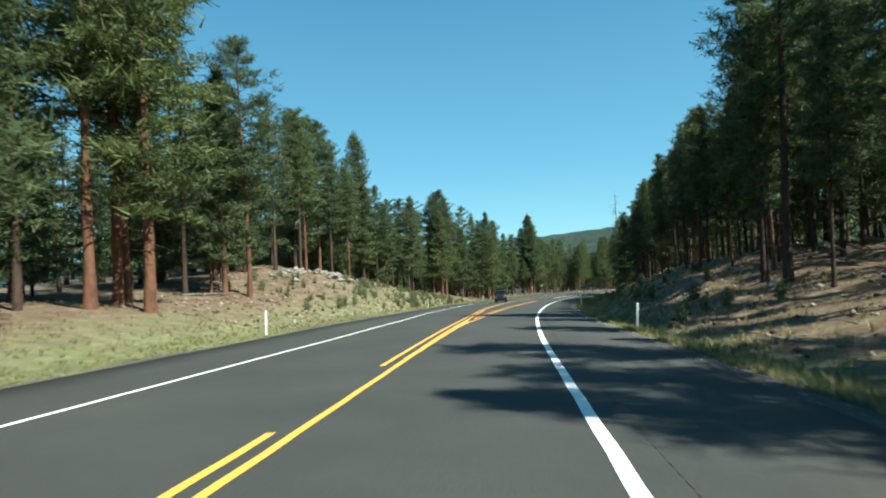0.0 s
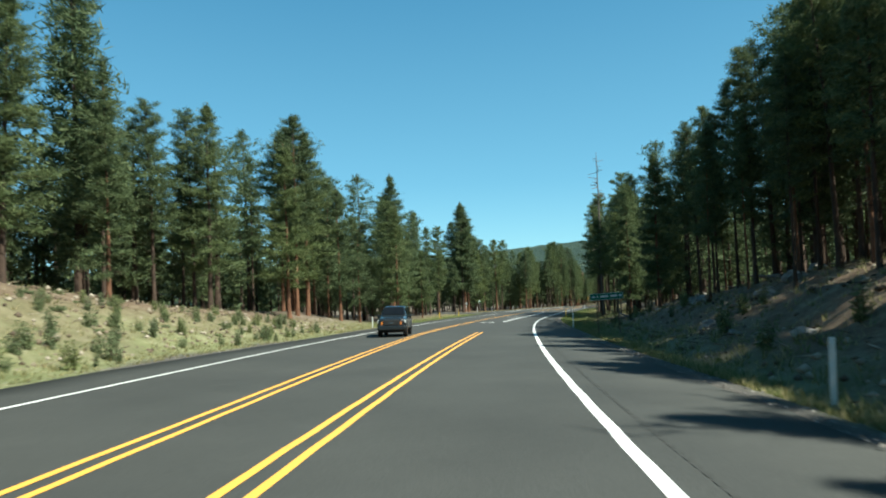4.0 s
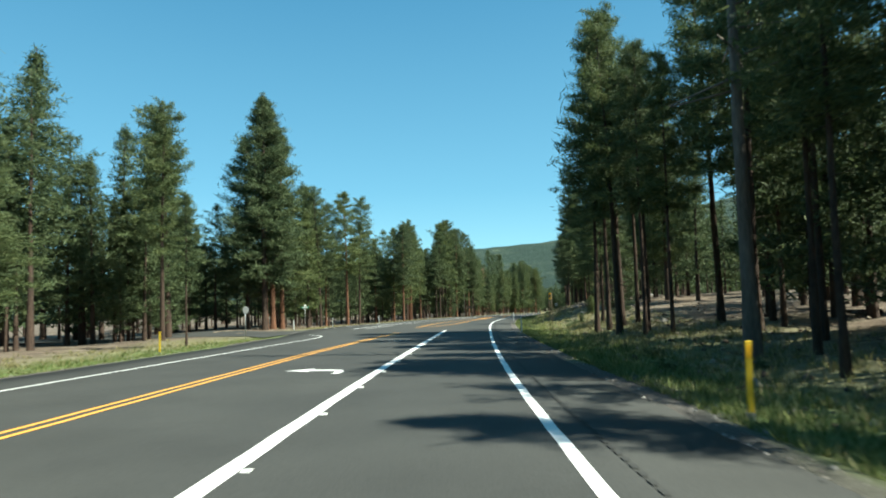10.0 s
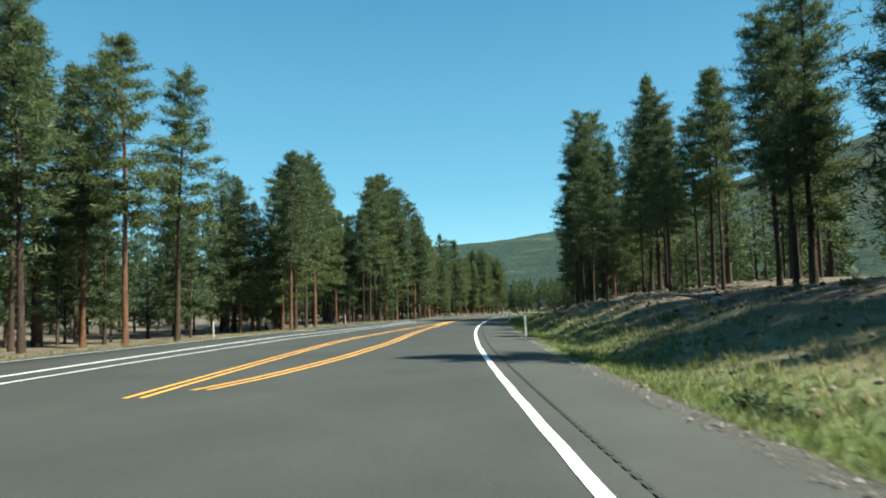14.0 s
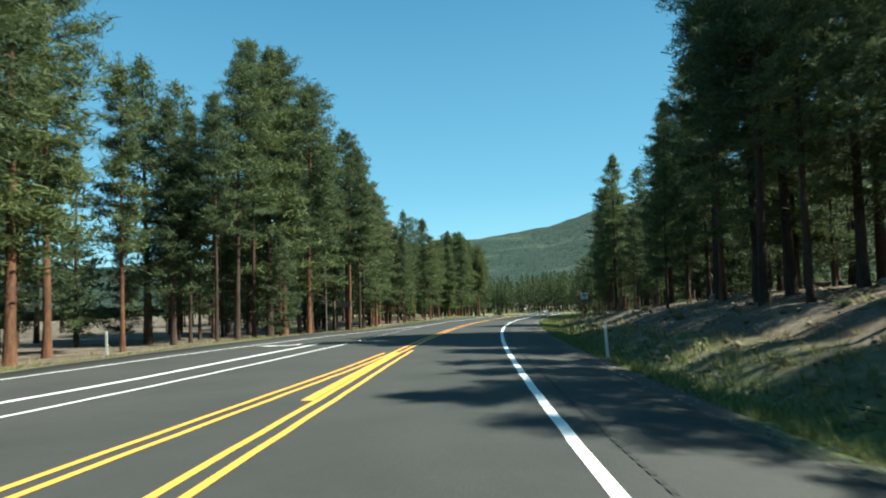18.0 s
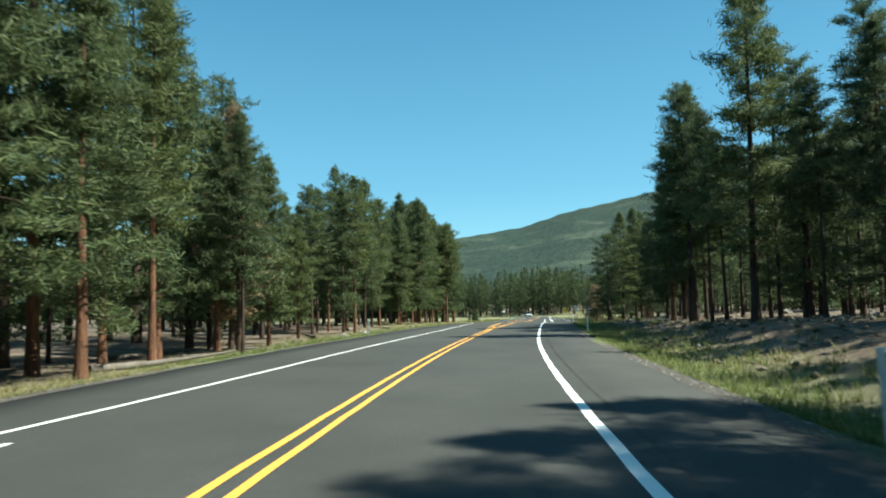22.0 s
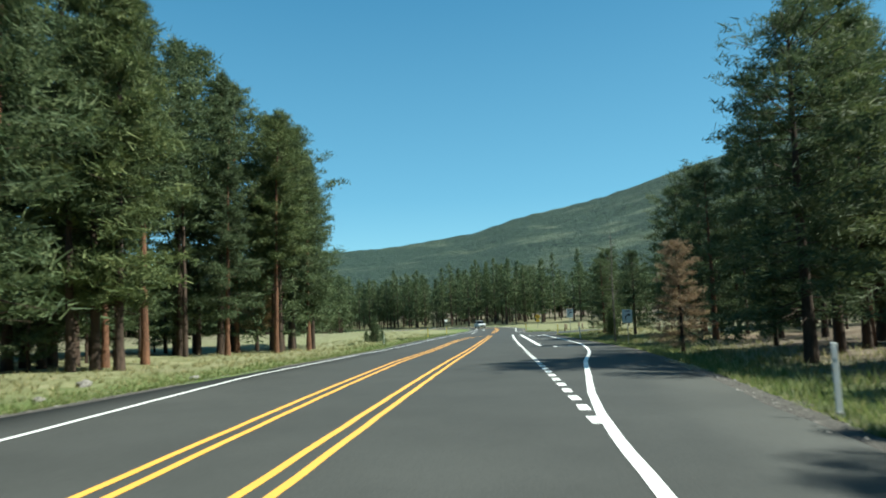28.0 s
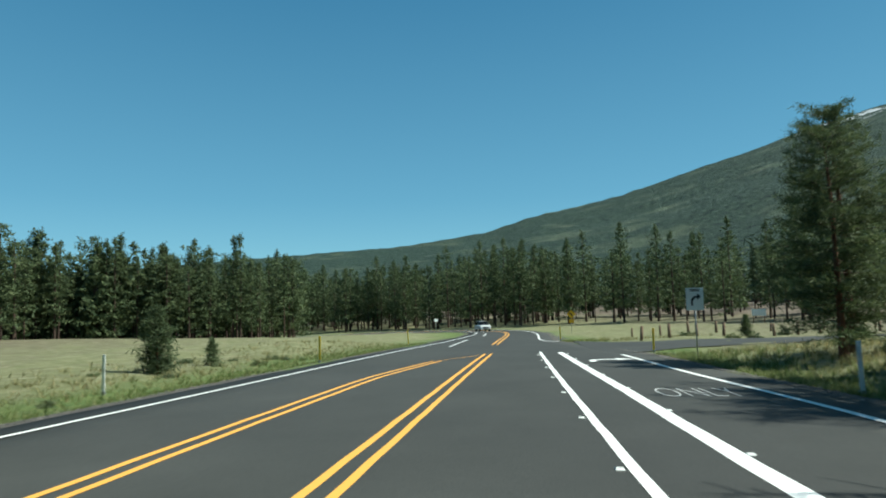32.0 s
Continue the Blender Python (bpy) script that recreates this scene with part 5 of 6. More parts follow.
# ---- side roads ----
def side_road(name, s, side, width, length, bend, label):
    p = []
    h = radians(heading(s))
    fx, fy = -math.sin(h), math.cos(h)
    rx, ry = fy * side, -fx * side
    u0 = float(table(s, PAVE_R if side > 0 else PAVE_L))
    n = 26
    verts = []
    for k in range(n):
        d = k / (n - 1) * length
        flare = 5.0 * max(0.0, 1 - d / 6.0) ** 2
        drift = bend * d * d
        for w in np.linspace(-0.5, 0.5, 7):
            x0, y0, z0 = along(s, u0)
            o = w * (width + 2 * flare) + drift
            x, y = x0 + rx * (d - 0.6) + fx * o, y0 + ry * (d - 0.6) + fy * o
            uu, ss = u0 + side * (d - 0.6), s + o
            z = float(along(ss, 0)[2]) + max(float(rise(ss, uu)), -0.3) + 0.04
            if d < 1.5:
                z = float(along(ss, 0)[2]) - 0.01 * (d < 0.8) + 0.004
            verts.append((float(x), float(y), z))
    i = np.arange(n * 7).reshape(n, 7)
    f = np.stack([i[:-1, :-1], i[:-1, 1:], i[1:, 1:], i[1:, :-1]], -1).reshape(-1, 4)
    return tagged(raw(name, verts, f if side < 0 else f[:, ::-1], ASPHALT, True), label, "road", kind="structure")


side_road("side_road", 192.0, -1, 10.0, 70.0, 0.004, "asphalt side road joining from the forest")
side_road("side_road", 428.0, 1, 9.0, 60.0, -0.003, "asphalt side road to a trailhead")


# ---- arrows and words on the road ----
def on_road(name, pts, s, u, turn=0.0, material=WHITE, label="", lift=0.008):
    ob = part(name, outline(bmesh.new(), pts), material)
    x, y, z = along(s, u)
    slope = math.degrees(math.atan2(float(along(s + 2, u)[2] - along(s - 2, u)[2]), 4.0))
    ob.matrix_world = pose(float(x), float(y), float(z) + lift, 0, 0, heading(s) + turn) @ pose(0, 0, 0, slope if turn == 0 else -slope)
    return tagged(ob, label, "road marking", kind="structure")


WORNWHITE = paint_material("worn_white_paint", (0.55, 0.55, 0.54), (0.12, 0.12, 0.12))
TURN_ARROW = [(0.0, 0.0), (0.24, 0.0), (0.22, 0.55), (0.34, 0.85), (0.62, 1.02), (1.12, 1.06), (1.12, 0.80), (1.95, 1.26), (1.12, 1.78), (1.12, 1.40), (0.58, 1.34), (0.18, 1.12), (0.0, 0.72)]
LEFT_ARROW = [(-x, y) for x, y in reversed(TURN_ARROW)]
for s, u in ((388.5, 3.5), (414.6, 2.75)):
    on_road("turn_arrow", TURN_ARROW, s, u, label="white painted right turn arrow")
for s, u in ((125.0, -3.55), (152.6, -3.5)):
    on_road("turn_arrow", LEFT_ARROW, s, u, label="white painted left turn arrow")
for s, u in ((263.2, -8.85), (238.5, -13.3)):
    on_road("turn_arrow", TURN_ARROW, s, u, 180, label="white painted turn arrow for oncoming traffic")
for s, u in ((404.0, 3.05), (171.4, -5.4)):
    cu = bpy.data.curves.new("word_only", "FONT")
    cu.body, cu.size, cu.offset = "ONLY", 1.0, -0.022
    me = bpy.data.meshes.new_from_object(new("word_source", cu))
    src = bpy.data.objects["word_source"]
    bpy.data.objects.remove(src)
    me.materials.append(WORNWHITE)
    ob = new("word_marking", me)
    x, y, z = along(s, u)
    slope = math.degrees(math.atan2(float(along(s + 2, u)[2] - along(s - 2, u)[2]), 4.0))
    wide = max(v.co.x for v in me.vertices)
    ob.matrix_world = pose(float(x), float(y), float(z) + 0.012, 0, 0, heading(s)) @ pose(0, 0, 0, slope) @ Matrix.Diagonal((1.75 / wide, 2.3, 1, 1))
    tagged(ob, "white painted word ONLY on the lane", "road marking", kind="structure")

# ---- delineator posts ----
def delineator(body, cap, label):
    top = new("delineator_post")
    boxed("post", (-0.05, -0.012, -0.3), (0.05, 0.012, 1.18), body, top, 0.008)
    boxed("reflector", (-0.042, -0.018, 0.93), (0.042, -0.0125, 1.12), cap, top)
    boxed("base", (-0.06, -0.03, -0.3), (0.06, 0.03, 0.12), STEEL, top, 0.006)
    return tagged(top, label, "road post", "delineator posts")


def post_with_sign(name, sheets, height, label, category, posts=(0.0,), radius=0.03, post_mat=STEEL):
    """Posts and flat panels; sheets are (kind, size or outline, z, material, depth)."""
    top = new(name)
    for px in posts:
        part("post", tube(bmesh.new(), (px, 0.03, -0.4), (px, 0.03, height), radius, radius, 8), post_mat, top, smooth=True)
    return tagged(top, label, category)


def panel(parent, name, pts, z0, y, material, thick=0.004, label=""):
    """An upright flat panel facing -y."""
    bm = bmesh.new()
    front = [bm.verts.new((x, y, z0 + z)) for x, z in pts]
    back = [bm.verts.new((x, y + thick, z0 + z)) for x, z in pts]
    bm.faces.new(front)
    bm.faces.new(back[::-1])
    n = len(pts)
    for k in range(n):
        bm.faces.new((front[k], back[k], back[(k + 1) % n], front[(k + 1) % n]))
    bmesh.ops.recalc_face_normals(bm, faces=bm.faces[:])
    return part(name, bm, material, parent, label)


def rect(x0, z0, x1, z1):
    return [(x0, z0), (x1, z0), (x1, z1), (x0, z1)]


white_post = delineator(PLASTIC, SIGNWHITE, "white plastic delineator post with reflector on the verge")
yellow_post = delineator(YPLASTIC, SIGNYELLOW, "yellow plastic delineator post on the verge")
WHITE_POSTS = [(24.6, -10.6), (68.6, -12.3), (115.5, -14.6), (105.6, 4.45), (68.0, 5.3), (27.5, 5.5), (180.0, 3.7), (199, -20.0), (208, -18.4), (226, -17.0), (216.2, 3.85), (251.6, 4.4), (258.0, -16.0), (322.5, 4.8), (321.5, -10.7), (356.5, 5.1), (407.0, -12.1), (287, 4.5), (404.6, 7.3)]
YELLOW_POSTS = [(144.6, 4.3), (151, -15.6), (166, -16.0), (421.4, 6.5), (440, 2.9), (416.7, -8.9), (437.5, -9.1)]
for ob, spots in ((white_post, WHITE_POSTS), (yellow_post, YELLOW_POSTS)):
    for s, u in spots:
        m = at_spot(s, u, random.uniform(-8, 8) + (180 if u < 0 else 0)) @ pose(0, 0, 0, random.uniform(-3, 3), random.uniform(-3, 3))
        put(ob, m)

# ---- raised pavement markers beside the lane lines ----
def marker():
    top = new("pavement_marker")
    bm = bmesh.new()
    lo = [bm.verts.new((x, y, 0.0)) for x, y in ((-0.055, -0.055), (0.055, -0.055), (0.055, 0.055), (-0.055, 0.055))]
    hi = [bm.verts.new((x, y, 0.019)) for x, y in ((-0.042, -0.024), (0.042, -0.024), (0.042, 0.024), (-0.042, 0.024))]
    bm.faces.new(hi)
    for k in range(4):
        bm.faces.new((lo[k], lo[(k + 1) % 4], hi[(k + 1) % 4], hi[k]))
    part("body", bm, PLASTIC, top)
    bm = bmesh.new()
    bm.faces.new([bm.verts.new(p) for p in ((-0.043, -0.0505, 0.0045), (0.043, -0.0505, 0.0045), (0.036, -0.031, 0.0168), (-0.036, -0.031, 0.0168))])
    part("reflector", bm, SIGNWHITE, top)
    return tagged(top, "small white raised pavement marker beside the lane line", "pavement marker", "raised pavement markers")


def on_lane(s, u):
    x, y, z = along(s, u)
    slope = math.degrees(math.atan2(float(along(s + 2, u)[2] - along(s - 2, u)[2]), 4.0))
    return pose(float(x), float(y), float(z) + 0.002, 0, 0, heading(s)) @ pose(0, 0, 0, slope)


stud = marker()
for k in range(17):
    s = 127.6 + 3.6 * k
    put(stud, on_lane(s, float(np.interp(s, (127, 165, 187), (-2.6, -2.38, -2.46))) + 0.21))
for k in range(9):
    s = 390.5 + 3.6 * k
    put(stud, on_lane(s, 1.42 - 0.0128 * (s - 387.7) - 0.17))
    put(stud, on_lane(s + 0.8, 2.75 - 0.026 * (s - 391) + 0.23))

# ---- signs ----
# green guide sign on the bank, its worn lettering as bars
guide = post_with_sign("guide_sign", (), 2.75, "long green guide sign with worn white lettering and arrow", "road sign", (-0.68, 0.68), 0.035, WOOD)
panel(guide, "panel", rect(-1.07, 0, 1.07, 0.44), 2.34, -0.03, SIGNGREEN)
for name, q in (("border_top", rect(-1.05, 0.405, 1.05, 0.425)), ("border_bottom", rect(-1.05, 0.015, 1.05, 0.035)), ("border_left", rect(-1.055, 0.035, -1.035, 0.405)), ("border_right", rect(1.035, 0.035, 1.055, 0.405))):
    panel(guide, name, q, 2.34, -0.036, SIGNWHITE)
panel(guide, "arrow", [(-0.96, 0.22), (-0.85, 0.32), (-0.85, 0.26), (-0.72, 0.26), (-0.72, 0.18), (-0.85, 0.18), (-0.85, 0.12)], 2.34, -0.036, SIGNWHITE)
for a, b in ((-0.63, -0.54), (-0.40, 0.10), (0.24, 0.68), (0.78, 0.96)):
    panel(guide, "lettering", rect(a, 0.16, b, 0.29), 2.34, -0.036, SIGNWHITE)
guide.matrix_world = pose(0, 0, float(along(97.6, 6.2)[2]) - spot(97.6, 6.2).z - 0.36) @ at_spot(97.6, 6.25, 6) @ pose(0, 0, 0, 0, -2.5)

# two-post warning sign seen from behind the verge grass
warn = post_with_sign("warning_sign", (), 3.3, "small yellow warning panel on two brown posts", "road sign", (-0.13, 0.2), 0.045, WOOD)
panel(warn, "panel", rect(-0.13, 0, 0.2, 0.55), 2.75, -0.03, SIGNYELLOW)
panel(warn, "symbol", [(-0.08, 0.18), (0.03, 0.12), (0.14, 0.2), (0.12, 0.4), (0.03, 0.45), (-0.06, 0.4)], 2.75, -0.036, BLACK)
warn.matrix_world = at_spot(187.5, 6.6, -8) @ Matrix.Diagonal((0.62, 1, 1, 1))

# white notice board at the trees
notice = post_with_sign("notice_sign", (), 2.4, "white rectangular notice sign with dark lines of text", "road sign", (-0.28, 0.28), 0.03)
panel(notice, "panel", rect(-0.42, 0, 0.42, 0.66), 1.75, -0.03, SIGNWHITE)
for z, a, b in ((0.48, -0.32, 0.32), (0.32, -0.28, 0.28), (0.16, -0.16, 0.14)):
    panel(notice, "lettering", rect(a, z, b, z + 0.07), 1.75, -0.036, BLACK)
notice.matrix_world = at_spot(288.5, 8.6, -6, 0.78, 0.75)

# back of a sign in the trees on the other side
back = post_with_sign("sign_back", (), 2.6, "weathered back of a wide sign on two wooden posts", "road sign", (-0.75, 0.75), 0.04, WOOD)
panel(back, "panel", rect(-1.0, 0, 1.0, 0.45), 2.1, -0.03, DEADWOOD, 0.03)
back.matrix_world = at_spot(281.8, -12.0, 170)

stop = post_with_sign("stop_sign", (), 2.6, "back of an octagonal metal road sign on a post", "road sign", (0.0,), 0.03)
panel(stop, "panel", [(0.32 * math.sin(radians(22.5 + 45 * k)), 0.32 * math.cos(radians(22.5 + 45 * k))) for k in range(8)], 2.35, -0.01, STEEL)
stop.matrix_world = at_spot(183.5, -18.6, 60)
street = post_with_sign("street_sign", (), 2.7, "green street name blade on a steel post", "road sign", (0.0,), 0.03)
panel(street, "panel", rect(-0.45, 0, 0.45, 0.18), 2.5, -0.02, SIGNGREEN)
panel(street, "lettering", rect(-0.3, 0.05, 0.3, 0.13), 2.5, -0.026, SIGNWHITE)
panel(street, "top_panel", rect(-0.12, 0.2, 0.12, 0.4), 2.5, -0.02, SIGNWHITE)
street.matrix_world = at_spot(206.0, -21.2, 25)

lane = post_with_sign("lane_sign", (), 2.9, "white lane sign with black curved arrow on a steel post", "road sign", (0.0,), 0.03)
panel(lane, "panel", rect(-0.36, 0, 0.36, 1.0), 2.05, -0.03, SIGNWHITE)
panel(lane, "arrow", [(-0.16, 0.2), (-0.08, 0.2), (-0.08, 0.42), (0.02, 0.54), (0.1, 0.55), (0.1, 0.45), (0.26, 0.6), (0.1, 0.75), (0.1, 0.65), (-0.03, 0.63), (-0.16, 0.48)], 2.05, -0.036, BLACK)
for z in (0.84, 0.90):
    panel(lane, "lettering", rect(-0.2, z, 0.2, z + 0.035), 2.05, -0.036, BLACK)
put(lane, at_spot(418.6, 7.8, -10))
put(lane, at_spot(393.8, 9.6, -6, 1.0, -0.3))
curve_sign = post_with_sign("curve_sign", (), 2.8, "yellow diamond warning sign with black arrow", "road sign", (0.0,), 0.03)
panel(curve_sign, "panel", [(0, -0.55), (0.55, 0), (0, 0.55), (-0.55, 0)], 2.3, -0.03, SIGNYELLOW)
panel(curve_sign, "arrow", [(0.05, -0.3), (0.14, -0.3), (0.12, 0.0), (-0.08, 0.16), (-0.08, 0.3), (-0.26, 0.1), (-0.05, -0.05), (0.02, -0.12)], 2.3, -0.036, BLACK)
panel(curve_sign, "speed_plate", rect(-0.3, -1.05, 0.3, -0.6), 2.3, -0.03, SIGNYELLOW)
curve_sign.matrix_world = at_spot(466.0, 5.6)
far_sign = post_with_sign("far_sign", (), 2.6, "small white roadside sign far along the road", "road sign", (0.0,), 0.03)
panel(far_sign, "panel", rect(-0.35, 0, 0.35, 0.5), 2.1, -0.03, SIGNWHITE)
far_sign.matrix_world = at_spot(505.0, -8.6)
board = post_with_sign("trailhead_board", (), 2.0, "pale information board at the trailhead", "sign", (-0.7, 0.7), 0.06, WOOD)
panel(board, "panel", rect(-0.9, 0, 0.9, 0.9), 1.1, -0.05, SIGNWHITE, 0.03)
board.matrix_world = at_spot(476.0, 33.0, -15)

# ---- wooden bollards along the trailhead track ----
bol = new("bollard")
part("post", tube(bmesh.new(), (0, 0, -0.3), (0, 0, 0.9), 0.11, 0.10, 10), WOOD, bol, smooth=True)
part("cap", tube(bmesh.new(), (0, 0, 0.9), (0, 0, 0.93), 0.10, 0.07, 10), WOOD, bol)
tagged(bol, "dark weathered wooden bollard beside the track", "bollard", "trailhead bollards")
row = [(436 + 0.35 * k * k * 0.12 + 0.6 * k, 8.5 + 2.1 * k) for k in range(13)] + [(447 + 0.7 * k, 9.5 + 2.6 * k) for k in range(11)]
for k, (s, u) in enumerate(row):
    m = at_spot(s, u, 30 * k, random.uniform(0.85, 1.15)) @ pose(0, 0, 0, random.uniform(-4, 4), random.uniform(-4, 4))
    put(bol, m)


# ---- vehicles ----
def lathe_wheel(parent, x, y, r, w, tyre, rim):
    """A wheel whose axle lies along x."""
    hub = new("wheel")
    hub.parent = parent
    hub.location = (x, y, r)
    for name, prof, mtl in (("tyre", [(0.62 * r, -w / 2), (0.9 * r, -w / 2), (r, -w * 0.36), (r, w * 0.36), (0.9 * r, w / 2), (0.62 * r, w / 2)], tyre), ("rim", [(0.05 * r, -w * 0.30), (0.3 * r, -w * 0.34), (0.55 * r, -w * 0.25), (0.63 * r, -w * 0.42), (0.63 * r, w * 0.42), (0.05 * r, w * 0.3)], rim)):
        bm = bmesh.new()
        rings = []
        for k in range(28):
            a = 2 * math.pi * k / 28
            rings.append([bm.verts.new((h, q * math.cos(a), q * math.sin(a))) for q, h in prof])
        for k in range(28):
            p, q = rings[k], rings[(k + 1) % 28]
            for j in range(len(prof) - 1):
                bm.faces.new((p[j], p[j + 1], q[j + 1], q[j]))
        bmesh.ops.recalc_face_normals(bm, faces=bm.faces[:])
        part(name, bm, mtl, hub, smooth=True)
    spokes = bmesh.new()
    for side in (-1, 1):
        for k in range(6):
            a = math.pi * k / 3
            c, s_ = math.cos(a), math.sin(a)
            tube(spokes, (side * w * 0.36, 0.1 * r * c, 0.1 * r * s_), (side * w * 0.36, 0.6 * r * c, 0.6 * r * s_), 0.07 * r, 0.05 * r, 6)
    part("spokes", spokes, rim, hub)
    return hub


def loft(name, rows, material, parent, label=""):
    """A body from cross sections along y: rows of (y, half width low, half width high, z low, z high, z shoulder)."""
    bm = bmesh.new()
    rings = []
    for y, wl, wh, z0, z1, zs in rows:
        ring = [(-wl * 0.92, z0), (-wl, z0 + 0.12 * (zs - z0)), (-wl, zs), (-wh, z1 - 0.06), (-wh + 0.09, z1), (wh - 0.09, z1), (wh, z1 - 0.06), (wl, zs), (wl, z0 + 0.12 * (zs - z0)), (wl * 0.92, z0)]
        rings.append([bm.verts.new((x, y, z)) for x, z in ring])
    n = len(rings[0])
    for p, q in zip(rings[:-1], rings[1:]):
        for k in range(n):
            bm.faces.new((p[k], p[(k + 1) % n], q[(k + 1) % n], q[k]))
    bm.faces.new(rings[0][::-1])
    bm.faces.new(rings[-1])
    bmesh.ops.recalc_face_normals(bm, faces=bm.faces[:])
    sharp = [e for e in bm.edges if e.calc_face_angle(0.0) > 0.5]
    bmesh.ops.bevel(bm, geom=sharp, offset=0.03, segments=2, affect="EDGES", profile=0.5)
    return part(name, bm, material, parent, label, smooth=False)


def lacquer(name, colour, rough=0.25):
    m, nt, b = mat(name, rough)
    v = coords(nt, True)
    nt.links.new(mix(nt, 0.25, colour, ramp(nt, noisy(nt, v, 3.0, 5), [(0.3, (0.6, 0.58, 0.55)), (0.7, (1, 1, 1))]), "MULTIPLY"), b.inputs["Base Color"])
    b.inputs["Coat Weight"].default_value = 0.6
    b.inputs["Specular IOR Level"].default_value = 0.5
    return m


DARKPAINT, WHITECAR = lacquer("dark_lacquer", (0.012, 0.015, 0.017)), lacquer("white_lacquer", (0.72, 0.73, 0.74))
GLASS, RUBBER = grained("tinted_glass", (0.004, 0.005, 0.006), (0.008, 0.009, 0.011), 2.0, 12.0, 0.15, relief=0.01), grained("rubber", (0.012, 0.012, 0.012), (0.028, 0.028, 0.028), 4.0, 30.0, 0.9)
CHROME = grained("chrome", (0.55, 0.55, 0.55), (0.7, 0.7, 0.7), 3.0, 20.0, 0.2, 1.0, relief=0.02)
LAMP = lacquer("lamp_lens", (0.42, 0.44, 0.43), 0.08)
AMBER = lacquer("amber_lens", (0.65, 0.20, 0.03), 0.15)


def pickup():
    """Front at -y."""
    t = new("pickup_truck")
    loft("hood", [(-2.62, 0.82, 0.74, 0.52, 1.04, 0.96), (-2.48, 0.92, 0.82, 0.42, 1.13, 1.02), (-2.0, 0.94, 0.82, 0.42, 1.20, 1.06), (-1.42, 0.94, 0.84, 0.42, 1.25, 1.08)], DARKPAINT, t)
    loft("cab", [(-1.42, 0.94, 0.82, 0.42, 1.27, 1.10), (-0.70, 0.94, 0.68, 0.42, 1.80, 1.12), (-0.45, 0.94, 0.68, 0.42, 1.86, 1.12), (1.05, 0.94, 0.69, 0.42, 1.87, 1.12)], DARKPAINT, t)
    loft("bed", [(1.07, 0.94, 0.90, 0.45, 1.14, 1.10), (2.55, 0.93, 0.89, 0.48, 1.14, 1.10), (2.62, 0.89, 0.85, 0.52, 1.12, 1.08)], DARKPAINT, t)
    loft("canopy", [(1.08, 0.89, 0.72, 1.14, 1.87, 1.18), (2.45, 0.88, 0.72, 1.14, 1.86, 1.18), (2.58, 0.87, 0.74, 1.14, 1.74, 1.18)], DARKPAINT, t, "dark bed canopy")
    bm = bmesh.new()
    for p in ((-0.75, -1.35, 1.32), (0.75, -1.35, 1.32), (0.61, -0.75, 1.76), (-0.61, -0.75, 1.76)):
        bm.verts.new(p)
    bm.verts.ensure_lookup_table()
    bm.faces.new(bm.verts[:])
    bmesh.ops.translate(bm, verts=bm.verts[:], vec=(0, -0.02, 0.025))
    part("windshield", bm, GLASS, t)
    for sx in (-1, 1):
        for nm, ys in (("front_window", (-0.88, 0.12)), ("rear_window", (0.2, 0.92)), ("canopy_window", (1.25, 2.35))):
            bm = bmesh.new()
            lo, hi = (0.912, 0.725) if nm != "canopy_window" else (0.88, 0.765)
            y0, y1 = ys
            cut = 0.28 if nm == "front_window" else 0.05
            for p in ((sx * lo, y0, 1.20), (sx * lo, y1, 1.20), (sx * hi, y1, 1.73), (sx * hi, y0 + cut, 1.73)):
                bm.verts.new((p[0] + sx * 0.014, p[1], p[2]))
            bm.verts.ensure_lookup_table()
            bm.faces.new(bm.verts[:])
            part(nm, bm, GLASS, t)
        boxed("headlight", (sx * 0.73 - 0.19, -2.60, 0.80), (sx * 0.73 + 0.19, -2.34, 1.02), LAMP, t, 0.07)
        boxed("turn_lamp", (sx * 0.60 - 0.05, -2.625, 0.74), (sx * 0.60 + 0.05, -2.55, 0.92), AMBER, t, 0.015)
        m_ = boxed("mirror", (sx * 1.03 - 0.10, -0.72, 1.10), (sx * 1.03 + 0.10, -0.60, 1.28), DARKPAINT, t, 0.03)
        boxed("door_handle", (sx * 0.945 - 0.015, -0.02, 0.98), (sx * 0.945 + 0.015, 0.16, 1.01), CHROME, t, 0.006)
        boxed("fog_lamp", (sx * 0.66 - 0.08, -2.70, 0.50), (sx * 0.66 + 0.08, -2.64, 0.60), LAMP, t, 0.02)
        for y in (-1.68, 1.62):
            lathe_wheel(t, sx * 0.82, y, 0.39, 0.26, RUBBER, CHROME)
            bm = bmesh.new()
            pts = [(0.46 * math.cos(a), 0.46 * math.sin(a)) for a in np.linspace(-0.15, math.pi + 0.15, 13)]
            vs = []
            for q, r_ in enumerate((0.46, 0.38)):
                vs.append([bm.verts.new((sx * 0.945, y + px / 0.46 * r_, 0.37 + pz / 0.46 * r_)) for px, pz in pts])
            for k in range(12):
                bm.faces.new((vs[0][k], vs[0][k + 1], vs[1][k + 1], vs[1][k]))
            part("wheel_arch", bm, RUBBER, t)
    boxed("grille", (-0.50, -2.655, 0.70), (0.50, -2.58, 1.02), BLACK, t, 0.03)
    boxed("grille_bar", (-0.15, -2.68, 0.82), (0.15, -2.65, 0.86), CHROME, t, 0.01)
    boxed("bumper", (-0.90, -2.74, 0.42), (0.90, -2.48, 0.68), DARKPAINT, t, 0.05)
    boxed("chassis", (-0.75, -2.3, 0.26), (0.75, 2.4, 0.46), RUBBER, t, 0.03)
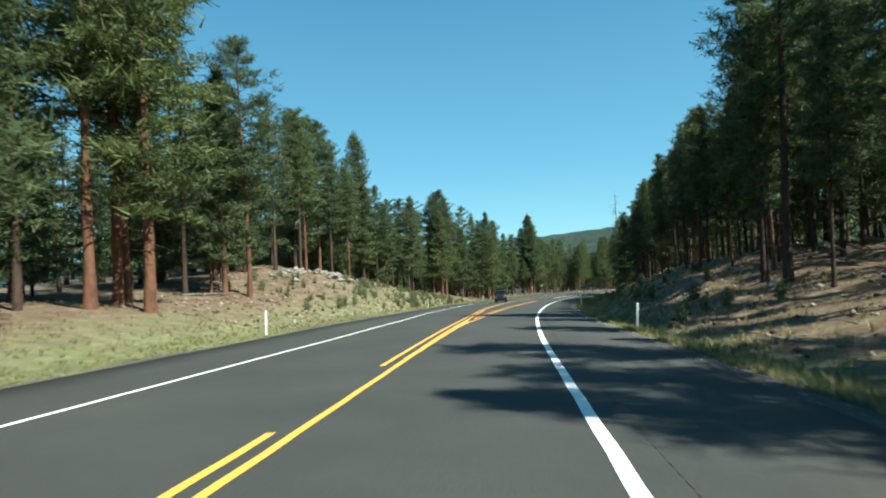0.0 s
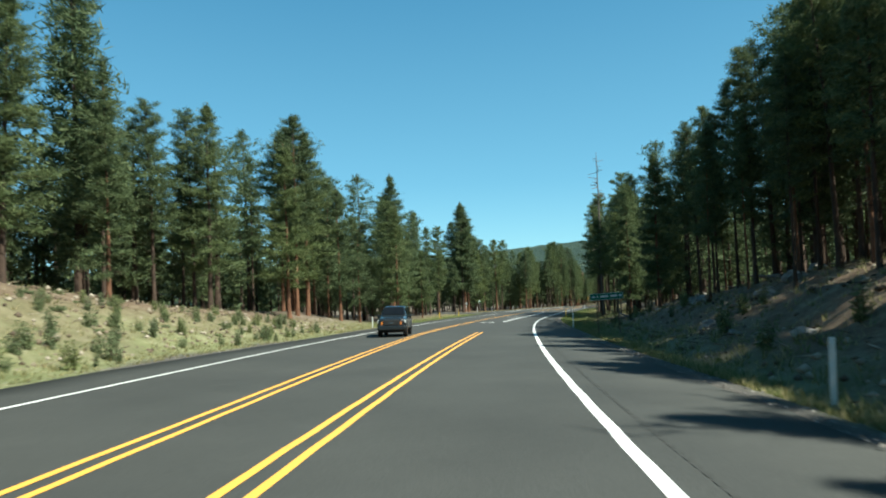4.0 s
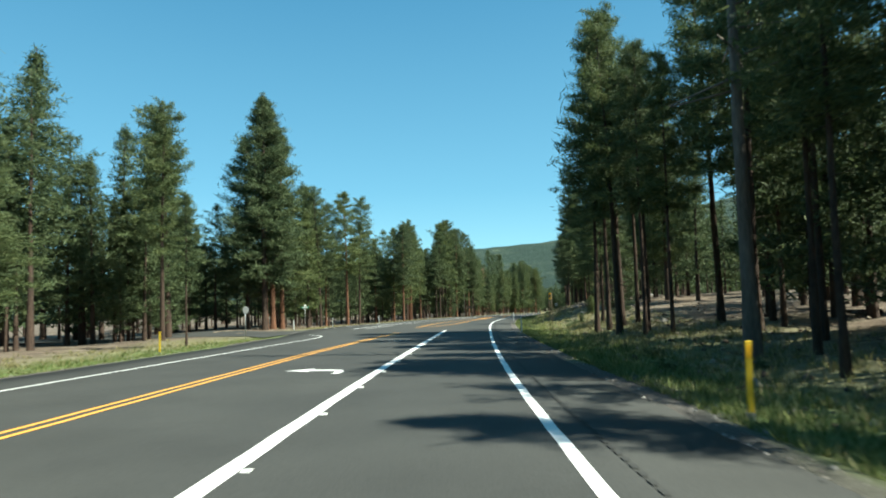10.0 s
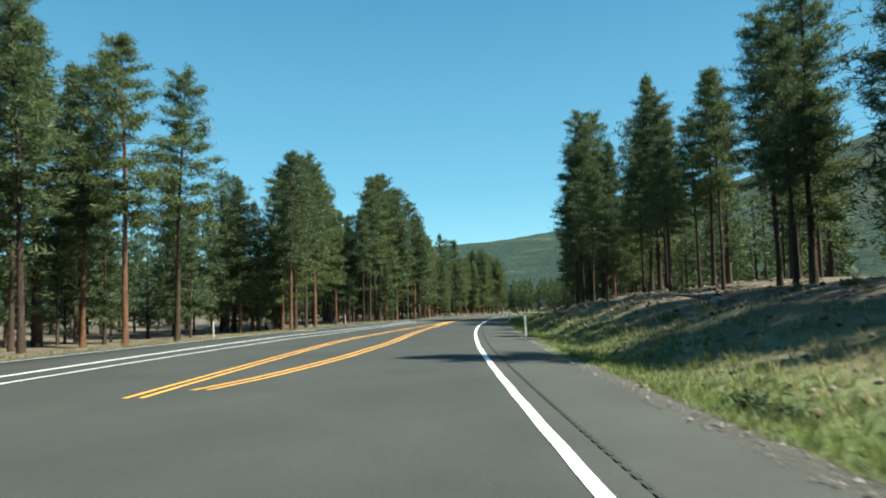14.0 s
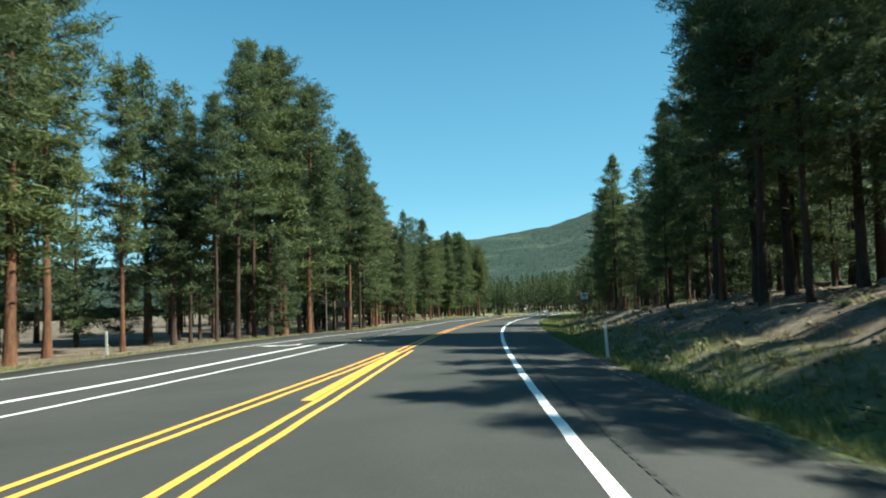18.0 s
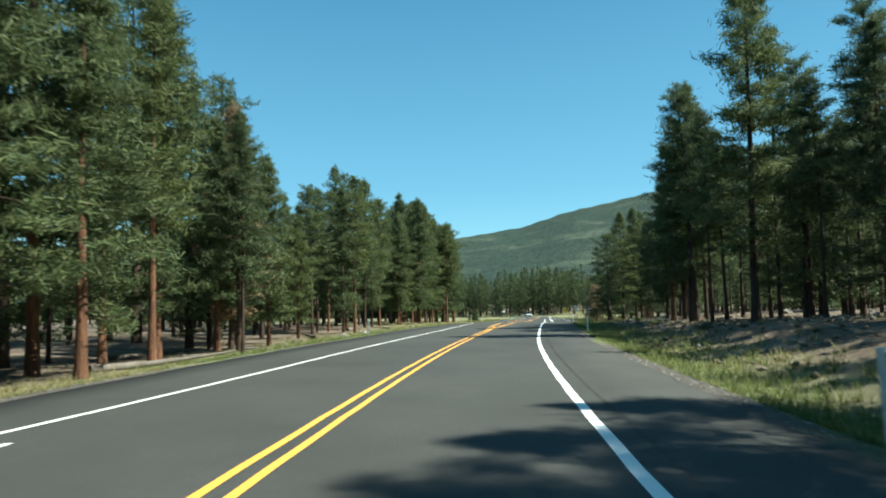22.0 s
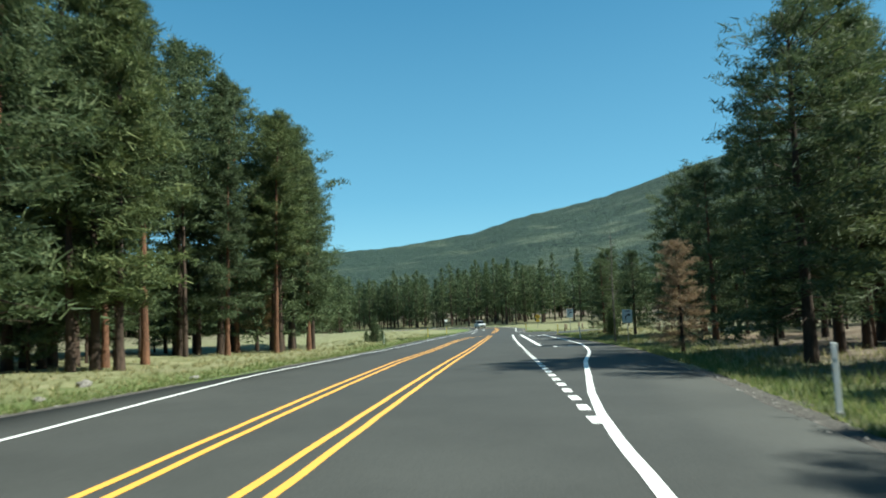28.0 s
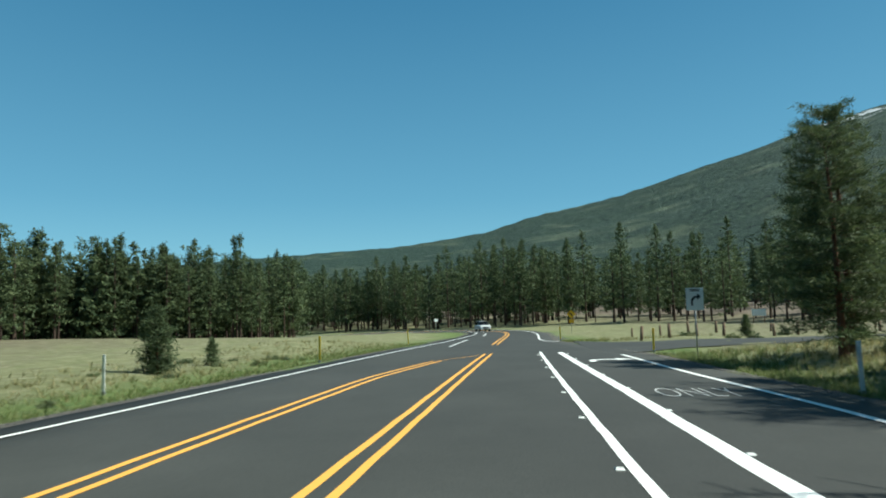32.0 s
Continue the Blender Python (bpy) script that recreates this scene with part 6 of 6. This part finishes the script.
    return tagged(t, "dark pickup truck with canopy and alloy wheels", "pickup truck")


def wagon(paint, label):
    """Front at -y."""
    t = new("car")
    loft("body", [(-2.25, 0.78, 0.70, 0.42, 0.82, 0.72), (-2.05, 0.90, 0.80, 0.32, 0.95, 0.85), (-1.1, 0.92, 0.82, 0.30, 1.05, 0.92), (2.1, 0.91, 0.84, 0.32, 1.05, 0.92), (2.25, 0.86, 0.80, 0.40, 1.0, 0.88)], paint, t)
    loft("cabin", [(-1.05, 0.84, 0.74, 1.04, 1.08, 1.06), (-0.3, 0.84, 0.64, 1.04, 1.66, 1.10), (1.7, 0.84, 0.66, 1.04, 1.68, 1.10), (2.15, 0.82, 0.70, 1.04, 1.10, 1.06)], GLASS, t)
    loft("roof", [(-0.32, 0.63, 0.62, 1.64, 1.69, 1.66), (1.72, 0.65, 0.64, 1.66, 1.71, 1.68)], paint, t)
    for sx in (-1, 1):
        boxed("headlight", (sx * 0.68 - 0.16, -2.22, 0.66), (sx * 0.68 + 0.14, -2.04, 0.82), LAMP, t, 0.03)
        boxed("mirror", (sx * 0.98 - 0.09, -0.85, 1.0), (sx * 0.98 + 0.09, -0.74, 1.14), paint, t, 0.02)
        for y in (-1.4, 1.4):
            lathe_wheel(t, sx * 0.80, y, 0.34, 0.22, RUBBER, CHROME)
    boxed("grille", (-0.45, -2.29, 0.52), (0.45, -2.22, 0.72), BLACK, t, 0.02)
    return tagged(t, label, "car")


def park(ob, s, u, turn):
    x, y, z = along(s, u)
    slope = math.degrees(math.atan2(float(along(s + 2, u)[2] - along(s - 2, u)[2]), 4.0))
    ob.matrix_world = pose(float(x), float(y), float(z) + 0.01, 0, 0, heading(s)) @ pose(0, 0, 0, slope) @ pose(0, 0, 0, 0, 0, turn)


truck = pickup()
park(truck, 97.4, -7.75, 7)
truck.matrix_world = truck.matrix_world @ Matrix.Diagonal((1.0, 0.95, 1.06, 1))
park(wagon(WHITECAR, "white station wagon far along the road"), 492.0, -3.6, 0)
MAROON = lacquer("maroon_lacquer", (0.10, 0.018, 0.016))
visitor = wagon(MAROON, "dark maroon wagon parked at the trailhead")
visitor.matrix_world = at_spot(462.5, 42.5, 62, 1.0, 0.03)


# ---- verges: grass, shrubs, rocks, fallen wood ----
def verge_grass():
    r = np.random.RandomState(5)
    n = 100000
    s = np.r_[r.uniform(-5, 440, n // 2), r.uniform(0, 440, n - n // 2)]
    side = r.choice([-1, 1], n, p=[0.38, 0.62])
    d = 0.55 + np.where((side < 0) & (s < 115), 17, 11) * r.uniform(0, 1, n) ** 1.8
    green = np.where(side > 0, table(s, GREEN_R), table(s, GREEN_L))
    keep = (r.uniform(0, 1, n) < np.clip(1.25 - d / np.minimum(green, 12), np.where(s < 115, 0.25, 0.06), 1)) & ~((side < 0) & (s > 182) & (s < 203)) & ~((side > 0) & (s > 420) & (s < 437))
    s, side, d = s[keep], side[keep], d[keep]
    u = np.where(side > 0, table(s, PAVE_R) + d, table(s, PAVE_L) - d)
    x, y, z = along(s, u)
    z = z + rise(s, u) - 0.02
    c = np.stack([x, y, z], 1)
    k = 8
    size = r.uniform(0.09, 0.25, len(c)) * np.clip(0.55 + d / 3, 0.6, 1.25) * np.where(side > 0, 1.15, 0.85)
    cc, sz = np.repeat(c, k, 0), np.repeat(size, k)[:, None]
    a = r.uniform(0, 6.283, len(cc))
    out = np.stack([np.cos(a), np.sin(a), np.zeros_like(a)], 1)
    st = cc + out * sz * r.uniform(0, 0.45, (len(cc), 1))
    side_v = np.stack([-np.sin(a), np.cos(a), np.zeros_like(a)], 1)
    tip = st + (out * r.uniform(0.2, 1.1, (len(cc), 1)) + [0, 0, 1.0]) * sz * r.uniform(0.6, 1.25, (len(cc), 1))
    w = 0.036 * sz + 0.005
    v = np.stack([st - side_v * w, st + side_v * w, tip], 1).reshape(-1, 3)
    fresh = (d < 2.2 + 3.0 * r.uniform(0, 1, len(d))) & ((side > 0) & ((s > 108) | (r.uniform(0, 1, len(d)) < 0.25)) | (s > 300) | (s > 120) & (s < 200))
    for rows, material, label in ((fresh, FRESHGRASS, "fresh green grass in the roadside ditch"), (~fresh, GRASS, "tufts of green and straw-coloured grass along the road edge")):
        q = v.reshape(-1, k * 3, 3)[rows].reshape(-1, 3)
        tagged(raw("verge_grass", q, np.arange(len(q)).reshape(-1, 3), material), label, "grass", kind="stuff")


verge_grass()


def bush_mesh(seed, rad, leaf):
    r = np.random.RandomState(seed)
    n = 46
    dirs = r.normal(size=(n, 3)) * [1, 1, 0.7]
    dirs[:, 2] = np.abs(dirs[:, 2])
    dirs /= np.linalg.norm(dirs, axis=1)[:, None]
    c = dirs * rad * r.uniform(0.35, 1.0, (n, 1)) * [1, 1, 0.8]
    v, f = tufts(c, r.uniform(0.3, 0.5, n) * rad, dirs, 9, r, 0.30)
    lv, lf = limb_tris(np.zeros((n, 3)) + [0, 0, -0.05], c, np.full((n, 1), 0.012), np.full((n, 1), 0.005))
    top = new("shrub")
    child(raw("foliage", v, f, leaf), top)
    child(raw("twig_work", lv, lf, DARK_SHADE_BARK), top)
    return top


def upright_shrub(seed):
    """A tuft of stiff leafy stems, taller than wide."""
    r = np.random.RandomState(seed)
    n = 9
    a, lean = r.uniform(0, 6.283, n), r.uniform(0.05, 0.42, n)
    hgt = r.uniform(0.65, 1.25, n)
    foot = np.stack([0.1 * np.cos(a), 0.1 * np.sin(a), np.full(n, -0.08)], 1)
    tip = np.stack([lean * np.cos(a), lean * np.sin(a), hgt], 1)
    q = np.linspace(0.2, 1.0, 6)
    c = (foot[:, None] + (tip - foot)[:, None] * q[None, :, None]).reshape(-1, 3) + r.normal(size=(n * 6, 3)) * 0.03
    v, f = tufts(c, np.tile(np.linspace(0.30, 0.17, 6), n), np.tile([0, 0, 1.0], (n * 6, 1)), 7, r, 0.26)
    lv, lf = limb_tris(foot, tip, np.full((n, 1), 0.014), np.full((n, 1), 0.005))
    top = new("shrub")
    child(raw("foliage", v, f, SAGE), top)
    child(raw("twig_work", lv, lf, DARK_SHADE_BARK), top)
    return tagged(top, "upright green shrub on the bare bank", "shrub", "bank shrubs")


uprights = [upright_shrub(80 + k) for k in range(3)]
ru = np.random.RandomState(23)
for k in range(215):
    s, u = (ru.uniform(42, 108), -ru.uniform(14.5, 24)) if k < 75 else (ru.uniform(58, 100), -ru.uniform(14.0, 22)) if k < 165 else (ru.uniform(25, 120), ru.uniform(7.5, 13))
    put(uprights[k % 3], at_spot(float(s), float(u), float(ru.uniform(0, 360)), float(ru.uniform(0.35, 0.95))))

bushes = [tagged(bush_mesh(60 + k, 0.5, SAGE), "low grey-green shrub on the verge", "shrub", "verge shrubs") for k in range(3)]
rr = np.random.RandomState(15)
spots = []
for _ in range(62):
    spots.append((rr.uniform(44, 104), -rr.uniform(15.5, 25), rr.uniform(0.3, 0.7)))
for _ in range(34):
    spots.append((rr.uniform(110, 200), rr.uniform(5.0, 13), rr.uniform(0.5, 1.3)))
for _ in range(22):
    spots.append((rr.uniform(200, 360), rr.uniform(8.0, 15), rr.uniform(0.5, 1.2)))
for _ in range(14):
    spots.append((rr.uniform(395, 445), rr.uniform(12.0, 24), rr.uniform(0.5, 1.2)))
for _ in range(14):
    spots.append((rr.uniform(404, 424), -rr.uniform(11.0, 17), rr.uniform(0.4, 0.8)))
for k, (s, u, g) in enumerate(spots):
    ob = bushes[k % 3]
    m = at_spot(s, u, float(rr.uniform(0, 360)), float(g))
    put(ob, m)
for v, s, u, h in ((0, 413.2, -14.4, 2.7), (1, 417.8, -14.6, 1.3), (0, 415.5, -16.0, 1.2), (1, 392.5, 13.2, 1.8), (0, 196.5, 11.5, 1.8), (1, 190.0, 9.6, 0.9), (0, 409.0, 11.0, 2.4), (1, 437.0, 16.0, 1.6)):
    plant("sapling", v, s, u, h, 40.0 * h)


def rock(seed):
    r = np.random.RandomState(seed)
    bm = bmesh.new()
    bmesh.ops.create_icosphere(bm, subdivisions=2, radius=0.5)
    for v in bm.verts:
        p = v.co.normalized()
        v.co = Vector((p.x * 0.55, p.y * 0.42, p.z * 0.34)) * (1 + 0.35 * noise.noise(p * 1.7 + Vector((seed, 0, 0))) + 0.12 * r.normal())
    return tagged(part("rock", bm, ROCK), "pale weathered boulder on the bank", "rock", "boulders on the banks")


rocks = [rock(k) for k in range(4)]
def slab(seed):
    """A broken angular block."""
    r = np.random.RandomState(seed)
    bm = bmesh.new()
    for p in r.normal(size=(14, 3)):
        p = p / max(abs(p)) * r.uniform(0.8, 1.0)
        bm.verts.new((p[0] * 0.6, p[1] * 0.45, p[2] * 0.28))
    bmesh.ops.convex_hull(bm, input=bm.verts[:])
    for v in [v for v in bm.verts if not v.link_faces]:
        bm.verts.remove(v)
    bmesh.ops.bevel(bm, geom=bm.edges[:], offset=0.02, segments=1, affect="EDGES")
    return tagged(part("rock", bm, ROCK), "pale angular block of the broken rock outcrop", "rock", "outcrop blocks")


slabs = [slab(k) for k in range(5)]
for k in range(64):
    s, u = rr.normal(66, 5.0), -23.6 + rr.normal() * 1.6
    put(slabs[k % 5], at_spot(float(s), float(u), float(rr.uniform(0, 360)), float(rr.uniform(0.35, 1.25)), 0.1) @ pose(0, 0, 0, float(rr.uniform(-25, 25)), float(rr.uniform(-25, 25))))
spots = []
spots += [(rr.uniform(15, 125), rr.uniform(8, 24), rr.uniform(0.3, 1.1)) for _ in range(46)]
spots += [(rr.uniform(125, 350), rr.uniform(10, 26), rr.uniform(0.3, 0.9)) for _ in range(46)]
spots += [(rr.uniform(300, 370), -rr.uniform(11.5, 16), rr.uniform(0.25, 0.6)) for _ in range(14)]
for k, (s, u, g) in enumerate(spots):
    m = at_spot(s, u, float(rr.uniform(0, 360)), float(g), 0.08 * g)
    put(rocks[k % 4], m)


def log(seed):
    r = np.random.RandomState(seed)
    v, f, _ = trunk_mesh(5.0, 0.14, 8, 8, r, 0.03)
    v = v[:, [2, 0, 1]] + [0, 0, 0.1]
    return tagged(raw("fallen_log", v, f, DEADWOOD, True), "grey fallen log lying on the forest floor", "log", "fallen logs")


def rubble():
    """Loose stones, bark and broken twigs strewn over the cuttings."""
    r = np.random.RandomState(91)
    n = 9500
    side = r.choice([-1, 1], n, p=[0.35, 0.65])
    s = np.where(side > 0, r.uniform(5, 350, n), r.uniform(30, 115, n))
    d = 2.2 + 15 * r.uniform(0, 1, n) ** 1.3
    u = np.where(side > 0, table(s, PAVE_R) + d, table(s, PAVE_L) - d)
    x, y, z = along(s, u)
    z = z + rise(s, u)
    long = r.uniform(0, 1, n) < 0.4
    size = np.where(long, r.uniform(0.25, 0.9, n), r.uniform(0.05, 0.2, n))
    thin = np.where(long, r.uniform(0.012, 0.03, n), size * r.uniform(0.5, 0.9, n))
    a = r.uniform(0, 6.283, n)
    e1 = np.stack([np.cos(a), np.sin(a), r.uniform(-0.25, 0.25, n)], 1) * size[:, None]
    e2 = np.stack([-np.sin(a), np.cos(a), np.zeros(n)], 1) * thin[:, None]
    e3 = np.stack([np.zeros(n), np.zeros(n), thin], 1)
    c = np.stack([x, y, z + 0.25 * thin], 1)
    v = np.stack([c - e1, c + e2, c + e1, c - e2, c + e3, c - e3], 1).reshape(-1, 3)
    v += r.normal(size=v.shape) * 0.006
    o = (np.arange(n) * 6)[:, None]
    f = np.concatenate([o + q for q in ([0, 1, 4], [1, 2, 4], [2, 3, 4], [3, 0, 4], [1, 0, 5], [2, 1, 5], [3, 2, 5], [0, 3, 5])])
    return tagged(raw("bank_rubble", v, f, LITTERWOOD), "loose stones, bark and broken twigs on the banks", "rubble", kind="stuff")


def edge_gravel():
    """Loose stones where the asphalt crumbles into the verge."""
    r = np.random.RandomState(92)
    n = 16000
    s, side = r.uniform(-2, 425, n), r.choice([-1, 1], n, p=[0.3, 0.7])
    d = -0.12 + np.abs(r.normal(size=n)) * 0.55
    u = np.where(side > 0, table(s, PAVE_R) + d, table(s, PAVE_L) - d)
    x, y, z = along(s, u)
    z = z + rise(s, u)
    size = 0.012 + 0.035 * r.uniform(0, 1, n) ** 3
    c = np.stack([x, y, z + 0.3 * size], 1)[:, None]
    q = np.array([(1, 0, 0), (0, 1, 0), (-1, 0, 0), (0, -1, 0), (0, 0, 0.8), (0, 0, -0.8)])[None] * size[:, None, None]
    v = (c + q * r.uniform(0.6, 1.3, (n, 6, 1))).reshape(-1, 3)
    o = (np.arange(n) * 6)[:, None]
    f = np.concatenate([o + t for t in ([0, 1, 4], [1, 2, 4], [2, 3, 4], [3, 0, 4])])
    return tagged(raw("edge_gravel", v, f, GRIT), "loose grey-brown gravel along the pavement edge", "gravel", kind="stuff")


GRIT = leaf_material("loose_gravel", [(0.0, (0.05, 0.045, 0.04)), (0.5, (0.14, 0.125, 0.11)), (1.0, (0.30, 0.28, 0.25))], 0.0, 0.95)
edge_gravel()
LITTERWOOD = leaf_material("loose_litter", [(0.0, (0.05, 0.035, 0.027)), (0.5, (0.15, 0.115, 0.085)), (1.0, (0.34, 0.30, 0.25))], 0.0, 0.95)
rubble()
logs = [log(k) for k in range(3)]
spots = [(rr.uniform(12, 130), rr.uniform(9, 26)) for _ in range(22)] + [(rr.uniform(130, 350), rr.uniform(13, 28)) for _ in range(20)] + [(rr.uniform(290, 350), -rr.uniform(13, 20)) for _ in range(8)] + [(rr.uniform(20, 60), -rr.uniform(22, 30)) for _ in range(6)]
for k, (s, u) in enumerate(spots):
    m = at_spot(s, u, float(rr.uniform(-30, 210)), float(rr.uniform(0.4, 1.1)))
    put(logs[k % 3], m)
